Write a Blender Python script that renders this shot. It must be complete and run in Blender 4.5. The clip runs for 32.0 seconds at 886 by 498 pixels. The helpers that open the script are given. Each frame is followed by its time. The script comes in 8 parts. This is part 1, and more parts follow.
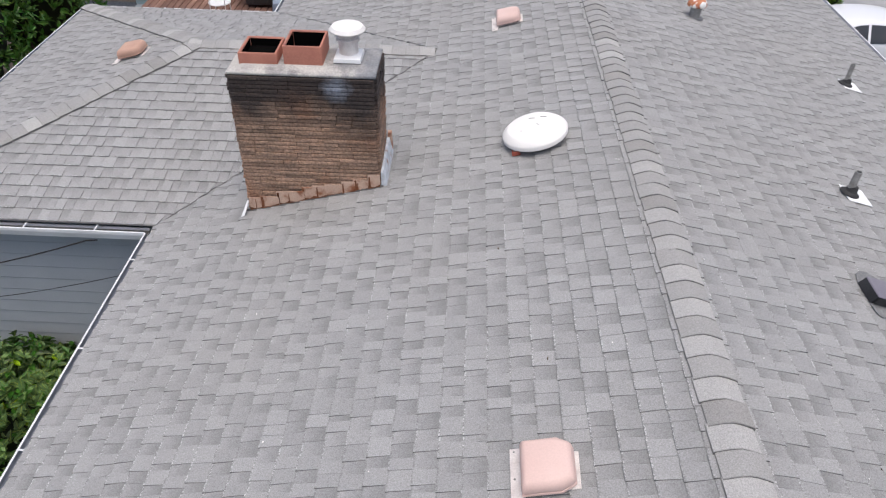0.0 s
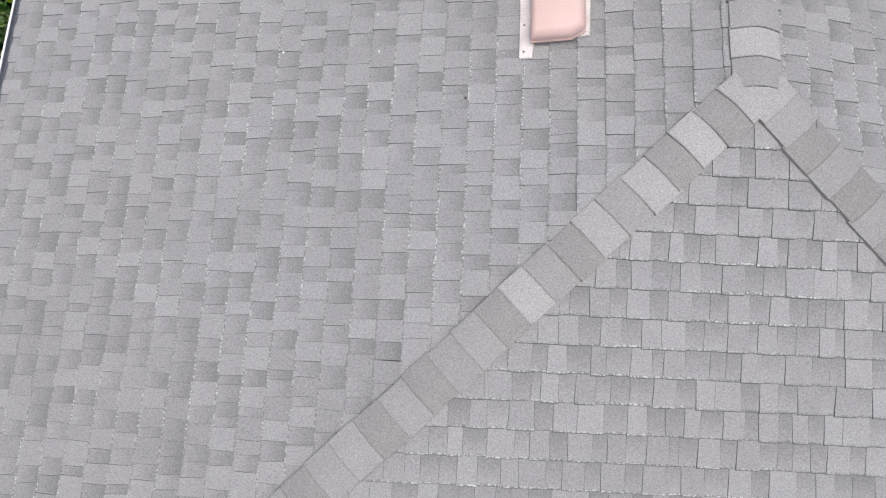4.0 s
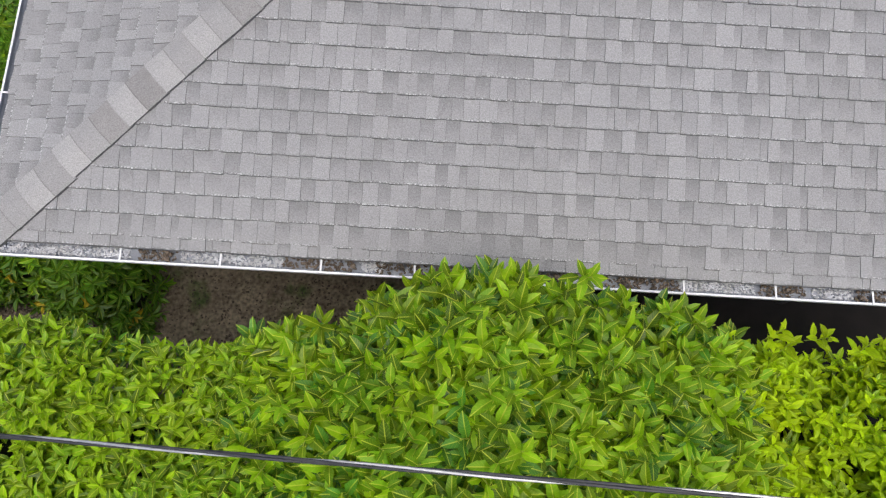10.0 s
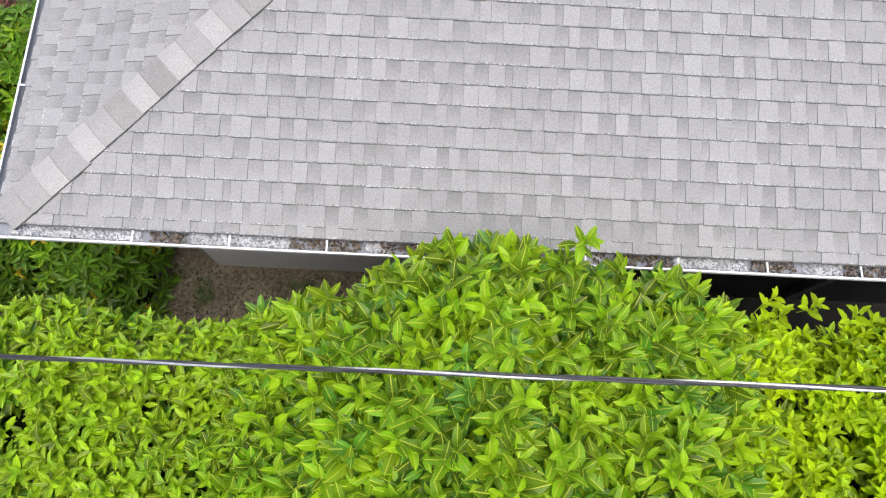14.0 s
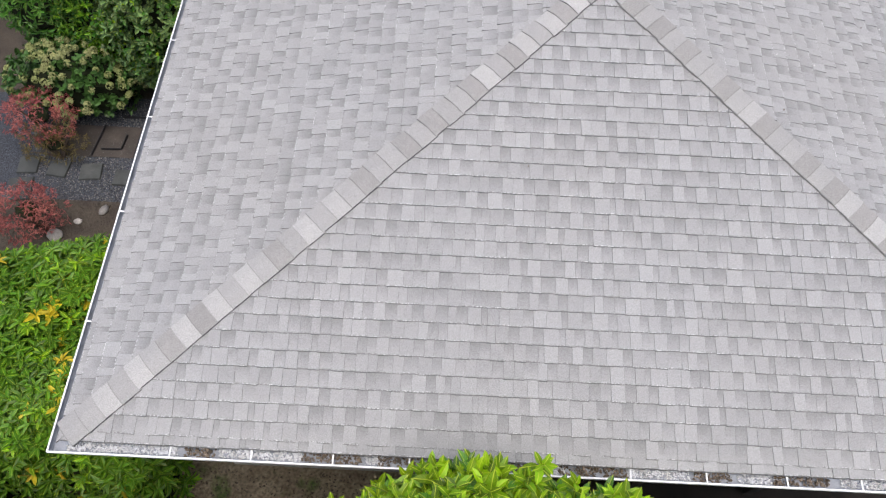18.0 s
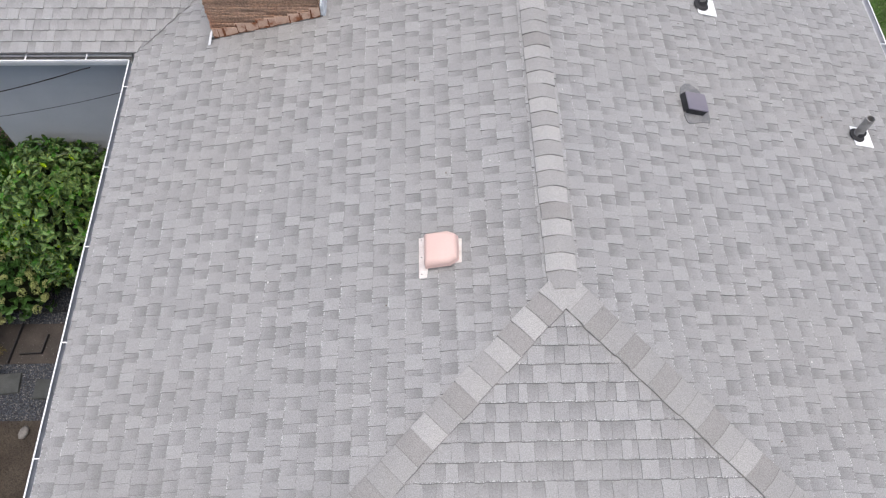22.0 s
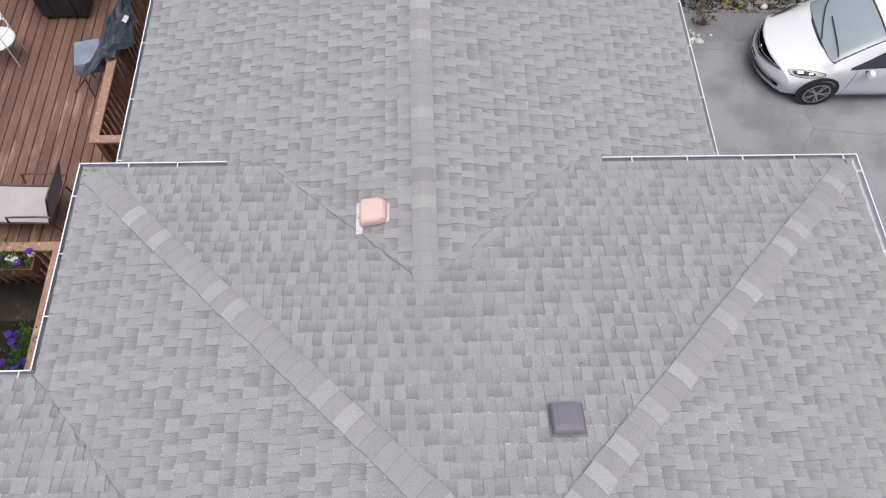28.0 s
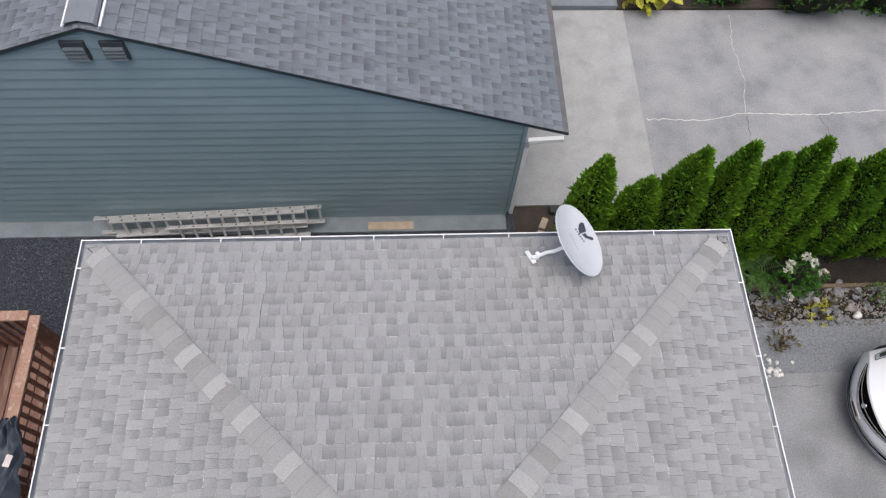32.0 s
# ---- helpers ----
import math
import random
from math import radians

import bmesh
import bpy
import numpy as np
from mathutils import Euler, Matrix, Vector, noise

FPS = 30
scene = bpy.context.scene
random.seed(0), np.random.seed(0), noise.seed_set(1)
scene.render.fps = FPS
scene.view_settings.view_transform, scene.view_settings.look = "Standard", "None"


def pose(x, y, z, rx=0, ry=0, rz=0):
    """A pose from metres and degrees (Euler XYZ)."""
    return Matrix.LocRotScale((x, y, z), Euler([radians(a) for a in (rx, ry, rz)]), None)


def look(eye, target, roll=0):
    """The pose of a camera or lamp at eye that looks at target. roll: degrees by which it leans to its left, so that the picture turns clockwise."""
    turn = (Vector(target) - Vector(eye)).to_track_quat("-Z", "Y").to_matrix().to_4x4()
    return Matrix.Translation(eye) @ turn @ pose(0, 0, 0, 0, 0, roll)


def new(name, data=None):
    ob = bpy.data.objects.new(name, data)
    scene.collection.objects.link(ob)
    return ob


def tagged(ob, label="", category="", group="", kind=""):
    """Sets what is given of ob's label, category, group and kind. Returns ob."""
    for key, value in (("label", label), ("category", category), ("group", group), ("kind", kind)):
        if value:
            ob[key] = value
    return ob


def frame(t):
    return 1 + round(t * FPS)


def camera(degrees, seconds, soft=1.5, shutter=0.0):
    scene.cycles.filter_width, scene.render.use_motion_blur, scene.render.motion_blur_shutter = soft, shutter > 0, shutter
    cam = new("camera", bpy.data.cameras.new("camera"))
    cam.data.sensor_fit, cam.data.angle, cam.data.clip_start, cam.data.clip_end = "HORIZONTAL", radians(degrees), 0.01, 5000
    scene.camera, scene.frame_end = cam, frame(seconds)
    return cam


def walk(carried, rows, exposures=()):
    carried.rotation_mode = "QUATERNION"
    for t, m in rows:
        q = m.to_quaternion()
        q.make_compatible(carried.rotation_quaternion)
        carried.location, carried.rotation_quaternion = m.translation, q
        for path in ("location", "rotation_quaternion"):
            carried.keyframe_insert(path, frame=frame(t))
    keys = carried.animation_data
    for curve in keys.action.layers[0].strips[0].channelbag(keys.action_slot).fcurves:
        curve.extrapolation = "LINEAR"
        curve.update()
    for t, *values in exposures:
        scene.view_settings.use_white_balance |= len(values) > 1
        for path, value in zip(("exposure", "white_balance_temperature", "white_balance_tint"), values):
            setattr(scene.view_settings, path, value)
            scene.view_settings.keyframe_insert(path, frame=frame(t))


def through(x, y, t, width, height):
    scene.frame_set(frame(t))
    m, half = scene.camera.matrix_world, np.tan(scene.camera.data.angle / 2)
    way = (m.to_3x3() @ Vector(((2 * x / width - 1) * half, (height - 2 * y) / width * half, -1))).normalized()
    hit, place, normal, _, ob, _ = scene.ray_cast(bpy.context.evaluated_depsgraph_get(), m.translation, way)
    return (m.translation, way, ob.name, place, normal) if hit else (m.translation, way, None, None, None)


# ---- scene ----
cam = camera(63.0, 32.0, soft=1.25)
PATH = [
    (0, (-1.334, 2.307, 7.641), (-1.375, 3.855, 6.374), 1.4),
    (0.5, (-1.329, 2.34, 7.642), (-1.369, 3.781, 6.256), 1.4),
    (1, (-1.328, 2.366, 7.648), (-1.366, 3.678, 6.139), 1.4),
    (1.5, (-1.327, 2.398, 7.656), (-1.357, 3.566, 6.033), 1.6),
    (2, (-1.337, 2.421, 7.665), (-1.359, 3.438, 5.943), 1.9),
    (2.5, (-1.338, 2.44, 7.672), (-1.352, 3.294, 5.864), 2.1),
    (3, (-1.342, 2.437, 7.663), (-1.349, 3.133, 5.788), 2.6),
    (3.5, (-1.383, 2.433, 7.686), (-1.361, 2.96, 5.756), 5.4),
    (5.5, (-1.405, 1.877, 7.866), (-1.386, 2.306, 5.912), 5.2),
    (6, (-1.415, 1.52, 7.895), (-1.38, 1.866, 5.925), 8.4),
    (6.5, (-1.352, 0.969, 7.879), (-1.336, 1.384, 5.922), 4.9),
    (7, (-1.342, 0.852, 7.866), (-1.331, 1.269, 5.91), 4.2),
    (7.5, (-1.351, 0.829, 7.866), (-1.337, 1.246, 5.909), 4.6),
    (8, (-1.376, 0.832, 7.877), (-1.357, 1.247, 5.92), 5.2),
    (8.5, (-1.359, 0.747, 7.882), (-1.35, 1.173, 5.928), 3.9),
    (9, (-1.342, 0.491, 7.905), (-1.331, 0.913, 5.95), 4.4),
    (9.5, (-1.324, -0.034, 7.933), (-1.308, 0.376, 5.975), 5.1),
    (10, (-1.324, -0.79, 7.94), (-1.296, -0.329, 5.979), 6.7),
    (10.5, (-1.315, -1.19, 7.935), (-1.28, -0.748, 5.985), 7.1),
    (11, (-1.309, -1.27, 7.961), (-1.276, -0.831, 6.01), 7.0),
    (11.5, (-1.32, -1.242, 7.985), (-1.284, -0.794, 6.036), 7.2),
    (12, (-1.327, -1.233, 7.989), (-1.295, -0.719, 6.056), 6.3),
    (12.5, (-1.335, -1.214, 7.989), (-1.302, -0.697, 6.058), 6.3),
    (13, (-1.345, -1.189, 7.986), (-1.311, -0.665, 6.056), 6.4),
    (13.5, (-1.345, -1.165, 7.984), (-1.312, -0.63, 6.057), 6.3),
    (14, (-1.341, -1.148, 7.991), (-1.309, -0.595, 6.069), 6.0),
    (14.5, (-1.332, -1.101, 7.988), (-1.301, -0.481, 6.087), 5.6),
    (15, (-1.318, -1.044, 8.006), (-1.295, -0.338, 6.135), 4.7),
    (15.5, (-1.296, -1.029, 8.018), (-1.28, -0.223, 6.188), 4.0),
    (17.5, (-1.27, -1.034, 8.588), (-1.267, -0.085, 6.827), 3.2),
    (18, (-1.258, -1.07, 9.072), (-1.258, -0.115, 7.315), 2.8),
    (18.5, (-1.25, -1.076, 9.347), (-1.216, -0.121, 7.59), 2.5),
    (19, (-1.234, -1.08, 9.491), (-1.19, -0.124, 7.734), 2.2),
    (19.5, (-1.246, -1.105, 9.512), (-1.193, -0.149, 7.757), 2.5),
    (20, (-1.249, -1.113, 9.505), (-1.189, -0.155, 7.75), 2.7),
    (20.5, (-1.216, -0.912, 9.483), (-1.157, 0.041, 7.726), 2.6),
    (21, (-1.187, -0.389, 9.449), (-1.121, 0.57, 7.695), 2.7),
    (21.5, (-1.279, 0.512, 9.377), (-1.151, 1.481, 7.632), 6.5),
    (22, (-1.008, 1.747, 9.497), (-0.951, 2.693, 7.736), 2.4),
    (22.5, (-0.948, 2.748, 9.386), (-0.886, 3.75, 7.657), 2.8),
    (23, (-0.833, 4.086, 9.506), (-0.781, 5.037, 7.748), 2.2),
    (23.5, (-0.772, 5.199, 9.519), (-0.713, 6.137, 7.754), 2.8),
    (24, (-0.684, 6.141, 9.531), (-0.632, 7.071, 7.761), 2.3),
    (24.5, (-0.605, 6.941, 9.545), (-0.559, 7.861, 7.77), 2.0),
    (25, (-0.579, 7.597, 9.592), (-0.529, 8.506, 7.811), 2.1),
    (25.5, (-0.569, 8.122, 9.621), (-0.514, 9.038, 7.844), 2.4),
    (26, (-0.541, 8.639, 9.695), (-0.488, 9.539, 7.91), 2.3),
    (26.5, (-0.535, 9.05, 9.795), (-0.481, 9.95, 8.01), 2.3),
    (28.5, (-0.651, 10.384, 9.965), (-0.572, 11.309, 8.194), 3.2),
    (29, (-0.623, 10.891, 9.957), (-0.548, 11.816, 8.186), 2.8),
    (29.5, (-0.622, 11.527, 9.938), (-0.544, 12.452, 8.167), 3.1),
    (30, (-0.614, 12.292, 9.939), (-0.533, 13.213, 8.165), 3.2),
    (30.5, (-0.604, 13.154, 9.93), (-0.522, 14.073, 8.155), 3.4),
    (31, (-0.576, 14.097, 9.948), (-0.495, 15.01, 8.17), 3.4),
    (31.5, (-0.606, 15.169, 9.944), (-0.515, 16.068, 8.16), 4.1),
    (32, (-0.585, 16.287, 9.921), (-0.493, 17.17, 8.129), 4.3),
]
EXPOSURES = [(0.0, 0.32), (3.5, 0.32), (6.0, 0.20), (7.5, 0.22), (9.0, 0.27), (10.0, 0.25), (11.0, 0.33), (12.0, 0.52), (13.0, 0.68), (15.0, 0.78), (17.5, 0.66), (20.0, 0.55), (23.5, 0.38), (32.0, 0.32)]
walk(cam, [(t, look(eye, target, roll)) for t, eye, target, roll in PATH],
     exposures=EXPOSURES)

# ---- light ----
SUN_EL, SUN_AZ = 79.0, 172.0
world = bpy.data.worlds.new("overcast_sky")
scene.world = world
world.use_nodes = True
sky = world.node_tree.nodes.new("ShaderNodeTexSky")
sky.sky_type = "NISHITA"
sky.sun_disc = False
sky.sun_elevation, sky.sun_rotation = radians(SUN_EL), radians(SUN_AZ)
sky.air_density, sky.dust_density, sky.ozone_density = 1.0, 5.0, 1.0
background = world.node_tree.nodes["Background"]
world.node_tree.links.new(sky.outputs[0], background.inputs[0])
background.inputs[1].default_value = 0.15
sun = new("sun", bpy.data.lights.new("sun", "SUN"))
sun.data.energy, sun.data.angle, sun.data.color = 1.3, radians(60), (1.0, 0.955, 0.90)
az, el = radians(SUN_AZ), radians(SUN_EL)
sun.matrix_world = look((20 * math.sin(az) * math.cos(el), 20 * math.cos(az) * math.cos(el), 20 * math.sin(el)), (0, 0, 0))


# ---- materials ----
def material(name, base, base2=None, scale=8.0, rough=0.85, metal=0.0, fine=120.0, fine_amount=0.12, bump=0.15, spec=0.3, detail=6.0,
             island=0.0, per_object=False, stain=None, stain_scale=1.5, stain_at=(0.5, 0.7), subsurface=0.0, coat=0.0, bump_distance=0.01):
    """Two scales of colour noise, optional tone steps by piece, optional stains, fine relief."""
    m = bpy.data.materials.new(name)
    m.use_nodes = True
    nt = m.node_tree
    n, link = nt.nodes, nt.links.new
    out = n["Principled BSDF"]
    out.inputs["Roughness"].default_value, out.inputs["Metallic"].default_value = rough, metal
    out.inputs["Specular IOR Level"].default_value = spec
    out.inputs["Coat Weight"].default_value = coat
    place = n.new("ShaderNodeNewGeometry")
    coarse = n.new("ShaderNodeTexNoise")
    coarse.inputs["Scale"].default_value, coarse.inputs["Detail"].default_value = scale, detail
    link(place.outputs["Position"], coarse.inputs["Vector"])
    mix = n.new("ShaderNodeMix")
    mix.data_type = "RGBA"
    mix.inputs[6].default_value = (*base, 1)
    mix.inputs[7].default_value = (*(base2 or [c * 0.8 for c in base]), 1)
    spread = n.new("ShaderNodeMapRange")
    spread.inputs[1].default_value, spread.inputs[2].default_value = 0.35, 0.65
    link(coarse.outputs[0], spread.inputs[0])
    link(spread.outputs[0], mix.inputs[0])
    colour = mix.outputs[2]
    if stain:
        spots = n.new("ShaderNodeTexNoise")
        spots.inputs["Scale"].default_value, spots.inputs["Detail"].default_value = stain_scale, 8.0
        link(place.outputs["Position"], spots.inputs["Vector"])
        edge = n.new("ShaderNodeMapRange")
        edge.inputs[1].default_value, edge.inputs[2].default_value = stain_at
        link(spots.outputs[0], edge.inputs[0])
        dirty = n.new("ShaderNodeMix")
        dirty.data_type = "RGBA"
        link(edge.outputs[0], dirty.inputs[0])
        link(colour, dirty.inputs[6])
        dirty.inputs[7].default_value = (*stain, 1)
        colour = dirty.outputs[2]
    grain = n.new("ShaderNodeTexNoise")
    grain.inputs["Scale"].default_value, grain.inputs["Detail"].default_value = fine, 3.0
    link(place.outputs["Position"], grain.inputs["Vector"])
    value = n.new("ShaderNodeHueSaturation")
    link(colour, value.inputs["Color"])
    bright = n.new("ShaderNodeMapRange")
    bright.inputs[1].default_value, bright.inputs[2].default_value = 0.3, 0.7
    bright.inputs[3].default_value, bright.inputs[4].default_value = 1 - fine_amount, 1 + fine_amount
    link(grain.outputs[0], bright.inputs[0])
    level = bright.outputs[0]
    if island:
        piece = n.new("ShaderNodeObjectInfo") if per_object else place
        step = n.new("ShaderNodeMapRange")
        step.inputs[3].default_value, step.inputs[4].default_value = 1 - island, 1 + island
        link(piece.outputs["Random" if per_object else "Random Per Island"], step.inputs[0])
        times = n.new("ShaderNodeMath")
        times.operation = "MULTIPLY"
        link(level, times.inputs[0])
        link(step.outputs[0], times.inputs[1])
        level = times.outputs[0]
    link(level, value.inputs["Value"])
    link(value.outputs[0], out.inputs["Base Color"])
    if bump:
        relief = n.new("ShaderNodeBump")
        relief.inputs["Strength"].default_value, relief.inputs["Distance"].default_value = bump, bump_distance
        link(grain.outputs[0], relief.inputs["Height"])
        link(relief.outputs[0], out.inputs["Normal"])
    if subsurface:
        out.inputs["Subsurface Weight"].default_value = subsurface
    return m


def shingle_material(name, base, base2, island, per_object, contrast=1.0):
    """Mineral granules, a lower edge with worn pale specks and a darker rim, and a printed darker band up the inset
    tabs (v runs up the tab, u past 2 marks an inset tab).
    """
    m = material(name, base, base2, scale=0.7, fine=150.0, fine_amount=0.22, bump=0.5, rough=0.95, spec=0.12, detail=4.0, island=island, per_object=per_object, bump_distance=0.004)
    nt = m.node_tree
    n, link = nt.nodes, nt.links.new
    hue = [x for x in n if x.type == "HUE_SAT"][0]
    level = hue.inputs["Value"].links[0].from_socket
    uv = n.new("ShaderNodeUVMap")
    uv.uv_map = "tab"
    split = n.new("ShaderNodeSeparateXYZ")
    link(uv.outputs[0], split.inputs[0])
    where = n.new("ShaderNodeNewGeometry")
    piece = n.new("ShaderNodeObjectInfo") if per_object else where

    def maths(kind, a, b=None, c=None):
        node = n.new("ShaderNodeMath")
        node.operation = kind
        for k, v in enumerate((a, b, c)):
            if isinstance(v, (int, float)):
                node.inputs[k].default_value = v
            elif v is not None:
                link(v, node.inputs[k])
        return node.outputs[0]

    def step(value, lo, hi, a=0.0, b=1.0):
        node = n.new("ShaderNodeMapRange")
        node.inputs[1].default_value, node.inputs[2].default_value, node.inputs[3].default_value, node.inputs[4].default_value = lo, hi, a, b
        link(value, node.inputs[0])
        return node.outputs[0]

    def speckle(scale, detail=5.0):
        node = n.new("ShaderNodeTexNoise")
        node.inputs["Scale"].default_value, node.inputs["Detail"].default_value = scale, detail
        link(where.outputs["Position"], node.inputs["Vector"])
        return node.outputs[0]

    inset = maths("GREATER_THAN", split.outputs[0], 1.5)
    other = maths("FRACT", maths("MULTIPLY", piece.outputs["Random" if per_object else "Random Per Island"], 17.31))
    ragged = maths("MULTIPLY_ADD", speckle(40.0, 3.0), 0.5, maths("ADD", split.outputs[1], -0.25))
    depth = maths("MULTIPLY_ADD", inset, -0.18 * contrast, maths("MULTIPLY", maths("POWER", other, 2.0), -0.09 * contrast))
    band = maths("MULTIPLY", step(ragged, 0.12, 0.85), depth)
    raised = maths("MULTIPLY_ADD", inset, -0.03 * contrast, 1.06)
    specks = speckle(95.0)
    worn = step(speckle(1.9, 3.0), 0.38, 0.58)
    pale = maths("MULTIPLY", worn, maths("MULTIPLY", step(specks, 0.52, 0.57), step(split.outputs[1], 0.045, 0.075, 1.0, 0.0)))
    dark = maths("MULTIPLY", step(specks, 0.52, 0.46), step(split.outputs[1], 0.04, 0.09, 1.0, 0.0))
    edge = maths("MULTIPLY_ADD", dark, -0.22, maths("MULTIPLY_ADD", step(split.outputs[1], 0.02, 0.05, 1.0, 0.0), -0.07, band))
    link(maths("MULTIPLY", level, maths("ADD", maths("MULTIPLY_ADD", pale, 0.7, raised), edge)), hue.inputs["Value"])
    return m


GREY, WARM = (0.266, 0.268, 0.271), (0.262, 0.262, 0.262)
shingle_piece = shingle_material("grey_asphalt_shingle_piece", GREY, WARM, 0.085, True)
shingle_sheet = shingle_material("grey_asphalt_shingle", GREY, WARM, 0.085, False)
nb_shingle = shingle_material("dark_blue_grey_shingle", (0.155, 0.172, 0.193), (0.145, 0.162, 0.182), 0.12, False, 1.5)
def cap_material(name, base, base2):
    """Cap shingle of one granule blend with a darker lower edge."""
    m = material(name, base, base2, scale=6.0, fine=150.0, fine_amount=0.22, bump=0.5, rough=0.95, spec=0.12, detail=4.0, island=0.045, per_object=True, bump_distance=0.004)
    n, link = m.node_tree.nodes, m.node_tree.links.new
    hue = [x for x in n if x.type == "HUE_SAT"][0]
    level = hue.inputs["Value"].links[0].from_socket
    uv = n.new("ShaderNodeUVMap")
    uv.uv_map = "tab"
    split = n.new("ShaderNodeSeparateXYZ")
    link(uv.outputs[0], split.inputs[0])
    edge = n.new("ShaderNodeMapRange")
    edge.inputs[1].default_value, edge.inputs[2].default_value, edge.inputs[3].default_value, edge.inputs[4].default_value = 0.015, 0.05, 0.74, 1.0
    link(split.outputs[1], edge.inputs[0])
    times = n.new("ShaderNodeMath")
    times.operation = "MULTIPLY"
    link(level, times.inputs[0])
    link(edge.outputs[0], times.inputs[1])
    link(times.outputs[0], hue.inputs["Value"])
    return m


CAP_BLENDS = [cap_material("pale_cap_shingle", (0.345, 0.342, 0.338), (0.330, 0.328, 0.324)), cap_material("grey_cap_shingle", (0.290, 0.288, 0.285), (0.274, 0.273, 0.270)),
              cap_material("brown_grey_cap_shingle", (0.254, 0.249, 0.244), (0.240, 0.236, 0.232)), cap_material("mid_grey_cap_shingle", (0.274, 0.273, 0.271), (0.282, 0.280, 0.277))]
asphalt_edge = material("cut_asphalt_edge", (0.12, 0.12, 0.121), (0.175, 0.175, 0.175), scale=40, rough=0.95)
# Paler front faces, for all slopes but the two south-facing ones.
pale_front = material("pale_shingle_front", (0.19, 0.19, 0.19), (0.27, 0.27, 0.27), scale=45, rough=0.95)
# Darker than asphalt_edge: shade and dirt under lifted caps in one colour.
shade_dirt_edge = material("near_black_shade_and_dirt_edge", (0.065, 0.065, 0.066), (0.10, 0.10, 0.10), scale=40, rough=0.95)
# Paler copy of asphalt_edge that tones down the caps' shadow line.
ridge_rim = material("pale_grey_cap_edge", (0.25, 0.24, 0.23), (0.28, 0.27, 0.26), scale=30, rough=0.95)
dark_backing = material("dark_underlay_and_lap_shadow", (0.13, 0.13, 0.134), rough=0.95)
white_metal = material("white_painted_aluminium", (0.78, 0.79, 0.8), (0.68, 0.69, 0.7), scale=3, rough=0.4, fine_amount=0.04, bump=0.02, spec=0.5)
gutter_inside = material("weathered_gutter_metal", (0.29, 0.315, 0.36), (0.22, 0.24, 0.275), scale=9, rough=0.7, fine_amount=0.12)
soil = material("bare_garden_soil", (0.072, 0.060, 0.048), (0.045, 0.037, 0.03), scale=3, rough=0.95, fine=60, fine_amount=0.35, bump=0.6, bump_distance=0.03)
concrete = material("worn_driveway_concrete", (0.248, 0.256, 0.27), (0.212, 0.217, 0.226), scale=1.6, rough=0.92, fine=55, fine_amount=0.2, stain=(0.17, 0.176, 0.184), stain_scale=1.6, stain_at=(0.45, 0.72), bump=0.8)
siding_grey = material("grey_painted_siding", (0.60, 0.62, 0.64), (0.55, 0.57, 0.59), scale=2, rough=0.6, fine_amount=0.05, bump=0.05)
siding_green = material("blue_green_painted_siding", (0.215, 0.288, 0.312), (0.195, 0.266, 0.29), scale=1.5, rough=0.6, fine_amount=0.05, bump=0.05)


# ---- mesh tools ----
class Geo:
    """Collects corners and faces for one mesh."""

    def __init__(self):
        self.v, self.f = [], []

    def add(self, verts, faces, m=None):
        k = len(self.v)
        self.v += [tuple(m @ Vector(p)) if m else tuple(p) for p in verts]
        self.f += [tuple(i + k for i in face) for face in faces]
        return self

    def box(self, x0, x1, y0, y1, z0, z1, m=None):
        return self.add([(x, y, z) for z in (z0, z1) for y in (y0, y1) for x in (x0, x1)],
                        [(0, 2, 3, 1), (4, 5, 7, 6), (0, 1, 5, 4), (2, 6, 7, 3), (0, 4, 6, 2), (1, 3, 7, 5)], m)

    def lathe(self, rings, n=24, m=None, close=True):
        """rings: (radius, height) pairs from the bottom up."""
        verts = [(r * math.cos(2 * math.pi * a / n), r * math.sin(2 * math.pi * a / n), z) for r, z in rings for a in range(n)]
        faces = [(k * n + a, k * n + (a + 1) % n, (k + 1) * n + (a + 1) % n, (k + 1) * n + a) for k in range(len(rings) - 1) for a in range(n)]
        if close:
            faces += [tuple(reversed(range(n))), tuple(range((len(rings) - 1) * n, len(rings) * n))]
        return self.add(verts, faces, m)

    def sweep(self, profile, path, closed=True):
        """profile: (side, up) pairs carried along the points of a path, with z kept up."""
        pts = [Vector(p) for p in path]
        n = len(profile)
        verts = []
        for k, p in enumerate(pts):
            d = (pts[min(k + 1, len(pts) - 1)] - pts[max(k - 1, 0)]).normalized()
            side = d.cross(Vector((0, 0, 1)))
            side = side.normalized() if side.length > 1e-4 else Vector((1, 0, 0))
            up = side.cross(d)
            verts += [p + side * a + up * b for a, b in profile]
        faces = []
        for k in range(len(pts) - 1):
            for a in range(n if closed else n - 1):
                b = (a + 1) % n
                faces.append((k * n + a, k * n + b, (k + 1) * n + b, (k + 1) * n + a))
        if closed:
            faces += [tuple(reversed(range(n))), tuple(range((len(pts) - 1) * n, len(pts) * n))]
        return self.add(verts, faces)

    def tube(self, path, r, n=8):
        return self.sweep([(r * math.cos(2 * math.pi * a / n), r * math.sin(2 * math.pi * a / n)) for a in range(n)], path)


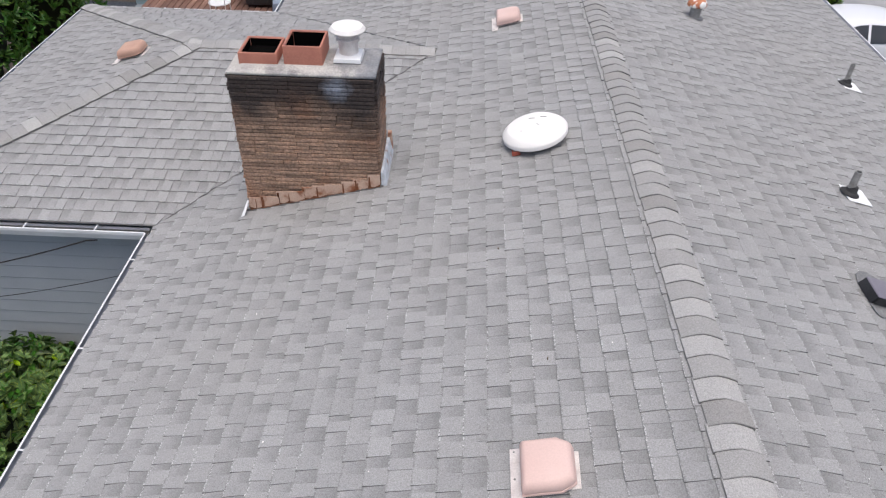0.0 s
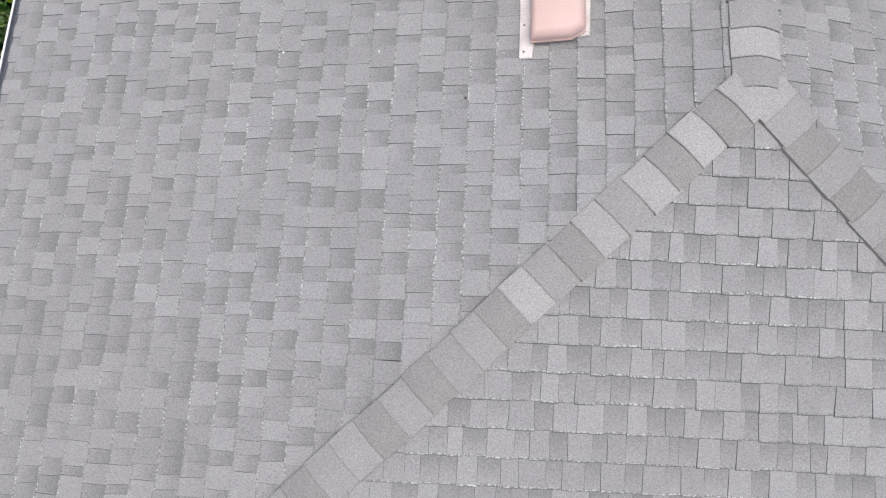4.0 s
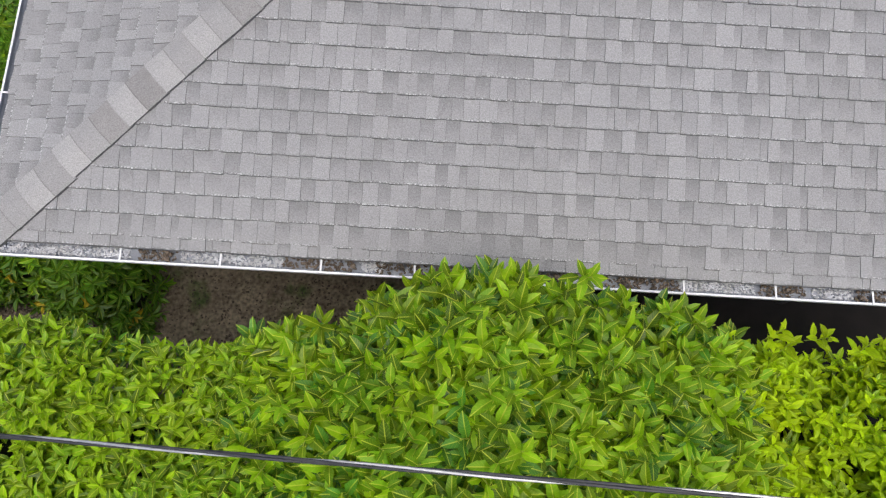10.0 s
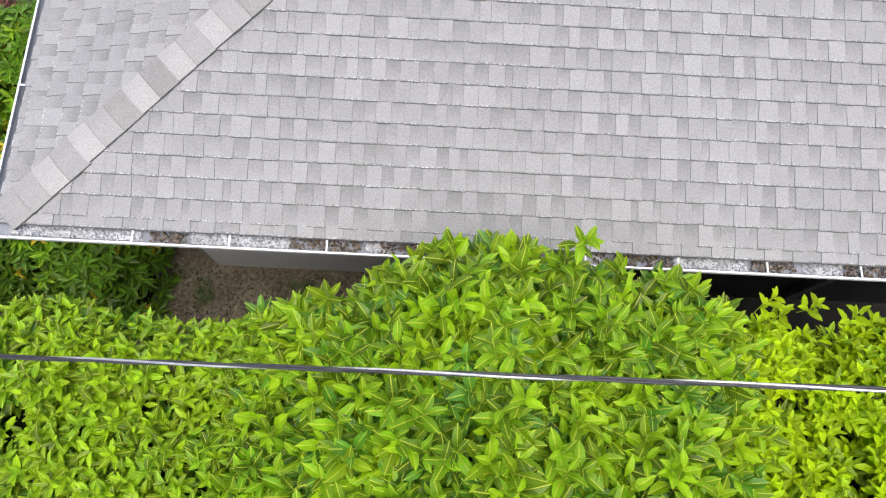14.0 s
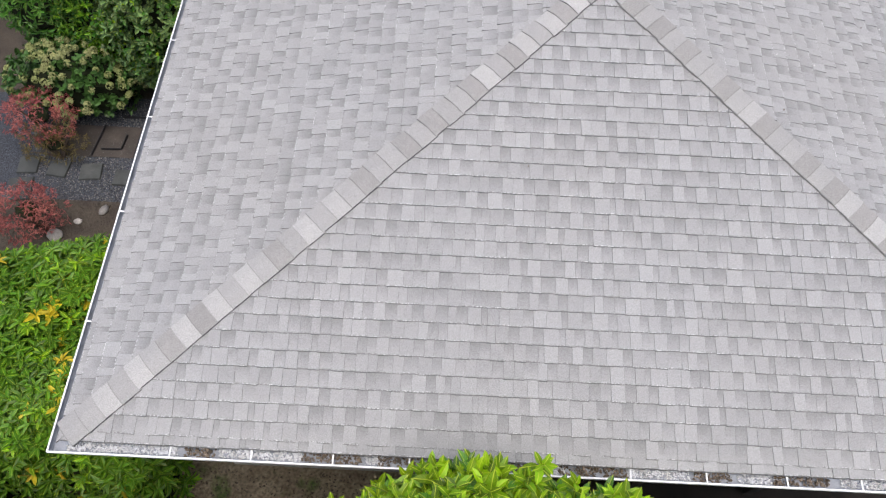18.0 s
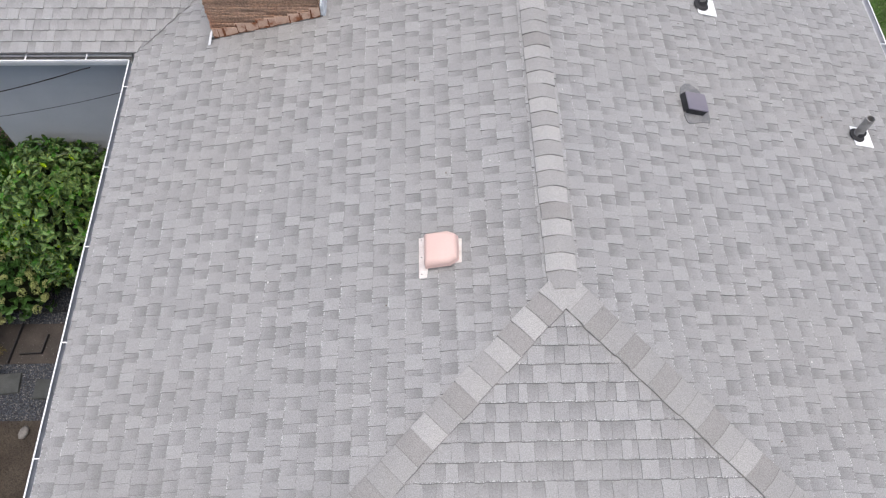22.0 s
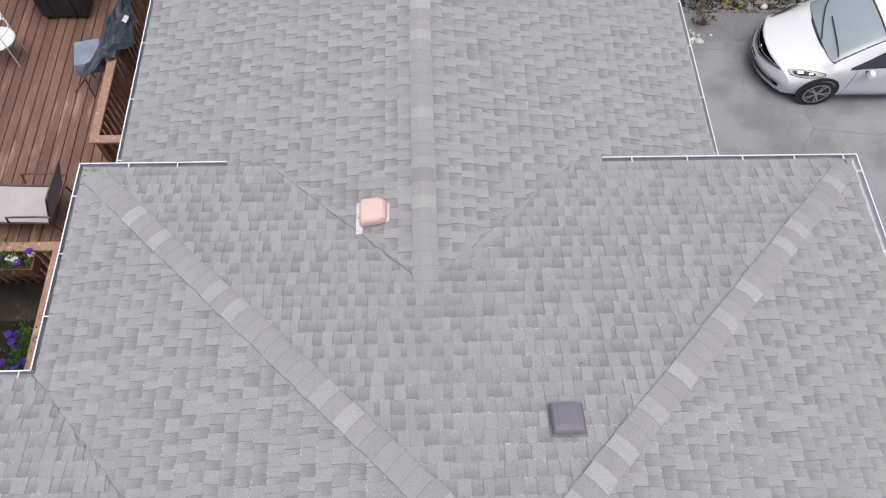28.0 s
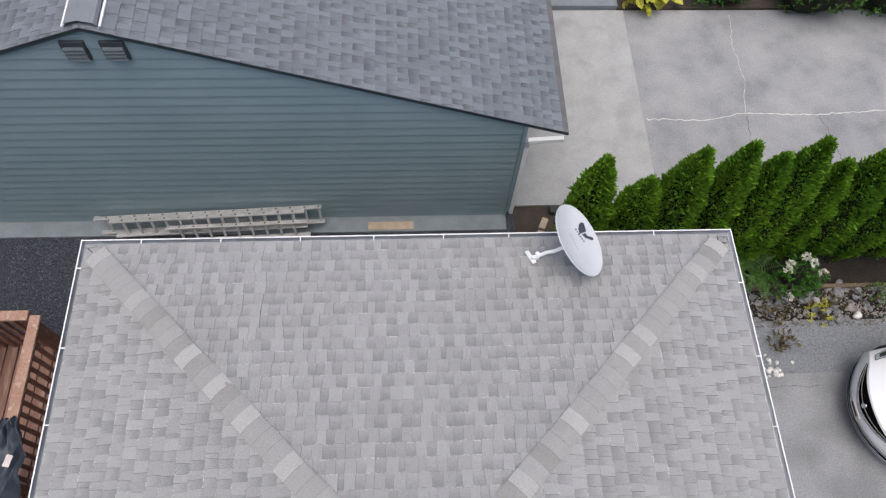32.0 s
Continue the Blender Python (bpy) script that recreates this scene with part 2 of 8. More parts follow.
def mesh_of(name, geo, mat, bevel=0.0, smooth=False, segments=2):
    me = bpy.data.meshes.new(name)
    me.from_pydata(geo.v, [], geo.f)
    if bevel:
        bm = bmesh.new()
        bm.from_mesh(me)
        bmesh.ops.remove_doubles(bm, verts=bm.verts, dist=1e-5)
        edges = [e for e in bm.edges if len(e.link_faces) == 2 and e.calc_face_angle(0) > 0.5]
        bmesh.ops.bevel(bm, geom=edges, offset=bevel, segments=segments, profile=0.5, affect="EDGES", clamp_overlap=True)
        bm.to_mesh(me)
        bm.free()
    me.materials.append(mat)
    if smooth:
        me.polygons.foreach_set("use_smooth", [True] * len(me.polygons))
        me.set_sharp_from_angle(angle=radians(38))
    me.update()
    return me


def part(name, geo, mat, parent=None, label="", bevel=0.0, smooth=False, at=None, kind=""):
    ob = new(name, mesh_of(name, geo, mat, bevel, smooth))
    if at is not None:
        ob.matrix_world = at
    if parent is not None:
        ob.parent = parent
    return tagged(ob, label=label, kind=kind)


def thing(name, label, category, at=None, group="", kind=""):
    ob = new(name)
    ob.empty_display_size = 0.1
    if at is not None:
        ob.matrix_world = at
    return tagged(ob, label, category, group, kind)


# ---- plan of the house ----
PITCH, W, L, Z0 = 0.262, 4.02, 14.25, 3.78
WING_X, WING_Y0, WING_Y1 = -6.69, 7.07, 12.08
WING_H = (WING_Y1 - WING_Y0) / 2
EXT_X0, EXT_X1, EXT_Y, EXT_Z = -3.89, 2.79, 19.72, 3.33
EXT_H, EXT_P = (EXT_X1 - EXT_X0) / 2, PITCH
EXT_MID = (EXT_X0 + EXT_X1) / 2
# level run of the two hipped ends, and the side wing's slightly flatter pitch
SOUTH_RUN, EXT_RUN, WING_P = 3.93, 3.46, 0.251
WING_RATIO = WING_P / PITCH
EDGE, COURSE = 0.105, 0.1297

WIDTHS = (0.043, 0.070, 0.081, 0.092, 0.104, 0.121)


class Slope:
    """A roof plane: u runs along the eave, s is the level distance in from it."""

    def __init__(self, name, origin, along, inward, z, pitch):
        self.name, self.o, self.a, self.i, self.z, self.p = name, Vector(origin), Vector(along), Vector(inward), z, pitch
        self.tan = (self.i + Vector((0, 0, pitch))).normalized()
        self.n = Vector((0, 0, 1)) * 1.0 - self.i * pitch
        self.n.normalize()

    def at(self, u, s, h=0.0):
        return self.o + self.a * u + self.i * s + Vector((0, 0, self.z + self.p * s)) + self.n * h


UP = ((0, 0), (1, 0), (1, 0), (0, 0), (0, 0), (1, 0), (1, 1), (0, 1), (0, 0), (0, 0), (0, 1), (0, 1), (1, 0), (1, 1), (1, 1), (1, 0))
DOWN = tuple(UP[4 * (k // 4) + 3 - k % 4] for k in range(16))


def finish_tabs(me, kinds, turned=False, splay=0.0):
    """Lays v up each tab and gives the cut edges their own dark asphalt; inset tabs take u from 2. Four faces a tab: front, top, left, right."""
    me.materials.append(asphalt_edge)
    me.materials.append(asphalt_edge if splay == SPLAYED else pale_front)
    tabs = len(me.polygons) // 4
    me.polygons.foreach_set("material_index", [2, 0, 1, 1] * tabs)
    layer = me.uv_layers.new(name="tab")
    uv = np.tile(np.array(DOWN if turned else UP, dtype=np.float32)[None], (tabs, 1, 1))
    uv[:, :, 0] += 2.0 * np.array(kinds, dtype=np.float32)[:, None]
    layer.data.foreach_set("uv", uv.ravel())


THICK = (0.0125, 0.0075)
# Lean of a tab's front face; the larger shows a wider dark line.
FLAT, SPLAYED = 0.002, 0.008


def shingle_mesh(k, kind, splay):
    w = WIDTHS[k] - 0.0016
    c = COURSE + 0.012
    h = THICK[kind]
    g = Geo()
    g.add([(-w / 2, -splay, -0.002), (w / 2, -splay, -0.002), (-w / 2, 0, h), (w / 2, 0, h), (-w / 2, c, 0.0), (w / 2, c, 0.0), (-w / 2, c, 0.003), (w / 2, c, 0.003)],
          [(0, 1, 3, 2), (2, 3, 7, 6), (0, 2, 6, 4), (1, 5, 7, 3)])
    me = mesh_of("shingle", g, shingle_piece)
    finish_tabs(me, [kind], splay=splay)
    return me


PIECES = {splay: [[shingle_mesh(k, kind, splay) for kind in (0, 1)] for k in range(len(WIDTHS))] for splay in (FLAT, SPLAYED)}
shingle_rng = random.Random(11)


def lay_shingles(slope, rows, deck, near=None, most=300, mat=shingle_sheet, start=EDGE - 0.02, lead=0.0, splay=FLAT):
    """Raised and inset tabs by turns. rows(s): list of (lo, hi) stretches of u at that s. near(u, s): whether a shingle there is one of the separate pieces."""
    run = COURSE * slope.tan.dot(slope.i)
    sheet, singles, kinds = Geo(), 0, []
    top = max(s for s in [x * 0.01 for x in range(0, 1000)] if rows(s))
    basis = Matrix((slope.a, slope.tan, slope.n)).transposed()
    if basis.determinant() < 0:
        basis = Matrix((-slope.a, slope.tan, slope.n)).transposed()
    s = start
    while s < top - 0.03:
        s1 = min(s + run + 0.012, top)
        low, high = rows(s + 1e-4), rows(min(s1, top - 1e-3)) or rows(s)
        if len(high) < len(low):
            low = [(low[0][0], low[-1][1])]
        if len(high) != len(low) or any(abs(a[0] - b[0]) > 0.4 for a, b in zip(low, high)):
            high = low
        for n, (lo, hi) in enumerate(low):
            lo1, hi1 = high[min(n, len(high) - 1)]
            u, skew, kind = min(lo, lo1) - shingle_rng.uniform(0, 0.1), 0.0, 0
            while u < max(hi, hi1):
                kind = 1 - kind if shingle_rng.random() < 0.8 else kind
                k = shingle_rng.choice((1, 2, 3, 3, 4, 4, 5) if kind == 0 else (0, 1, 1, 2, 2, 3, 4))
                w = WIDTHS[k]
                lift = shingle_rng.uniform(0, 0.0015)
                drop = shingle_rng.uniform(-0.0012, 0.0012) + (0.0025 if kind else 0.0)
                a, b = u + 0.0008, u + w - 0.0008
                lean, skew = skew, shingle_rng.uniform(-0.008, 0.008)
                a0, b0, a1, b1 = max(a, lo), min(b, hi), max(a + lean, lo1), min(b + skew, hi1)
                whole = a > lo and a > lo1 and b < hi and b < hi1 and s1 < top
                if whole and near and singles < most and near(u, s):
                    ob = new("shingle", PIECES[splay][k][kind])
                    m = basis.to_4x4()
                    m.translation = slope.at(u + w / 2, s + drop, lift)
                    ob.matrix_world = m
                    ob.parent = deck
                    singles, skew = singles + 1, 0.0
                elif b0 - a0 > 0.004 or b1 - a1 > 0.004:
                    b0, b1 = max(b0, a0 + 1e-4), max(b1, a1 + 1e-4)
                    h = THICK[kind] + lift
                    q = [slope.at(a0, s + drop - splay, -0.002 + lift), slope.at(b0, s + drop - splay, -0.002 + lift), slope.at(a0, s + drop, h), slope.at(b0, s + drop, h),
                         slope.at(a1, s1, lift), slope.at(b1, s1, lift), slope.at(a1, s1, 0.003 + lift), slope.at(b1, s1, 0.003 + lift)]
                    f = [(0, 1, 3, 2), (2, 3, 7, 6), (0, 2, 6, 4), (1, 5, 7, 3)]
                    sheet.add(q, f if slope.a.cross(slope.tan).dot(slope.n) > 0 else [tuple(reversed(x)) for x in f])
                    kinds.append(kind)
                u += w
        s, lead = s + (lead or run), 0.0
    ob = part("shingles", sheet, mat, deck, kind="stuff")
    finish_tabs(ob.data, kinds, slope.a.cross(slope.tan).dot(slope.n) <= 0, splay)


def deck_mesh(slope, corners, name, label):
    """The boarded plane under the shingles, 30 mm thick."""
    g = Geo()
    k = len(corners)
    g.add([slope.at(u, s, -0.004) for u, s in corners] + [slope.at(u, s, -0.034) for u, s in corners],
          [tuple(range(k)), tuple(reversed(range(k, 2 * k)))] + [(a, k + a, k + (a + 1) % k, (a + 1) % k) for a in range(k)])
    ob = part(name, g, dark_backing)
    return tagged(ob, label, "roof", kind="structure")


SOUTH = Slope("south", (0, 0, 0), (1, 0, 0), (0, 1, 0), Z0, PITCH * W / SOUTH_RUN)
NORTH = Slope("north", (0, L, 0), (1, 0, 0), (0, -1, 0), Z0, PITCH)
WEST = Slope("west", (-W, 0, 0), (0, 1, 0), (1, 0, 0), Z0, PITCH)
EAST = Slope("east", (W, 0, 0), (0, 1, 0), (-1, 0, 0), Z0, PITCH)
WING_S = Slope("wing_south", (0, WING_Y0, 0), (1, 0, 0), (0, 1, 0), Z0, WING_P)
WING_N = Slope("wing_north", (0, WING_Y1, 0), (1, 0, 0), (0, -1, 0), Z0, WING_P)
WING_W = Slope("wing_west", (WING_X, 0, 0), (0, 1, 0), (1, 0, 0), Z0, WING_P)
EXT_WEST = Slope("ext_west", (EXT_X0, 0, 0), (0, 1, 0), (1, 0, 0), EXT_Z, EXT_P)
EXT_EAST = Slope("ext_east", (EXT_X1, 0, 0), (0, 1, 0), (-1, 0, 0), EXT_Z, EXT_P)
EXT_NORTH = Slope("ext_north", (0, EXT_Y, 0), (1, 0, 0), (0, -1, 0), EXT_Z, EXT_P * EXT_H / EXT_RUN)


def rows_west(s):
    if s > W:
        return []
    low, q = s * SOUTH_RUN / W, s / WING_RATIO
    if q < WING_H:
        return [(low, WING_Y0 + q), (WING_Y1 - q, L - s)]
    return [(low, L - s)]


def valley_s(q):
    """How far in on the main north plane the extension's roof meets it, q in from the extension's eave."""
    return (EXT_Z + EXT_P * q - Z0) / PITCH


EXT_TOP = valley_s(EXT_H)


def rows_north(s):
    if s > W:
        return []
    if s < EXT_TOP:
        q = (Z0 + PITCH * s - EXT_Z) / EXT_P
        return [(-W + s, EXT_X0 + q), (EXT_X1 - q, W - s)]
    return [(-W + s, W - s)]


def rows_ext(s):
    if s > EXT_H:
        return []
    v = valley_s(s)
    return [(L - v if v > 0 else L - 0.5, EXT_Y - s * EXT_RUN / EXT_H)]


# ---- roof ----
roof_south = deck_mesh(SOUTH, [(-W + EDGE, EDGE), (W - EDGE, EDGE), (0, SOUTH_RUN)], "roof_south", "hipped roof end of weathered grey asphalt shingles")
roof_east = deck_mesh(EAST, [(EDGE, EDGE), (L - EDGE, EDGE), (L - W, W), (SOUTH_RUN, W)], "roof_east", "long roof slope of weathered grey asphalt shingles")
roof_north = deck_mesh(NORTH, [(-W + EDGE, EDGE), (EXT_X0 + (Z0 - EXT_Z) / EXT_P + 0.2, EDGE), (EXT_MID, EXT_TOP), (EXT_X1 - (Z0 - EXT_Z) / EXT_P - 0.2, EDGE), (W - EDGE, EDGE), (0, W)], "roof_north", "hipped roof end with a lower roof running into it")
roof_west = deck_mesh(WEST, [(EDGE, EDGE), (WING_Y0 + EDGE, EDGE), (WING_Y0 + WING_H, WING_H * WING_RATIO), (WING_Y1 - EDGE, EDGE), (L - EDGE, EDGE), (L - W, W), (SOUTH_RUN, W)], "roof_west", "long roof slope of grey asphalt shingles with two valleys")
roof_wing_south = deck_mesh(WING_S, [(WING_X + EDGE, EDGE), (-W + EDGE, EDGE), (-W + WING_H * WING_RATIO, WING_H), (WING_X + WING_H, WING_H)], "roof_wing_south", "side wing roof slope of grey asphalt shingles")
roof_wing_north = deck_mesh(WING_N, [(WING_X + EDGE, EDGE), (-W + EDGE, EDGE), (-W + WING_H * WING_RATIO, WING_H), (WING_X + WING_H, WING_H)], "roof_wing_north", "side wing roof slope of grey asphalt shingles")
roof_wing_west = deck_mesh(WING_W, [(WING_Y0 + EDGE, EDGE), (WING_Y1 - EDGE, EDGE), ((WING_Y0 + WING_Y1) / 2, WING_H)], "roof_wing_west", "hipped end of the side wing in grey shingles")
EXT_Q = (Z0 - EXT_Z) / EXT_P
roof_ext_west = deck_mesh(EXT_WEST, [(L - 0.5, EDGE), (L - 0.5, EXT_Q), (L - EXT_TOP, EXT_H), (EXT_Y - EXT_RUN, EXT_H), (EXT_Y - EDGE, EDGE)], "roof_ext_west", "lower roof slope of grey asphalt shingles beside the deck")
roof_ext_east = deck_mesh(EXT_EAST, [(L - 0.5, EDGE), (L - 0.5, EXT_Q), (L - EXT_TOP, EXT_H), (EXT_Y - EXT_RUN, EXT_H), (EXT_Y - EDGE, EDGE)], "roof_ext_east", "lower roof slope of grey asphalt shingles beside the driveway")
roof_ext_north = deck_mesh(EXT_NORTH, [(EXT_X0 + EDGE, EDGE), (EXT_X1 - EDGE, EDGE), (EXT_MID, EXT_RUN)], "roof_ext_north", "hipped far end of the lower roof in beige-grey shingles")

lay_shingles(SOUTH, lambda s: [(-W + s * W / SOUTH_RUN, W - s * W / SOUTH_RUN)] if s <= SOUTH_RUN else [], roof_south, lambda u, s: -2.6 < u < 0.9 and s < 2.4, lead=0.064, splay=SPLAYED)
lay_shingles(EAST, lambda s: [(s * SOUTH_RUN / W, L - s)] if s <= W else [], roof_east, lambda u, s: 4.0 < u < 7.5 and s > 1.9, start=0.118)
lay_shingles(WEST, rows_west, roof_west, lambda u, s: 2.6 < u < 5.6 and s > 1.9, start=0.066, lead=0.052)
lay_shingles(NORTH, rows_north, roof_north, lambda u, s: -1.2 < u < 1.2 and s > 1.9)
lay_shingles(WING_S, lambda s: [(WING_X + s, -W + s * WING_RATIO)] if s <= WING_H else [], roof_wing_south, lambda u, s: u > -5.2, splay=SPLAYED)
lay_shingles(WING_N, lambda s: [(WING_X + s, -W + s * WING_RATIO)] if s <= WING_H else [], roof_wing_north, lambda u, s: u > -4.4)
lay_shingles(WING_W, lambda s: [(WING_Y0 + s, WING_Y1 - s)] if s <= WING_H else [], roof_wing_west)
lay_shingles(EXT_WEST, rows_ext, roof_ext_west, lambda u, s: 14.6 < u < 17 and s > 1.4)
lay_shingles(EXT_EAST, rows_ext, roof_ext_east, lambda u, s: 14.6 < u < 17 and s > 1.4)
lay_shingles(EXT_NORTH, lambda s: [(EXT_X0 + s * EXT_H / EXT_RUN, EXT_X1 - s * EXT_H / EXT_RUN)] if s <= EXT_RUN else [], roof_ext_north, lambda u, s: -2 < u < 1 and s > 0.8)

cap_rng = random.Random(5)


def cap_mesh(fold, mat, length=0.165, dip=0.009, rim=None):
    """One bent cap shingle: runs along +y, folded down on both sides of the line."""
    g = Geo()
    half = 0.112
    xs = (-half, -0.08, -0.04, 0.0, 0.04, 0.08, half)
    cols = [(x, fold * (0.02 - math.sqrt(x * x + 0.02 ** 2)) - dip * (x / half) ** 2) for x in xs]
    k = len(cols)
    verts = [(x, 0, z + 0.0315) for x, z in cols] + [(x, length, z + 0.0245) for x, z in cols] + [(x, 0, z + 0.016) for x, z in cols] + [(x, length, z + 0.007) for x, z in cols]
    for side in (0, k - 1):
        verts[2 * k + side] = (*verts[2 * k + side][:2], verts[2 * k + side][2] - 0.012)
        verts[3 * k + side] = (*verts[3 * k + side][:2], verts[3 * k + side][2] - 0.008)
    faces = [(a, a + 1, a + k + 1, a + k) for a in range(k - 1)] + [(a + 2 * k, a + 2 * k + 1, a + 1, a) for a in range(k - 1)] + [(2 * k, 0, k, 3 * k), (k - 1, 3 * k - 1, 4 * k - 1, 2 * k - 1)]
    me = mesh_of("cap_shingle", g.add(verts, faces), mat, smooth=True)
    me.materials.append(asphalt_edge)
    me.materials.append(rim or asphalt_edge)
    me.polygons.foreach_set("material_index", [0] * (k - 1) + [1] * (k - 1) + [2] * 2)
    layer = me.uv_layers.new(name="tab")
    for loop in me.loops:
        co = me.vertices[loop.vertex_index].co
        layer.data[loop.index].uv = (co.x / half * 0.5 + 0.5, co.y / length)
    return me


def cap_line(name, start, end, fold, label, mixed=(1, 1, 0, 0, 2, 3, 3, 3)):
    """Cap shingles from start (low) to end (high), each lapping the last, in a mixed run of granule blends."""
    line = thing(name, label, "ridge cap", kind="structure")
    a, b = Vector(start), Vector(end)
    d = (b - a).normalized()
    side = d.cross(Vector((0, 0, 1))).normalized()
    up = side.cross(d)
    basis = Matrix((side, d, up)).transposed().to_4x4()
    meshes = [cap_mesh(fold, mat, dip=0.0125 if name.startswith("ridge_caps") else 0.007, rim=shade_dirt_edge if name.startswith(("hip_caps_north", "hip_caps_ext")) else ridge_rim if name.startswith(("ridge_caps", "hip_caps_southeast")) else None) for mat in CAP_BLENDS]
    count = int((b - a).length / 0.143)
    blend = 1
    for k in range(count):
        blend = cap_rng.choice([q for q in mixed if q != blend or q == 3])
        ob = new("cap_shingle", meshes[blend])
        m = basis.copy()
        m.translation = a + d * (k * (b - a).length / count) + side * cap_rng.uniform(-0.006, 0.006) + up * (cap_rng.uniform(0.0, 0.003) + (0.001 if name.startswith("ridge_caps") else 0.0))
        ob.matrix_world = m @ pose(0, 0, 0, 0, 0, cap_rng.uniform(-0.6, 0.6))
        ob.parent = line


ZR, ZW, ZE = Z0 + PITCH * W, Z0 + WING_P * WING_H, EXT_Z + EXT_P * EXT_H
HIP = PITCH / math.sqrt(2) * 1.0
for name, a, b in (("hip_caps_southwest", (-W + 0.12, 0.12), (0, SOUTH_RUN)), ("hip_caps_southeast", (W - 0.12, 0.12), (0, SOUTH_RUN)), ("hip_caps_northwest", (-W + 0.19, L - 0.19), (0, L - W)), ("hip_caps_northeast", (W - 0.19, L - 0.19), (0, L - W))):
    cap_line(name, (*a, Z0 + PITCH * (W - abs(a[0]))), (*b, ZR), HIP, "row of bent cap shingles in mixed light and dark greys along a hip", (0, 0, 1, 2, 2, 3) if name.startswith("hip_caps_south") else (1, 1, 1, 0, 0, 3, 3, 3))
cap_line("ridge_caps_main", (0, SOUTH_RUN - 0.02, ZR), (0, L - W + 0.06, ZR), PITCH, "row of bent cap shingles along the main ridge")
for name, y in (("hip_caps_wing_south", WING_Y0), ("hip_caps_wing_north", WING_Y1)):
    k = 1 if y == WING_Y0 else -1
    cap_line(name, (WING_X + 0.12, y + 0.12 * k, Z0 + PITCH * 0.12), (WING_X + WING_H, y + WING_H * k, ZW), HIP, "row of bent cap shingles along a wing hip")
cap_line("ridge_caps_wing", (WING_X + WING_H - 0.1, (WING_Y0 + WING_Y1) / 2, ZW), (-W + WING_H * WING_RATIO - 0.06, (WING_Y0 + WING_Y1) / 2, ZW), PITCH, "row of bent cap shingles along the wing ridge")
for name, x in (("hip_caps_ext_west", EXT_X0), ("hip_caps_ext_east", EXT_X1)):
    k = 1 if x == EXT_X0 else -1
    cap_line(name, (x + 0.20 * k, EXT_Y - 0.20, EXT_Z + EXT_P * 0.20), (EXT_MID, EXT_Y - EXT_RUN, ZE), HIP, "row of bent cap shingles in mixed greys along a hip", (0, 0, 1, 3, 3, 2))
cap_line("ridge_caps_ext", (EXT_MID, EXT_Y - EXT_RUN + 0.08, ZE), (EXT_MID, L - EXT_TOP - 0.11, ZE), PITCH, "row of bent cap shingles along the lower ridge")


def valley(name, a, b, along_a, along_b, label):
    """A liner in the fold between two roof planes, 0.07 m up each."""
    a, b = Vector(a), Vector(b)
    p, q = Vector((*along_a, 0)) * 0.07, Vector((*along_b, 0)) * 0.07
    lift = Vector((0, 0, 0.0035))
    g = Geo().add([a + lift, b + lift, b + p + lift, a + p + lift, b + q + lift, a + q + lift], [(0, 1, 2, 3), (0, 5, 4, 1)])
    return tagged(part(name, g, valley_mat), label, "roof valley", kind="structure")


valley_mat = material("grey_valley_liner", (0.23, 0.233, 0.238), (0.20, 0.203, 0.207), scale=5, rough=0.9, fine=150, fine_amount=0.3)
YM = (WING_Y0 + WING_Y1) / 2
valley("valley_wing_south", (-W + 0.08, WING_Y0 + 0.08, Z0 + 0.08 * PITCH), (-W + WING_H * WING_RATIO, YM, ZW), (0, -1), (-1, 0), "roof valley liner of grey roofing felt")
valley("valley_wing_north", (-W + 0.08, WING_Y1 - 0.08, Z0 + 0.08 * PITCH), (-W + WING_H * WING_RATIO, YM, ZW), (0, 1), (-1, 0), "roof valley liner of grey roofing felt")
valley("valley_ext_west", (EXT_X0 + EXT_Q, L, Z0), (EXT_MID, L - EXT_TOP, ZE), (0, 1), (-1, 0), "roof valley liner of grey roofing felt")
valley("valley_ext_east", (EXT_X1 - EXT_Q, L, Z0), (EXT_MID, L - EXT_TOP, ZE), (0, 1), (1, 0), "roof valley liner of grey roofing felt")

def seam(name, a, b, label, mat=None, widths=(0.0003, 0.0003, 0.0003, 0.001, 0.003)):
    """The ragged cut line where the shingles of two planes meet in a valley."""
    a, b = Vector(a), Vector(b)
    d = (b - a).normalized()
    side = d.cross(Vector((0, 0, 1))).normalized()
    g, n = Geo(), int((b - a).length / 0.045)
    for k in range(n + 1):
        p = a.lerp(b, k / n) + side * cap_rng.gauss(0, 0.006) + Vector((0, 0, 0.0135))
        w = cap_rng.choice(widths)
        g.v += [tuple(p - side * w), tuple(p + side * w), tuple(p - side * w - Vector((0, 0, 0.012))), tuple(p + side * w - Vector((0, 0, 0.012)))]
    for k in range(n):
        q = 4 * k
        g.f += [(q, q + 1, q + 5, q + 4), (q + 2, q, q + 4, q + 6), (q + 1, q + 3, q + 7, q + 5)]
    return tagged(part(name, g, mat or seam_mat), label, "roof seam", kind="structure")


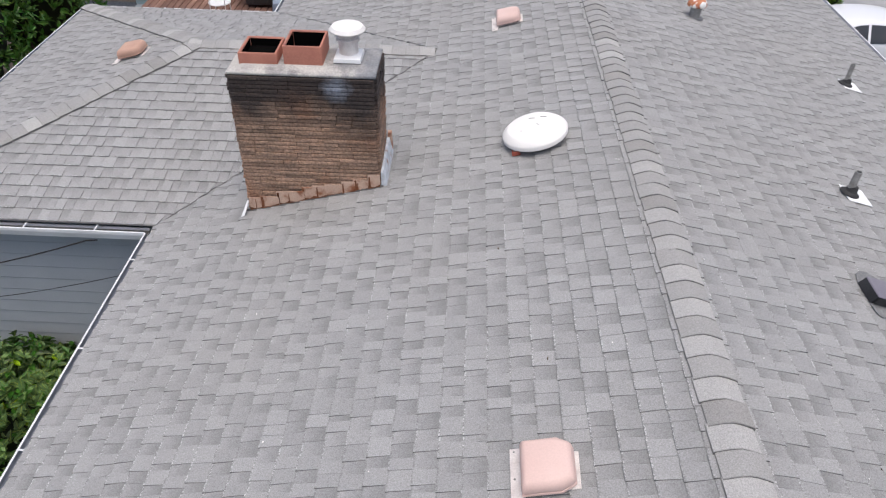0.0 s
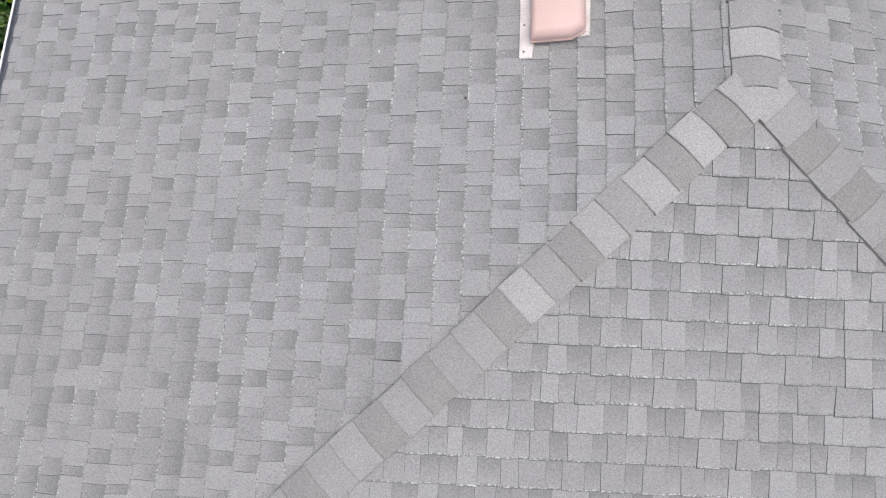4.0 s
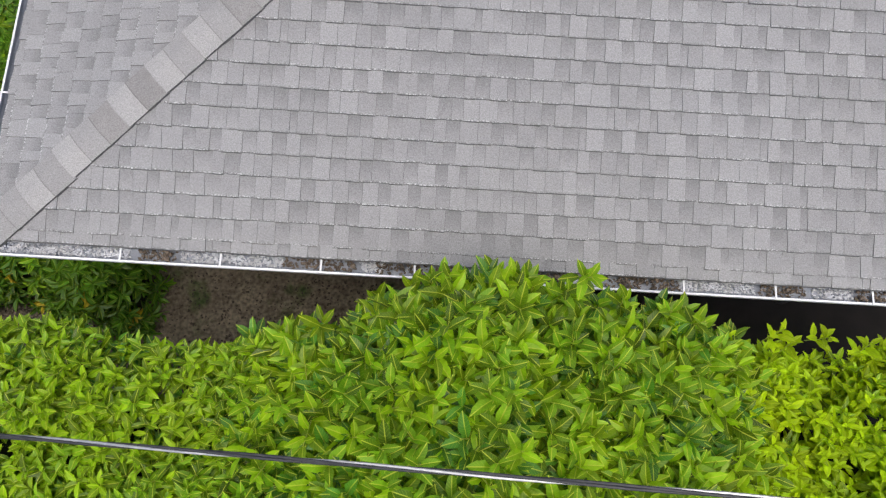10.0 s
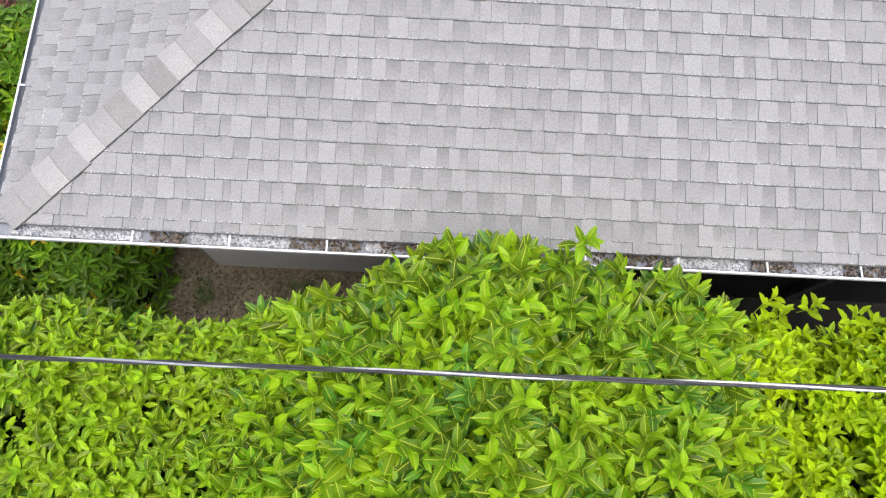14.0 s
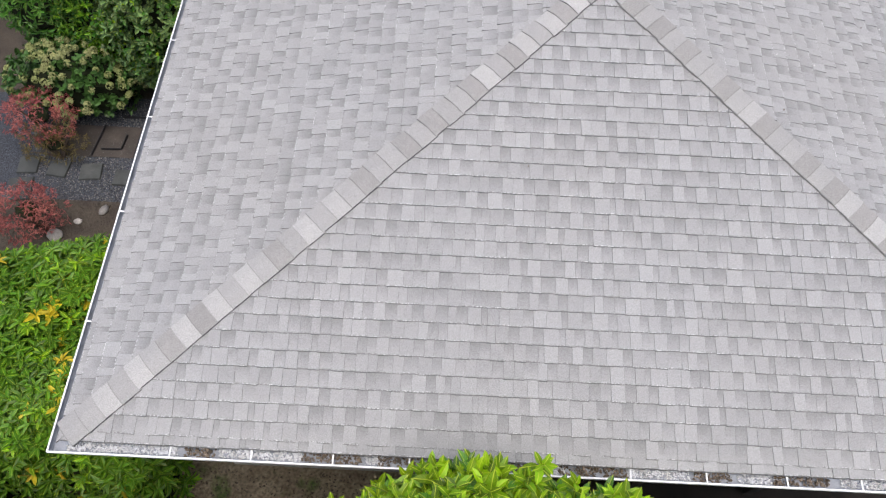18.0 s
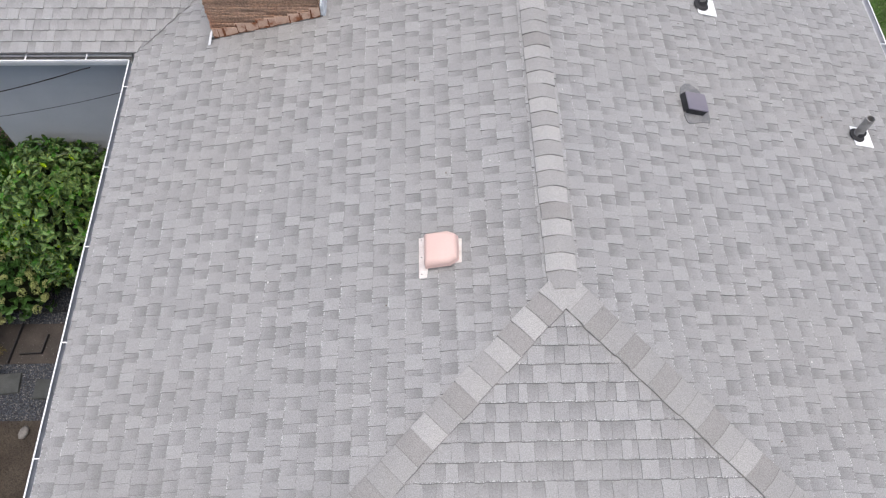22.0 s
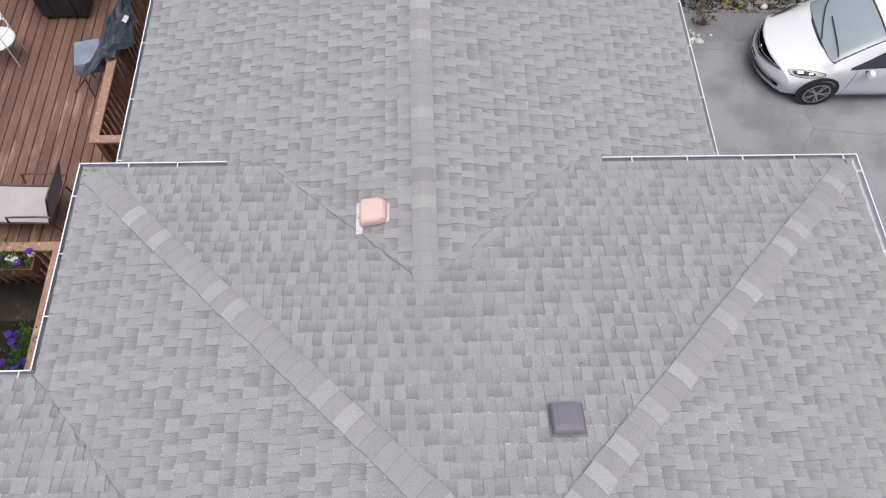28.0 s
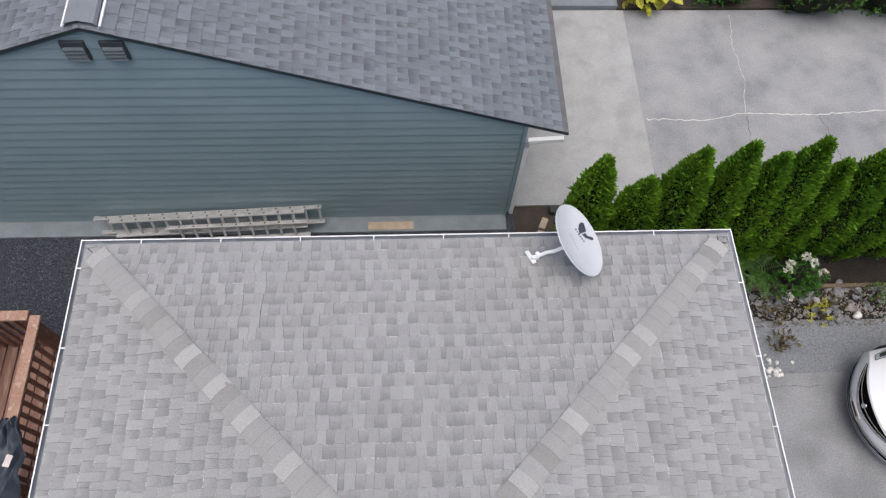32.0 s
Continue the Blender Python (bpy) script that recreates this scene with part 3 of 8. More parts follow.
seam_mat = material("dark_cut_shingle_edge", (0.14, 0.14, 0.142), (0.20, 0.20, 0.20), scale=40, rough=0.95)
faint_seam = material("worn_cut_shingle_edge", (0.20, 0.20, 0.20), (0.25, 0.25, 0.25), scale=20, rough=0.95, fine=30, fine_amount=0.3)
seam("seam_wing_south", (-W + 0.12, WING_Y0 + 0.12, Z0 + 0.12 * PITCH), (-W + WING_H * WING_RATIO - 0.02, YM - 0.02, ZW), "dark ragged cut line along a roof valley")
seam("seam_wing_north", (-W + 0.12, WING_Y1 - 0.12, Z0 + 0.12 * PITCH), (-W + WING_H * WING_RATIO - 0.02, YM + 0.02, ZW), "faint ragged cut line along a roof valley", faint_seam)
seam("seam_ext_west", (EXT_X0 + EXT_Q, L, Z0), (EXT_MID - 0.05, L - EXT_TOP + 0.05, ZE - 0.01), "faint ragged cut line along a roof valley", faint_seam)

# ---- gutters ----
def gutter(name, a, b, inward, z, label, step=0.58, first=0.3, inside=None, mitre=""):
    """An open trough from a to b, its outer lip on that line, with straps across it; ends named in mitre meet another at a corner."""
    a, b, inward = Vector((*a, z)), Vector((*b, z)), Vector((*inward, 0))
    g = thing(name, label, "gutter")
    d = (b - a).normalized()
    sec = [(0.0, 0.0), (0.012, 0.0), (0.012, -0.012), (0.006, -0.03), (0.02, -0.085), (0.105, -0.085), (0.105, -0.03), (0.109, -0.03), (0.109, -0.09), (0.016, -0.09), (0.0, -0.03)]
    trough = Geo()
    n = len(sec)
    cut_a, cut_b = (d if "a" in mitre else d * 0), (d if "b" in mitre else d * 0)
    for p, cut in ((a, cut_a), (b, -cut_b)):
        trough.v += [tuple(p + (inward + cut) * x + Vector((0, 0, y))) for x, y in sec]
    turn = d.cross(inward).z > 0
    for k in range(n):
        q = (k, (k + 1) % n, n + (k + 1) % n, n + k)
        trough.f.append(q if turn else tuple(reversed(q)))
    if "a" not in mitre:
        trough.f.append(tuple(range(n)) if not turn else tuple(reversed(range(n))))
    if "b" not in mitre:
        trough.f.append(tuple(range(n, 2 * n)) if turn else tuple(reversed(range(n, 2 * n))))
    part("trough", trough, white_metal, g)
    bed = Geo()
    sec = [(0.0135, -0.002), (0.0142, -0.012), (0.012, -0.03), (0.021, -0.055), (0.104, -0.055)]
    for p, cut in ((a, cut_a), (b, -cut_b)):
        bed.v += [tuple(p + (inward + cut) * x + Vector((0, 0, y))) for x, y in sec]
    bed.f = [(k, k + 1, k + 6, k + 5) if turn else (k + 5, k + 6, k + 1, k) for k in range(4)]
    part("trough_bed", bed, inside or gutter_inside, g)
    length = (b - a).length
    at = first
    rng = random.Random(len(name))
    while at < length - 0.08:
        p = a + d * at
        strap = Geo()
        e = d * 0.0055
        lo, hi = Vector((0, 0, 0.002)), Vector((0, 0, 0.006))
        strap.add([p + inward * 0.002 - e + lo, p + inward * 0.002 + e + lo, p + inward * 0.107 + e + lo, p + inward * 0.107 - e + lo,
                   p + inward * 0.002 - e + hi, p + inward * 0.002 + e + hi, p + inward * 0.107 + e + hi, p + inward * 0.107 - e + hi],
                  [(3, 2, 1, 0), (4, 5, 6, 7), (0, 1, 5, 4), (1, 2, 6, 5), (2, 3, 7, 6), (3, 0, 4, 7)])
        part("hanger", strap, white_metal, g)
        at += step * rng.uniform(0.9, 1.1)
    return g


gutter_white = material("dusty_white_gutter_metal", (0.52, 0.53, 0.56), (0.43, 0.44, 0.47), scale=8, rough=0.6, fine_amount=0.1)
GZ = Z0 + 0.002
gutter("gutter", (-W, 0), (W, 0), (0, 1), GZ, "white metal gutter with leaf litter along the hedge side", 0.55, 0.88, mitre="ab")
gutter("gutter", (-W, 0), (-W, WING_Y0), (1, 0), GZ, "white metal gutter with thin straps above the garden", 0.95, 1.01, mitre="a")
gutter("gutter", (W, 0), (W, L), (-1, 0), GZ, "white metal gutter along the driveway side", 0.95, 0.61, gutter_white, mitre="ab")
gutter("gutter", (-W, WING_Y1), (-W, L), (1, 0), GZ, "white metal gutter beside the wooden deck", 0.6, 0.5, mitre="b")
gutter("gutter", (-W, L), (-2.55, L), (0, -1), GZ, "short white metal gutter return over the lower roof", 0.46, 0.5, mitre="a")
gutter("gutter", (1.32, L), (W, L), (0, -1), GZ, "short white metal gutter return over the lower roof", 0.55, 0.3, mitre="b")
# Near-black bed: shade inside this gutter put into its colour.
gutter("gutter", (WING_X, WING_Y0), (-W, WING_Y0), (0, 1), GZ, "white metal gutter of the side wing", 0.62, 0.3, shade_dirt_edge, mitre="a")
gutter("gutter", (WING_X, WING_Y0), (WING_X, WING_Y1), (1, 0), GZ, "white metal gutter of the side wing end", 0.8, 0.51, mitre="ab")
gutter("gutter", (WING_X, WING_Y1), (-W, WING_Y1), (0, -1), GZ, "white metal gutter between wing and deck", 0.7, 0.4, mitre="a")
gutter("gutter", (EXT_X0, L - 0.4), (EXT_X0, EXT_Y), (1, 0), EXT_Z - 0.02, "white metal gutter of the lower roof beside the deck", 0.8, 0.75, mitre="b")
gutter("gutter", (EXT_X1, L - 0.4), (EXT_X1, EXT_Y), (-1, 0), EXT_Z - 0.02, "white metal gutter of the lower roof beside the driveway", 0.75, 0.75, gutter_white, mitre="b")
gutter("gutter", (EXT_X0, EXT_Y), (EXT_X1, EXT_Y), (0, -1), EXT_Z - 0.02, "white metal gutter of the lower roof towards the neighbour", 0.75, 0.6, mitre="ab")


# ---- house walls ----
def wall(name, x0, x1, y0, y1, z1, mat, label, z0=0.0):
    ob = part(name, Geo().box(x0, x1, y0, y1, z0, z1), mat)
    return tagged(ob, label, "wall", kind="structure")


EAVE = 0.55
post_wood = material("weathered_dark_post", (0.10, 0.095, 0.09), (0.07, 0.065, 0.06), scale=6, rough=0.85)
# Darker copy of siding_pale; the wing wall's shade is in its colour.
wing_siding = material("shade_grey_lap_siding", (0.40, 0.425, 0.45), (0.36, 0.385, 0.41), scale=2, rough=0.6, fine_amount=0.06, bump=0.05)
siding_pale = material("pale_grey_painted_lap_siding", (0.62, 0.63, 0.65), (0.57, 0.58, 0.60), scale=2, rough=0.6, fine_amount=0.05, bump=0.05)
# Porch shade is put into this near-black; the wall cables share it.
porch_dark = material("porch_shade_and_cable_black", (0.03, 0.026, 0.024), (0.02, 0.018, 0.017), scale=4, rough=0.85)


def lap_boards(parent, x0, x1, y, z0, z1, mat):
    """Siding boards with 10 mm gaps on a wall that faces -y; the dark gaps stand in for lap shadows."""
    z = z0
    while z < z1:
        g = Geo().add([(x0, y - 0.030, z), (x1, y - 0.030, z), (x1, y - 0.022, z + 0.142), (x0, y - 0.022, z + 0.142), (x0, y - 0.002, z), (x1, y - 0.002, z), (x1, y - 0.002, z + 0.142), (x0, y - 0.002, z + 0.142)], [(0, 1, 2, 3), (4, 5, 1, 0), (3, 2, 6, 7)])
        part("siding_board", g, mat, parent)
        z += 0.152


wall("wall_south", -3.12, -0.2, 0.325, 0.52, Z0 - 0.105, siding_pale, "pale grey house wall under the eaves")
wall("wall_porch", -0.2, W + 1.2, 0.75, 0.95, Z0 - 0.08, porch_dark, "near-black porch wall with the shade put into its colour")
for x in (1.15, 2.55):
    part("post", Geo().box(x - 0.05, x + 0.05, 0.66, 0.74, 0, Z0 - 0.1), post_wood, bpy.data.objects["wall_porch"])
# Added dark slab hides the soil and stands in for porch shade.
porch_shade_floor = part("porch_shade_floor", Geo().box(-0.18, W + 1.2, -0.75, 0.748, -0.02, 0.06), porch_dark)
tagged(porch_shade_floor, "near-black porch floor standing in for shade", "porch floor", kind="structure")
wall("wall_west", -W + EAVE, -W + EAVE + 0.2, EAVE + 0.2, L - EAVE - 0.2, Z0 + 0.05, siding_grey, "grey house wall beside the garden")
wall("wall_east", W - EAVE - 0.2, W - EAVE, 0.96, L - EAVE - 0.2, Z0 + 0.05, siding_grey, "grey house wall beside the driveway")
wall("wall_north", -W + EAVE, W - EAVE, L - EAVE - 0.2, L - EAVE, Z0 + 0.05, siding_grey, "grey house wall over the lower roof")
# Dark sheet, seen between the boards as the laps' shadow lines.
wing_wall = wall("wall_wing_south", WING_X + EAVE, -W + EAVE, WING_Y0 + 0.32, WING_Y0 + 0.52, Z0 - 0.11, dark_backing, "pale grey lap siding wall of the side wing")
wall("wall_wing_west", WING_X + EAVE, WING_X + EAVE + 0.2, WING_Y0 + EAVE + 0.2, WING_Y1 - EAVE - 0.2, Z0 + 0.05, siding_grey, "grey wall at the wing's end")
wall("wall_wing_north", WING_X + EAVE, -W + EAVE, WING_Y1 - EAVE - 0.2, WING_Y1 - EAVE, Z0 + 0.05, siding_grey, "grey wall beside the deck")
wall("wall_ext_west", EXT_X0 + EAVE, EXT_X0 + EAVE + 0.2, L - EAVE, EXT_Y - EAVE, EXT_Z + 0.05, siding_grey, "grey wall of the lower part beside the deck")
wall("wall_ext_east", EXT_X1 - EAVE - 0.2, EXT_X1 - EAVE, L - EAVE, EXT_Y - EAVE, EXT_Z + 0.05, siding_grey, "grey wall of the lower part beside the driveway")
wall("wall_ext_north", EXT_X0 + EAVE, EXT_X1 - EAVE, EXT_Y - EAVE - 0.2, EXT_Y - EAVE, EXT_Z + 0.05, siding_grey, "grey wall facing the neighbour")

lap_boards(wing_wall, WING_X + EAVE, -W + EAVE, WING_Y0 + 0.32, 0.2, Z0 - 0.26, wing_siding)
for points, r in (([(-4.44, 7.05, 3.70)] + [(-4.5 - 0.28 * k, 6.98, 3.745 - 0.073 * k - 0.004 * k * (9 - k)) for k in range(10)], 0.006), ([(-W + EAVE - 0.02 - 0.3 * k, 6.98, 3.655 - 0.079 * k - 0.004 * k * (10 - k)) for k in range(11)], 0.003)):
    ob = part("wall_cable", Geo().tube(points, r, 6), porch_dark)
    tagged(ob, "thin black cable slung in front of the wing wall", "cable")


def soffit(name, x0, x1, y0, y1, z):
    ob = part(name, Geo().box(x0, x1, y0, y1, z, z + 0.02), siding_grey)
    return tagged(ob, "pale boarded eaves soffit", "soffit", kind="structure")


soffit("soffit_main", -W + 0.11, W - 0.11, 0.11, L - 0.11, Z0 - 0.1)
soffit("soffit_wing", WING_X + 0.11, -W + 0.105, WING_Y0 + 0.11, WING_Y1 - 0.11, Z0 - 0.105)
soffit("soffit_ext", EXT_X0 + 0.11, EXT_X1 - 0.11, L - EAVE + 0.01, EXT_Y - 0.11, EXT_Z - 0.1)

# ---- ground ----
ground = part("ground", Geo().add([(-2000, -2000, 0), (2000, -2000, 0), (2000, 2000, 0), (-2000, 2000, 0)], [(0, 1, 2, 3)]), soil)
tagged(ground, "bare brown garden soil round the house", "ground", kind="structure")

# ---- roof fittings ----
pink_plastic = material("sun_faded_pink_plastic", (0.58, 0.41, 0.37), (0.62, 0.46, 0.42), scale=4, rough=0.55, fine_amount=0.04, bump=0.03)
pale_flange = material("whitened_metal_flange", (0.66, 0.62, 0.60), (0.55, 0.50, 0.48), scale=14, rough=0.6, fine_amount=0.1)
tan_plastic = material("tan_plastic_vent", (0.50, 0.33, 0.25), (0.42, 0.26, 0.2), scale=5, rough=0.6, fine_amount=0.06)
mauve_plastic = material("grey_mauve_plastic", (0.16, 0.15, 0.185), (0.18, 0.17, 0.20), scale=5, rough=0.5, fine_amount=0.05)
black_metal = material("black_painted_metal", (0.022, 0.023, 0.026), (0.035, 0.036, 0.04), scale=6, rough=0.45, fine_amount=0.1)
black_rubber = material("black_rubber_boot", (0.025, 0.025, 0.027), (0.04, 0.04, 0.042), scale=20, rough=0.8)
pipe_metal = material("dull_galvanised_pipe", (0.34, 0.34, 0.33), (0.24, 0.23, 0.22), scale=18, rough=0.6, metal=0.3, fine_amount=0.15)
tar = material("tar_sealant_patch", (0.13, 0.133, 0.14), (0.19, 0.193, 0.198), scale=9, rough=0.9, fine=90, fine_amount=0.25)
dome_white = material("white_plastic_dome", (0.76, 0.745, 0.73), (0.70, 0.685, 0.67), scale=3, rough=0.45, fine_amount=0.03, bump=0.02)
copper_mat = material("bright_oxidised_copper", (0.50, 0.20, 0.10), (0.36, 0.13, 0.07), scale=7, rough=0.6, metal=0.2, fine_amount=0.1, stain=(0.75, 0.74, 0.72), stain_scale=13, stain_at=(0.545, 0.57))
red_paint = material("rust_red_metal", (0.35, 0.09, 0.06), scale=20, rough=0.7)


def seat(slope, u, s, h=0.0):
    """The pose of a thing lying on a roof slope: +y points up the slope."""
    m = Matrix((slope.tan.cross(slope.n), slope.tan, slope.n)).transposed().to_4x4()
    m.translation = slope.at(u, s, h)
    return m


def tapered(x0, x1, y0, y1, z0, z1, inset, m=None):
    g = Geo()
    return g.add([(x0, y0, z0), (x1, y0, z0), (x1, y1, z0), (x0, y1, z0), (x0 + inset, y0 + inset, z1), (x1 - inset, y0 + inset, z1), (x1 - inset, y1 - inset, z1), (x0 + inset, y1 - inset, z1)],
                 [(3, 2, 1, 0), (4, 5, 6, 7), (0, 1, 5, 4), (1, 2, 6, 5), (2, 3, 7, 6), (3, 0, 4, 7)], m)


def hood_mesh(w, low, tall, inset):
    """A hood whose uphill corners are cut off, its top drawn in."""
    rim = [(-0.5, -0.47), (0.5, -0.47), (0.5, 0.22), (0.36, 0.47), (-0.36, 0.47), (-0.5, 0.22)]
    g = Geo()
    n = len(rim)
    for z, k in ((low, 1.0), (low + 0.6 * (tall - low), 0.985), (tall, 1 - inset / w * 2)):
        g.v += [(x * w * k, y * w * k, z) for x, y in rim]
    g.f = [tuple(reversed(range(n))), tuple(range(2 * n, 3 * n))] + [(r * n + k, r * n + (k + 1) % n, r * n + n + (k + 1) % n, r * n + n + k) for r in (0, 1) for k in range(n)]
    return g


def box_vent(slope, u, s, cap, flange, label, wide=0.30, turn=0.0, tall=0.108):
    """The flange lies over the shingles downhill and is covered by them uphill, but for a sliver."""
    v = thing("roof_vent", label, "roof vent", seat(slope, u, s, 0.012) @ pose(0, 0, 0, 0, 0, turn))
    plate = Geo()
    rim = [(-0.53, -0.68), (0.74, -0.68), (0.74, -0.46), (0.42, -0.42), (0.40, 0.53), (-0.34, 0.55), (-0.38, 0.30), (-0.53, 0.28)]
    n = len(rim)
    plate.v = [(x * wide, y * wide, z) for z in (0, 0.006) for x, y in rim]
    plate.f = [tuple(reversed(range(n))), tuple(range(n, 2 * n))] + [(k, (k + 1) % n, n + (k + 1) % n, n + k) for k in range(n)]
    part("flange", plate, flange, bevel=0.002).parent = v
    part("throat", Geo().box(-wide * 0.36, wide * 0.36, -wide * 0.36, wide * 0.36, 0.006, 0.05), black_metal).parent = v
    part("hood", hood_mesh(wide, 0.03, tall, 0.024), cap, bevel=0.014, smooth=True).parent = v
    part("hood_rim", hood_mesh(wide * 1.015, 0.024, 0.036, 0.001), cap, bevel=0.003).parent = v
    for x, y in ((-0.46, -0.6), (0.62, -0.6), (0.1, -0.6)):
        part("nail_head", Geo().lathe([(0.006, 0.006), (0.006, 0.009), (0.002, 0.011)], 8, pose(x * wide, y * wide, 0)), pipe_metal).parent = v
    return v


box_vent(WEST, 4.34, 3.17, pink_plastic, pale_flange, "faded pink square roof vent on a pale flange", 0.275)
box_vent(WEST, 9.95, 3.14, pink_plastic, pale_flange, "faded pink square roof vent near the ridge", 0.275)
box_vent(EXT_WEST, 13.42, 2.88, pink_plastic, pale_flange, "faded pink square roof vent beside the lower ridge", 0.265)
box_vent(WING_W, 9.62, 1.75, tan_plastic, pale_flange, "tan roof vent on the wing's hipped end", 0.28)

n_vent = thing("roof_vent", "dark grey-mauve square roof vent on shingles", "roof vent", seat(NORTH, 0.48, 2.93, 0.012))
# Dark plate added where only the hood's shadow lies; no flange known.
part("flange", Geo().box(-0.138, 0.138, -0.142, 0.135, 0, 0.005), tar).parent = n_vent
part("throat", Geo().box(-0.10, 0.10, -0.10, 0.10, 0.005, 0.04), black_metal).parent = n_vent
part("hood", tapered(-0.128, 0.128, -0.135, 0.125, 0.02, 0.075, 0.018), mauve_plastic, bevel=0.012, smooth=True).parent = n_vent
part("rib", tapered(-0.085, 0.085, -0.095, 0.085, 0.074, 0.081, 0.01), mauve_plastic, bevel=0.003).parent = n_vent

e_vent = thing("exhaust_hood", "black metal exhaust hood in a tar patch", "roof vent", seat(EAST, 5.86, W - 1.40, 0.012))
patch = Geo()
rim = [(0.22 * math.cos(a) * (1 + 0.2 * math.sin(3 * a + 1)), 0.17 * math.sin(a) * (1 + 0.25 * math.cos(2 * a))) for a in [k * math.pi / 12 for k in range(24)]]
patch.add([(x, y - 0.03, 0.0) for x, y in rim] + [(x, y - 0.03, 0.004) for x, y in rim], [tuple(range(24, 48))] + [(k, (k + 1) % 24, 24 + (k + 1) % 24, 24 + k) for k in range(24)])
part("tar_patch", patch, tar).parent = e_vent
hood = Geo()
hood.add([(-0.1, -0.085, 0.0), (0.1, -0.085, 0.0), (0.1, 0.11, 0.0), (-0.1, 0.11, 0.0), (-0.1, -0.105, 0.075), (0.1, -0.105, 0.075), (0.1, 0.085, 0.075), (-0.1, 0.085, 0.075)],
         [(4, 5, 6, 7), (1, 2, 6, 5), (2, 3, 7, 6), (3, 0, 4, 7), (0, 1, 5, 4)])
part("hood", hood, black_metal, bevel=0.006, smooth=True, at=pose(0, 0, 0, 0, 0, -90)).parent = e_vent
part("mouth", Geo().box(-0.085, 0.085, -0.103, -0.098, 0.012, 0.06), black_rubber, at=pose(0, 0, 0, 0, 0, -90)).parent = e_vent
part("hood_top", tapered(-0.102, 0.102, -0.112, 0.088, 0.074, 0.083, 0.006), mauve_plastic, bevel=0.003, at=pose(0, 0, 0, 0, 0, -90)).parent = e_vent

# attic fan under a round white cap
fan = thing("attic_fan", "round white domed attic fan cap on the shingles", "roof fan", seat(WEST, 7.41, W - 0.735, 0.012) @ Matrix.Scale(1.06, 4))
part("curb", Geo().box(-0.175, 0.175, -0.175, 0.175, 0, 0.05), tar, bevel=0.004).parent = fan
part("rust_corner", Geo().box(0.13, 0.19, -0.19, -0.13, 0, 0.03), red_paint).parent = fan
part("screen", Geo().lathe([(0.17, 0.05), (0.17, 0.10)], 32), black_metal).parent = fan
part("dome", Geo().lathe([(0.236, 0.040), (0.247, 0.044), (0.248, 0.072), (0.244, 0.080), (0.205, 0.112), (0.198, 0.115), (0.03, 0.121)], 48), dome_white, smooth=True).parent = fan
scratch_mat = material("dark_scuff", (0.50, 0.49, 0.48), rough=0.9)
for x, y, turn, size in ((-0.10, 0.08, 70, 0.05), (-0.11, -0.01, 80, 0.045), (0.0, 0.03, 30, 0.04), (0.05, -0.10, 0, 0.012)):
    part("scuff", Geo().box(-size / 2, size / 2, -0.002, 0.002, 0.1165, 0.1225), scratch_mat, at=pose(x, y, 0.0015, 0, 0, turn)).parent = fan

copper = thing("copper_vent_cap", "round orange copper vent cap with white bird droppings", "roof vent", pose(1.26, 10.51, EAST.at(0, W - 1.26).z) @ Matrix.Scale(0.74, 4))
part("collar", Geo().lathe([(0.085, -0.03), (0.085, 0.20), (0.08, 0.205)], 24), pipe_metal, smooth=True).parent = copper
part("skirt", Geo().lathe([(0.14, -0.028), (0.13, 0.0), (0.09, 0.03)], 24), tar, smooth=True).parent = copper
part("cap", Geo().lathe([(0.11, 0.185), (0.142, 0.19), (0.148, 0.203), (0.144, 0.235), (0.12, 0.272), (0.075, 0.295), (0.015, 0.303)], 32), copper_mat, smooth=True).parent = copper


def vent_pipe(x, y, r, tall, lean, label):
    s = W - x
    p = thing("vent_pipe", label, "vent pipe", pose(x, y, EAST.at(0, s).z), group="plumbing vents")
    base = seat(EAST, y, s, 0.014)
    inv = p.matrix_world.inverted()
    plate = part("flashing", Geo().box(-0.12, 0.105, -0.16, 0.05, 0.0, 0.005), white_metal, bevel=0.002)
    plate.matrix_basis = inv @ base
    plate.parent = p
    boot = part("boot", Geo().lathe([(0.078, 0.004), (0.078, 0.012), (0.07, 0.018), (0.048, 0.03), (r + 0.012, 0.06), (r + 0.006, 0.075)], 24), black_rubber, smooth=True)
    boot.matrix_basis = inv @ base
    boot.parent = p
    tube = part("pipe", Geo().lathe([(r, -0.02), (r, tall), (r - 0.007, tall), (r - 0.007, tall - 0.12)], 20, close=False), pipe_metal, smooth=True, at=pose(0, 0, 0, lean[0], lean[1], 0))
    tube.parent = p
    # Black disc in the bore stands in for the pipe's shaded inside.
    part("stain", Geo().lathe([(r - 0.008, tall - 0.1), (0.001, tall - 0.1)], 16, close=False), black_rubber, at=pose(0, 0, 0, lean[0], lean[1], 0)).parent = p


vent_pipe(1.77, 7.20, 0.028, 0.22, (0, 2), "grey vent pipe in a black rubber boot on white flashing")
vent_pipe(2.82, 9.75, 0.025, 0.25, (0, 2), "thin grey vent pipe with a black boot and white flashing")
vent_pipe(3.13, 5.86, 0.042, 0.27, (0, 1), "thick grey vent pipe with a black collar and white flashing")

# ---- chimney ----
brick_mat = material("soot_stained_tan_brick", (0.365, 0.235, 0.165), (0.275, 0.19, 0.14), scale=6, rough=0.9, fine=55, fine_amount=0.32, bump=1.0, island=0.2, per_object=True, stain=(0.38, 0.215, 0.14), stain_scale=3.0, stain_at=(0.5, 0.62), bump_distance=0.012)


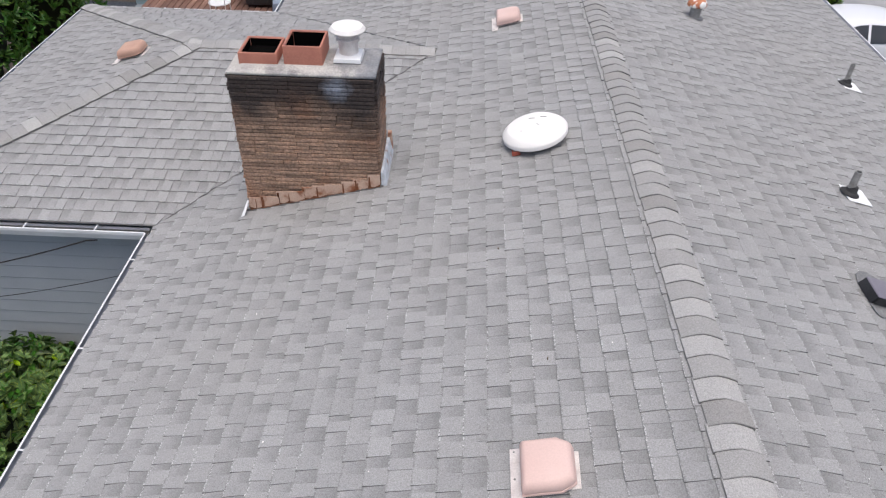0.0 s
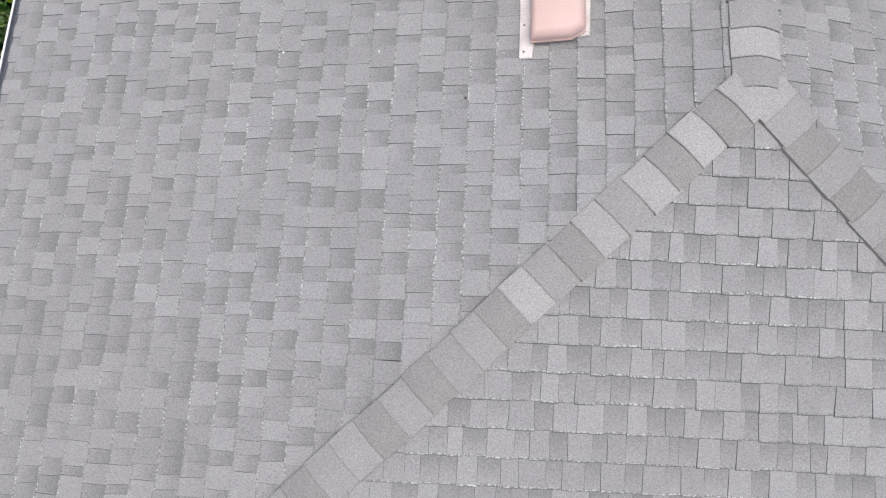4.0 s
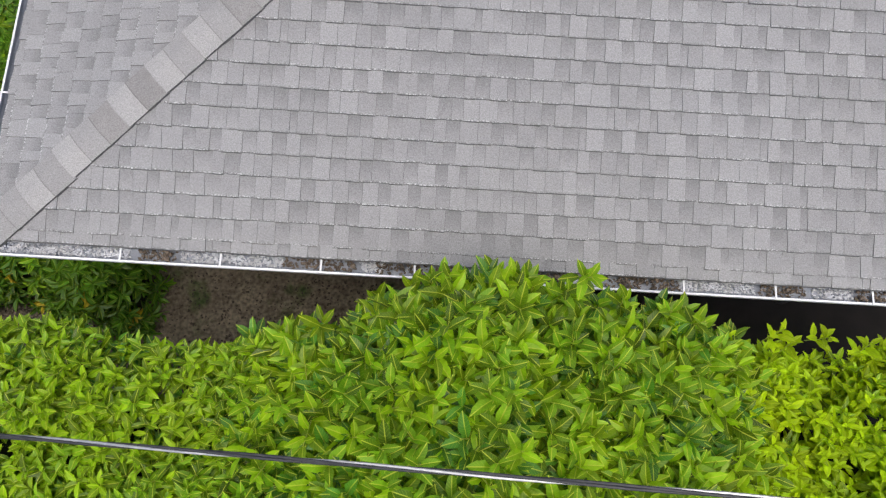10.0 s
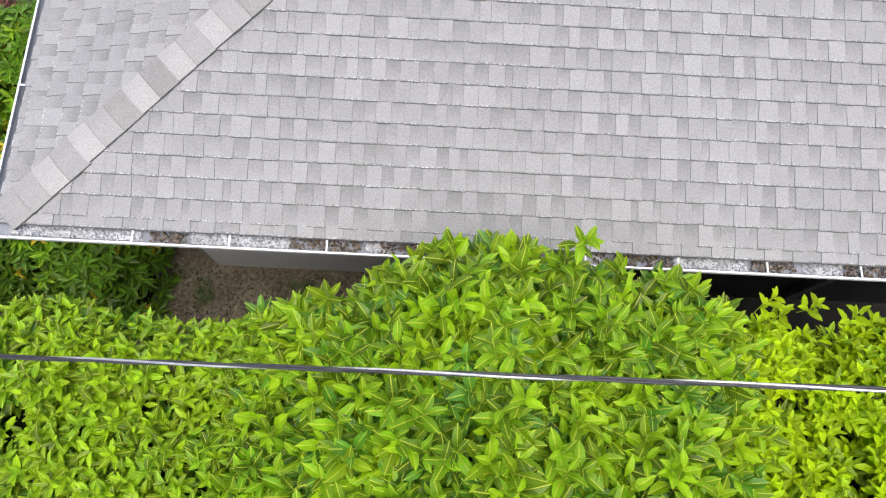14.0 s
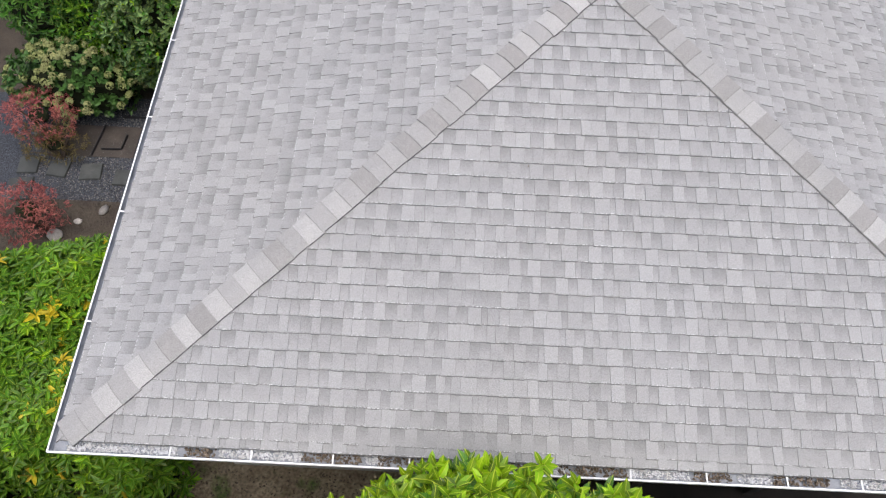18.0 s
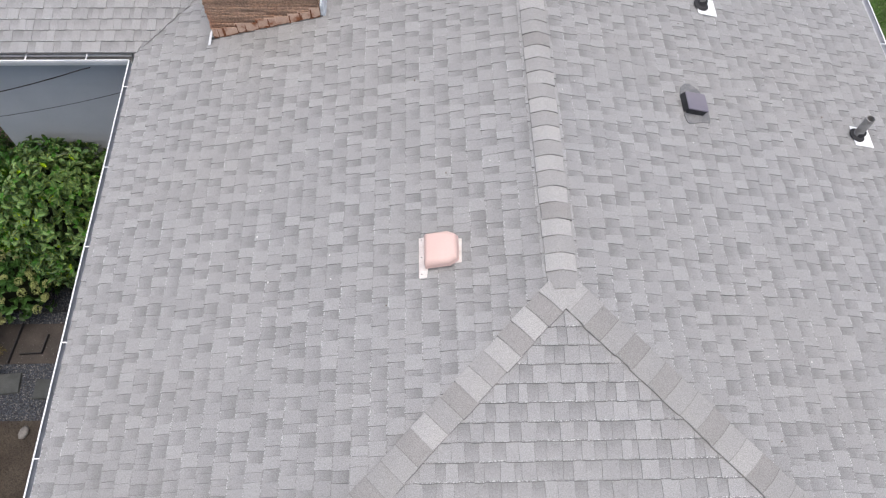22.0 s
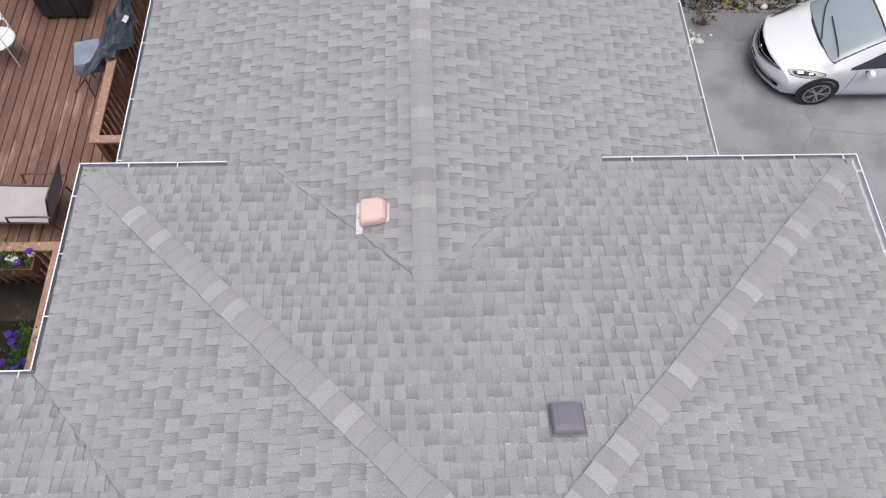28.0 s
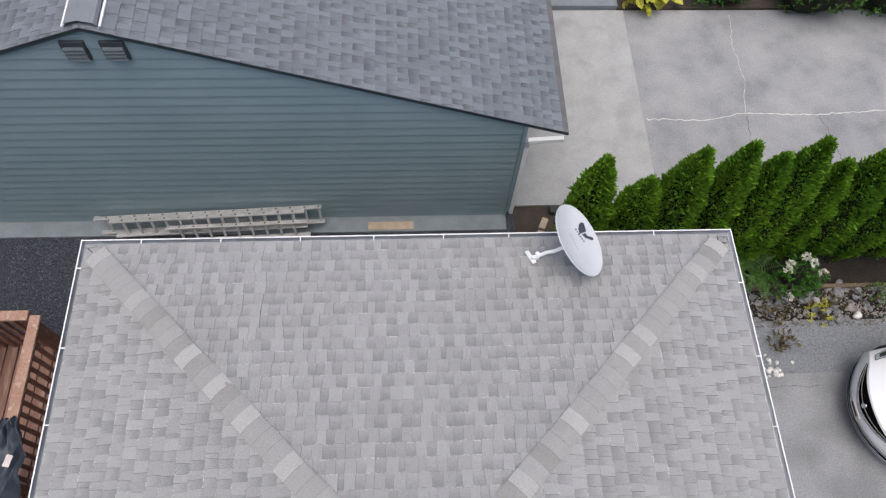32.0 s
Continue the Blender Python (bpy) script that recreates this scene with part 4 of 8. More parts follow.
def soot(m, axis, lo, hi, colour, scale, cut):
    """Soot that has settled on one end of a thing, broken up by noise."""
    nt = m.node_tree
    n, link = nt.nodes, nt.links.new
    hue = [x for x in n if x.type == "HUE_SAT"][0]
    src = hue.inputs["Color"].links[0].from_socket
    where = n.new("ShaderNodeNewGeometry")
    split = n.new("ShaderNodeSeparateXYZ")
    link(where.outputs["Position"], split.inputs[0])
    ramp = n.new("ShaderNodeMapRange")
    ramp.inputs[1].default_value, ramp.inputs[2].default_value = lo, hi
    link(split.outputs[axis], ramp.inputs[0])
    spots = n.new("ShaderNodeTexNoise")
    spots.inputs["Scale"].default_value, spots.inputs["Detail"].default_value = scale, 8.0
    link(where.outputs["Position"], spots.inputs["Vector"])
    total = n.new("ShaderNodeMath")
    total.operation = "ADD"
    link(ramp.outputs[0], total.inputs[0])
    link(spots.outputs[0], total.inputs[1])
    edge = n.new("ShaderNodeMapRange")
    edge.inputs[1].default_value, edge.inputs[2].default_value = cut
    edge.inputs[4].default_value = 0.92
    link(total.outputs[0], edge.inputs[0])
    mix = n.new("ShaderNodeMix")
    mix.data_type = "RGBA"
    mix.inputs[7].default_value = (*colour, 1)
    link(edge.outputs[0], mix.inputs[0])
    link(src, mix.inputs[6])
    link(mix.outputs[2], hue.inputs["Color"])


mortar = material("dark_recessed_mortar", (0.15, 0.115, 0.09), (0.20, 0.16, 0.13), scale=20, rough=0.95)
crown_mat = material("weathered_concrete_crown", (0.44, 0.425, 0.405), (0.34, 0.33, 0.32), scale=5, rough=0.9, fine=70, fine_amount=0.18, bump=0.5, stain=(0.10, 0.10, 0.11), stain_scale=6, stain_at=(0.50, 0.70))
clay = material("terracotta_flue_clay", (0.42, 0.18, 0.13), (0.35, 0.14, 0.105), scale=6, rough=0.75, fine_amount=0.1, stain=(0.10, 0.07, 0.06), stain_scale=6, stain_at=(0.60, 0.78))
# Blacker than soot: the shade of a deep flue put into the colour.
depth_black = material("matte_depth_black", (0.004, 0.004, 0.004), rough=1.0, spec=0.0)
flash_tan = material("rusted_tan_step_flashing", (0.56, 0.40, 0.31), (0.47, 0.31, 0.23), scale=9, rough=0.75, fine_amount=0.12, stain=(0.26, 0.10, 0.05), stain_scale=9, stain_at=(0.53, 0.66))
flash_white = material("peeling_white_flashing", (0.62, 0.66, 0.70), (0.45, 0.47, 0.5), scale=15, rough=0.6, fine_amount=0.12, stain=(0.32, 0.16, 0.10), stain_scale=9, stain_at=(0.6, 0.7))
soot(brick_mat, 2, 4.50, 5.27, (0.028, 0.026, 0.028), 2.6, (0.82, 1.32))
soot(brick_mat, 0, -2.9, -1.9, (0.05, 0.042, 0.042), 2.2, (1.2, 1.95))
soot(crown_mat, 0, -2.75, -2.0, (0.17, 0.18, 0.20), 7.0, (0.95, 1.6))

CX0, CX1, CY0, CY1, CTOP = -3.075, -1.995, 7.155, 7.635, 5.27
chimney = thing("chimney", "soot-stained tan brick chimney with terracotta flues", "chimney", pose((CX0 + CX1) / 2, (CY0 + CY1) / 2, 4.2))
cinv = chimney.matrix_world.inverted()


def chimney_part(name, geo, mat, label="", **more):
    ob = part(name, geo, mat, None, label, **more)
    ob.matrix_basis = cinv @ ob.matrix_basis
    ob.parent = chimney
    return ob


chimney_part("core", Geo().box(CX0 + 0.012, CX1 - 0.012, CY0 + 0.012, CY1 - 0.012, 3.75, CTOP - 0.022), mortar)
crown = Geo()
crown.add([(CX0 - 0.012, CY0 - 0.012, CTOP - 0.022), (CX1 + 0.012, CY0 - 0.012, CTOP - 0.022), (CX1 + 0.012, CY1 + 0.012, CTOP - 0.022), (CX0 - 0.012, CY1 + 0.012, CTOP - 0.022),
           (CX0 - 0.012, CY0 - 0.012, CTOP), (CX1 + 0.012, CY0 - 0.012, CTOP), (CX1 + 0.012, CY1 + 0.012, CTOP), (CX0 - 0.012, CY1 + 0.012, CTOP),
           (CX0 + 0.1, CY0 + 0.1, CTOP + 0.022), (CX1 - 0.1, CY0 + 0.1, CTOP + 0.022), (CX1 - 0.1, CY1 - 0.1, CTOP + 0.03), (CX0 + 0.1, CY1 - 0.1, CTOP + 0.03)],
          [(3, 2, 1, 0), (0, 1, 5, 4), (1, 2, 6, 5), (2, 3, 7, 6), (3, 0, 4, 7), (4, 5, 9, 8), (5, 6, 10, 9), (6, 7, 11, 10), (7, 4, 8, 11), (8, 9, 10, 11)])
chimney_part("crown", crown, crown_mat, "weathered grey concrete crown", bevel=0.008)


def bloom(m, at, radius, colour):
    """A pale salt bloom on the brickwork round one place."""
    nt = m.node_tree
    n, link = nt.nodes, nt.links.new
    hue = [x for x in n if x.type == "HUE_SAT"][0]
    src = hue.inputs["Color"].links[0].from_socket
    where = n.new("ShaderNodeNewGeometry")
    gap = n.new("ShaderNodeVectorMath")
    gap.operation = "DISTANCE"
    gap.inputs[1].default_value = at
    link(where.outputs["Position"], gap.inputs[0])
    spots = n.new("ShaderNodeTexNoise")
    spots.inputs["Scale"].default_value, spots.inputs["Detail"].default_value = 14.0, 6.0
    link(where.outputs["Position"], spots.inputs["Vector"])
    total = n.new("ShaderNodeMath")
    total.operation = "MULTIPLY_ADD"
    total.inputs[1].default_value = radius
    link(spots.outputs[0], total.inputs[0])
    link(gap.outputs["Value"], total.inputs[2])
    edge = n.new("ShaderNodeMapRange")
    edge.inputs[1].default_value, edge.inputs[2].default_value, edge.inputs[3].default_value, edge.inputs[4].default_value = radius * 0.6, radius * 1.5, 0.85, 0.0
    link(total.outputs[0], edge.inputs[0])
    mix = n.new("ShaderNodeMix")
    mix.data_type = "RGBA"
    mix.inputs[7].default_value = (*colour, 1)
    link(edge.outputs[0], mix.inputs[0])
    link(src, mix.inputs[6])
    link(mix.outputs[2], hue.inputs["Color"])


bloom(brick_mat, (-2.28, CY0 - 0.01, CTOP - 0.10), 0.13, (0.25, 0.28, 0.34))


def brick_mesh(length):
    g = tapered(-length / 2, length / 2, -0.018, 0.03, 0, 0.0288, 0.0)
    return mesh_of("brick", g, brick_mat, bevel=0.0035, segments=1)


BRICKS = {n: brick_mesh(n) for n in (0.12, 0.22, 0.33, 0.44)}
brick_rng = random.Random(3)
STEP = 0.034


def brick_face(x0, y0, dx, dy, length):
    """Courses of long thin bricks up one face; bricks stop at the roof below."""
    d = Vector((dx, dy, 0))
    out = Vector((dy, -dx, 0))
    z = CTOP - 0.023 - STEP
    turn = math.degrees(math.atan2(dy, dx))
    while z > 3.95:
        u = 0.0
        while u < length - 0.02:
            n = brick_rng.choice(list(BRICKS))
            size = length - u if length - u - n < 0.09 else n
            n = min(BRICKS, key=lambda q: abs(q - size))
            c = Vector((x0, y0, 0)) + d * (u + size / 2)
            if z + STEP > 3.78 + PITCH * (c.x + W):
                ob = new("brick", BRICKS[n])
                ob.matrix_basis = cinv @ (Matrix.Translation(c + out * brick_rng.uniform(-0.006, 0.007) + Vector((0, 0, z))) @ pose(0, 0, 0, 0, 0, turn) @ Matrix.Diagonal(((size - 0.003) / n, 1, 1, 1)))
                ob.parent = chimney
            u += size
        z -= STEP


brick_face(CX0, CY0, 1, 0, CX1 - CX0)
brick_face(CX1, CY0, 0, 1, CY1 - CY0)
brick_face(CX1, CY1, -1, 0, CX1 - CX0)
brick_face(CX0, CY1, 0, -1, CY1 - CY0)


def flue(x, y, w, d, top, label):
    g = Geo()
    z0 = CTOP + 0.015
    ring = lambda a, b, z: [(x - a, y - b, z), (x + a, y - b, z), (x + a, y + b, z), (x - a, y + b, z)]
    g.v = ring(w, d, z0) + ring(w, d, top) + ring(w - 0.02, d - 0.02, top) + ring(w - 0.02, d - 0.02, z0 + 0.02)
    g.f = [(k + a, k + (a + 1) % 4, k + 4 + (a + 1) % 4, k + 4 + a) for k in (0, 4, 8) for a in range(4)]
    f = chimney_part("flue", g, clay, label, bevel=0.01, smooth=True)
    # Shallow black lining stands in for soot and the flue's unlit depth.
    lining = Geo()
    lining.v = ring(w - 0.022, d - 0.022, top - 0.012) + ring(w - 0.022, d - 0.022, CTOP + 0.036)
    lining.f = [(a, (a + 1) % 4, 4 + (a + 1) % 4, 4 + a)[::-1] for a in range(4)] + [(4, 5, 6, 7)]
    soot = part("soot_shade_lining", lining, depth_black, None)
    soot.parent = f
    return f


flue(-2.865, 7.405, 0.145, 0.155, CTOP + 0.105, "low square terracotta flue pot")
flue(-2.53, 7.41, 0.145, 0.155, CTOP + 0.165, "taller square terracotta flue pot")
chimney_part("vent_base", Geo().box(-2.30, -2.12, 7.30, 7.485, CTOP + 0.005, CTOP + 0.03), pipe_metal, bevel=0.004)
chimney_part("vent_plate", tapered(-2.315, -2.105, 7.285, 7.50, CTOP + 0.03, CTOP + 0.06, 0.006), white_metal, "white metal vent plate", bevel=0.004)
VX, VY = -2.215, 7.43
chimney_part("vent_stack", Geo().lathe([(0.075, -0.035), (0.07, 0.06), (0.07, 0.075), (0.088, 0.085), (0.088, 0.10), (0.072, 0.105), (0.072, 0.15)], 28, pose(VX, VY, CTOP + 0.073)), pale_flange, smooth=True)
chimney_part("vent_cap", Geo().lathe([(0.10, 0.15), (0.132, 0.158), (0.134, 0.166), (0.115, 0.19), (0.02, 0.198)], 32, pose(VX, VY, CTOP + 0.073)), dome_white, "round white metal cap", smooth=True)

# stepped flashing along the front, sealed flashing on the uphill side
rust = material("dark_running_rust", (0.20, 0.075, 0.035), (0.13, 0.055, 0.03), scale=14, rough=0.9, fine=60, fine_amount=0.25)
flash_rng = random.Random(8)
cuts = [CX0]
while cuts[-1] < CX1 - 0.07:
    cuts.append(min(cuts[-1] + flash_rng.uniform(0.085, 0.14), CX1))
for k, (xa, xb) in enumerate(zip(cuts, cuts[1:])):
    xb = min(xb + 0.016, CX1 + 0.03)
    lo, lob = Z0 + PITCH * (xa + W) - 0.01, Z0 + PITCH * (xb + W) - 0.01
    y = CY0 - 0.034 - 0.004 * (k % 2)
    hi = lo + flash_rng.uniform(0.13, 0.165)
    tilt = flash_rng.uniform(-0.008, 0.02)
    g = Geo().add([(xa, y, lo), (xb, y, lob), (xb, y, hi + tilt), (xa, y, hi), (xa, y + 0.006, lo), (xb, y + 0.006, lob), (xb, y + 0.006, hi + tilt), (xa, y + 0.006, hi)],
                  [(0, 1, 2, 3), (7, 6, 5, 4), (3, 2, 6, 7), (0, 3, 7, 4), (1, 5, 6, 2)])
    plate = chimney_part("step_flashing", g, flash_tan)
    for run in range(flash_rng.choice((1, 1, 2))):
        x, w = xa + flash_rng.choice((0.004, 0.006, 0.03, 0.05)), flash_rng.uniform(0.006, 0.02)
        top, foot = hi - flash_rng.uniform(0.0, 0.03), lo + flash_rng.uniform(0.01, 0.05)
        g = Geo().add([(x, y - 0.0015, foot), (x + w * 0.5, y - 0.0015, foot - 0.012), (x + w * 1.3, y - 0.0015, foot + 0.015), (x + w, y - 0.0015, top), (x + 0.002, y - 0.0015, top - 0.008)], [(0, 1, 2, 3, 4)])
        chimney_part("rust_run", g, rust)
    g = Geo().add([(xa, y - 0.002, lo - 0.004), (xb, y - 0.002, lob - 0.004), (xb, y - 0.002, lob + flash_rng.uniform(0.03, 0.055)), ((xa + xb) / 2, y - 0.002, (lo + lob) / 2 + flash_rng.uniform(0.018, 0.03)), (xa, y - 0.002, lo + flash_rng.uniform(0.03, 0.055))], [(0, 1, 2, 3, 4)])
    chimney_part("rust_run", g, rust)
zl, zh = Z0 + PITCH * (CX0 + W), Z0 + PITCH * (CX1 + W)
# Near-black strip paints the line of shadow and dirt at the base.
chimney_part("base_flashing", Geo().add([(CX0 - 0.02, CY0 - 0.052, zl + 0.012 - 0.05 * PITCH), (CX1 + 0.04, CY0 - 0.045, zh + 0.02), (CX1 + 0.04, CY0 - 0.02, zh + 0.035), (CX0 - 0.05, CY0 - 0.02, zl + 0.018 - 0.05 * PITCH),
                                         (CX0 - 0.02, CY0 - 0.052, zl - 0.02), (CX1 + 0.04, CY0 - 0.045, zh), (CX1 + 0.04, CY0 - 0.02, zh), (CX0 - 0.05, CY0 - 0.02, zl - 0.02)],
                                        [(0, 1, 2, 3), (0, 4, 5, 1), (1, 5, 6, 2), (3, 7, 4, 0)]), shade_dirt_edge)
chimney_part("corner_flashing", Geo().add([(CX0 - 0.06, CY0 - 0.12, zl + 0.0), (CX0 - 0.03, CY0 - 0.12, zl + 0.012), (CX0 - 0.005, CY0 - 0.03, zl + 0.10), (CX0 - 0.02, CY0 - 0.02, zl + 0.10), (CX0 - 0.06, CY0 - 0.03, zl + 0.004)],
                                          [(0, 1, 2, 3), (0, 3, 4)]), white_metal, "bent white metal corner")
g = Geo()
g.add([(CX1 + 0.022, CY0 - 0.03, zh - 0.02), (CX1 + 0.075, CY0 - 0.03, zh + 0.0), (CX1 + 0.075, CY1 + 0.02, zh + 0.02), (CX1 + 0.022, CY1 + 0.02, zh - 0.02),
       (CX1 + 0.022, CY0 - 0.03, zh + 0.15), (CX1 + 0.04, CY0 - 0.03, zh + 0.15), (CX1 + 0.045, CY1 + 0.02, zh + 0.18), (CX1 + 0.022, CY1 + 0.02, zh + 0.18)],
      [(3, 2, 1, 0), (4, 5, 6, 7), (0, 1, 5, 4), (1, 2, 6, 5), (2, 3, 7, 6), (3, 0, 4, 7)])
chimney_part("side_flashing", g, flash_white, "peeling white side flashing", bevel=0.006)
chimney_part("rusted_corner", tapered(CX1 + 0.018, CX1 + 0.07, CY1 - 0.02, CY1 + 0.05, zh, zh + 0.22, 0.01), flash_tan, bevel=0.004)

# clump of cones and dead leaves caught in the wing valley, and litter in the gutters
litter_mat = material("dead_leaf_litter", (0.10, 0.075, 0.055), (0.17, 0.14, 0.11), scale=30, rough=0.95, island=0.4, fine_amount=0.2)
scum_mat = material("pale_gutter_scum", (0.60, 0.62, 0.66), (0.40, 0.41, 0.42), scale=14, rough=0.9, fine=60, fine_amount=0.15, bump=0.3)


def crumbs(name, spots, size, mat, label, category, seed):
    """A scatter of small folded flakes and lumps as one heap."""
    rng = random.Random(seed)
    g = Geo()
    for x, y, z in spots:
        k = size * rng.uniform(0.5, 1.3)
        m = pose(x, y, z, rng.uniform(-60, 60), rng.uniform(-60, 60), rng.uniform(0, 360))
        g.add([(-k, 0, 0), (0, -k * 0.6, k * 0.2), (k, 0, 0), (0, k * 0.6, k * 0.25), (0, 0, -k * 0.5), (0, 0, k * 0.55)],
              [(0, 1, 5), (1, 2, 5), (2, 3, 5), (3, 0, 5), (1, 0, 4), (2, 1, 4), (3, 2, 4), (0, 3, 4)], m)
    return tagged(part(name, g, mat), label, category, kind="stuff")


rng = random.Random(21)
spots = []
for k in range(130):
    a = rng.random()
    s = 0.25 + 0.42 * a + rng.gauss(0, 0.02)
    x, y = -W + s + rng.gauss(0, 0.045) + 0.62, WING_Y0 + s + rng.gauss(0, 0.035) + 0.62
    spots.append((x, y, max(WEST.at(0, x + W).z, WING_S.at(0, y - WING_Y0).z) + 0.02 + rng.random() * 0.02))
crumbs("leaf_clump", spots, 0.022, litter_mat, "clump of dead leaves and cones in the roof valley", "leaf litter", 1)
spots = []
for x0, x1 in ((-3.05, -2.82), (-2.2, -1.78), (-1.65, -1.2), (-0.8, -0.5), (-0.35, 0.15), (0.62, 0.9), (1.2, 1.6), (2.1, 2.5), (2.9, 3.6)):
    spots += [(rng.uniform(x0, x1), rng.uniform(0.025, 0.10), GZ - 0.045 + rng.random() * 0.035) for k in range(int(330 * (x1 - x0)))]
crumbs("gutter_litter", spots, 0.016, litter_mat, "brown leaf litter lying in the gutter", "leaf litter", 2)
spots = []
for x0, x1 in ((-3.9, -3.1), (-2.8, -2.2), (-1.75, -1.6), (-1.15, -0.85), (-0.5, -0.3), (0.15, 0.6), (0.95, 1.2), (1.7, 2.1), (2.5, 2.8)):
    spots += [(rng.uniform(x0, x1), rng.uniform(0.03, 0.10), GZ - 0.052 + rng.random() * 0.012) for k in range(int(700 * (x1 - x0)))]
crumbs("gutter_scum", spots, 0.013, scum_mat, "pale dried scum and moss lying in the gutter", "debris", 3)
spots = []
for k in range(60):
    x, y = rng.uniform(-3.6, 3.2), rng.uniform(1.5, 13.0)
    if not (CX0 - 0.1 < x < CX1 + 0.1 and CY0 - 0.1 < y < CY1 + 0.1) and abs(x) < min(y, L - y) and x > -1.4:
        spots.append((x, y, Z0 + PITCH * (W - abs(x)) + 0.016))
crumbs("roof_specks", spots, 0.009, litter_mat, "small dark twigs and seed husks lying on the shingles", "leaf litter", 4)
spots = []
for k in range(26):
    x, y = rng.uniform(-3.2, 2.8), rng.uniform(3.5, 7.0)
    spots.append((x, y, Z0 + PITCH * (W - abs(x)) + 0.016))
crumbs("roof_chips", spots, 0.009, dome_white, "small white chips lying on the shingles", "debris", 6)

# ---- ground surfaces ----
LOT = 0.427


def lot(x, y):
    """A place on the raised lot, drawn in towards the house."""
    return -0.6 + (x + 0.6) * 0.957, 13.5 + (y - 13.5) * 0.957


grass_mat = material("mown_lawn_grass", (0.055, 0.13, 0.022), (0.075, 0.16, 0.03), scale=2, rough=0.9, island=0.35, fine_amount=0.15)
lawn_bed = material("lawn_thatch", (0.05, 0.10, 0.022), (0.06, 0.085, 0.03), scale=6, rough=0.95, fine=80, fine_amount=0.4, bump=0.6)
gravel_mat = material("grey_pea_gravel", (0.26, 0.275, 0.30), (0.19, 0.20, 0.215), scale=60, rough=0.9, fine=110, fine_amount=0.45, bump=1.0, bump_distance=0.02)
dark_gravel = material("dark_blue_grey_gravel", (0.065, 0.073, 0.09), (0.02, 0.023, 0.03), scale=55, rough=0.9, fine=75, fine_amount=0.7, bump=1.0, bump_distance=0.02)
# Slate, garden chips and terrace are darkened to hold the garden's shade.
slate = material("dark_slate_paver", (0.058, 0.063, 0.063), (0.036, 0.04, 0.04), scale=6, rough=0.75, fine_amount=0.15, island=0.25, per_object=True)
moss_soil = material("mossy_wet_soil", (0.175, 0.148, 0.105), (0.12, 0.10, 0.072), scale=4, rough=0.95, fine=35, fine_amount=0.4, stain=(0.05, 0.075, 0.025), stain_scale=3, stain_at=(0.58, 0.68), bump=0.8, bump_distance=0.03)
stone_mat = material("grey_river_stone", (0.30, 0.29, 0.28), (0.20, 0.19, 0.18), scale=8, rough=0.85, fine=60, fine_amount=0.2, bump=0.5, island=0.45, per_object=True)
white_stone = material("white_quartz_pebble", (0.62, 0.61, 0.59), (0.5, 0.49, 0.47), scale=12, rough=0.8, island=0.2, per_object=True)
rock_mat = material("rough_grey_rock", (0.155, 0.157, 0.163), (0.09, 0.091, 0.095), scale=14, rough=0.95, fine=70, fine_amount=0.3, bump=0.8, island=0.45, stain=(0.185, 0.165, 0.15), stain_scale=2.0, stain_at=(0.56, 0.64))
chip_mat = material("blue_grey_gravel_chip", (0.245, 0.27, 0.305), (0.18, 0.2, 0.228), scale=20, rough=0.9, island=0.45, fine_amount=0.1)
garden_chip = material("mixed_pea_gravel_chip", (0.17, 0.168, 0.165), (0.075, 0.075, 0.075), scale=40, rough=0.9, island=0.6, fine_amount=0.1)
dark_chip_mat = material("dark_gravel_chip", (0.10, 0.112, 0.135), (0.055, 0.062, 0.075), scale=20, rough=0.9, island=0.9, fine_amount=0.1)
terrace_mat = material("worn_brown_stone_slab", (0.062, 0.053, 0.048), (0.04, 0.035, 0.032), scale=4, rough=0.9, fine=60, fine_amount=0.18, stain=(0.05, 0.045, 0.04), stain_scale=4, stain_at=(0.55, 0.7))


def slab(name, x0, x1, y0, y1, z, mat, label, category="ground"):
    return tagged(part(name, Geo().box(x0, x1, y0, y1, -0.05, z), mat), label, category, kind="structure")


slab("driveway", W - 1.0, 22, 15.03, 18.955, LOT + 0.03, concrete, "worn grey concrete driveway with fine cracks", "driveway")
slab("lawn", W + 0.9, 22, -8, 15.01, LOT + 0.02, lawn_bed, "green mown lawn beside the driveway", "lawn")
slab("gravel_strip", W - 1.0, 22, 18.955, 19.72, LOT + 0.025, gravel_mat, "strip of fine grey gravel along the driveway", "gravel")
# Near-black: shade under conifers, deck boards and stairs is in the colour.
shade_soil = material("near_black_shade_soil", (0.026, 0.022, 0.018), (0.016, 0.013, 0.011), scale=4, rough=0.95, fine=60, fine_amount=0.4, bump=0.6, bump_distance=0.03)
slab("planting_bed", W - 1.0, 22, 19.724, 21.4, LOT + 0.03, shade_soil, "dark soil planting bed under clipped conifers", "flower bed")
slab("gravel_yard", -12, 1.05, 19.75, 21.95, 0.02, dark_gravel, "dark blue-grey gravel between the two houses", "gravel")
slab("garden_gravel", -9, -5.35, 4.35, 6.3, 0.02, dark_gravel, "pea gravel garden path with slate stepping stones", "gravel")
slab("hedge_soil", -9, -0.2, -4.2, 0.50, 2.05, moss_soil, "raised bank of mossy brown soil under the eaves", "ground")
slab("laurel_bank_soil", -9, -3.5, 0.505, 2.0, 1.5, moss_soil, "soil bank under the laurel", "ground")


LEAF_FACES = np.array([[0, 3, 1], [1, 3, 4], [4, 3, 6], [6, 3, 8], [0, 2, 3], [2, 5, 3], [5, 7, 3], [7, 8, 3]])
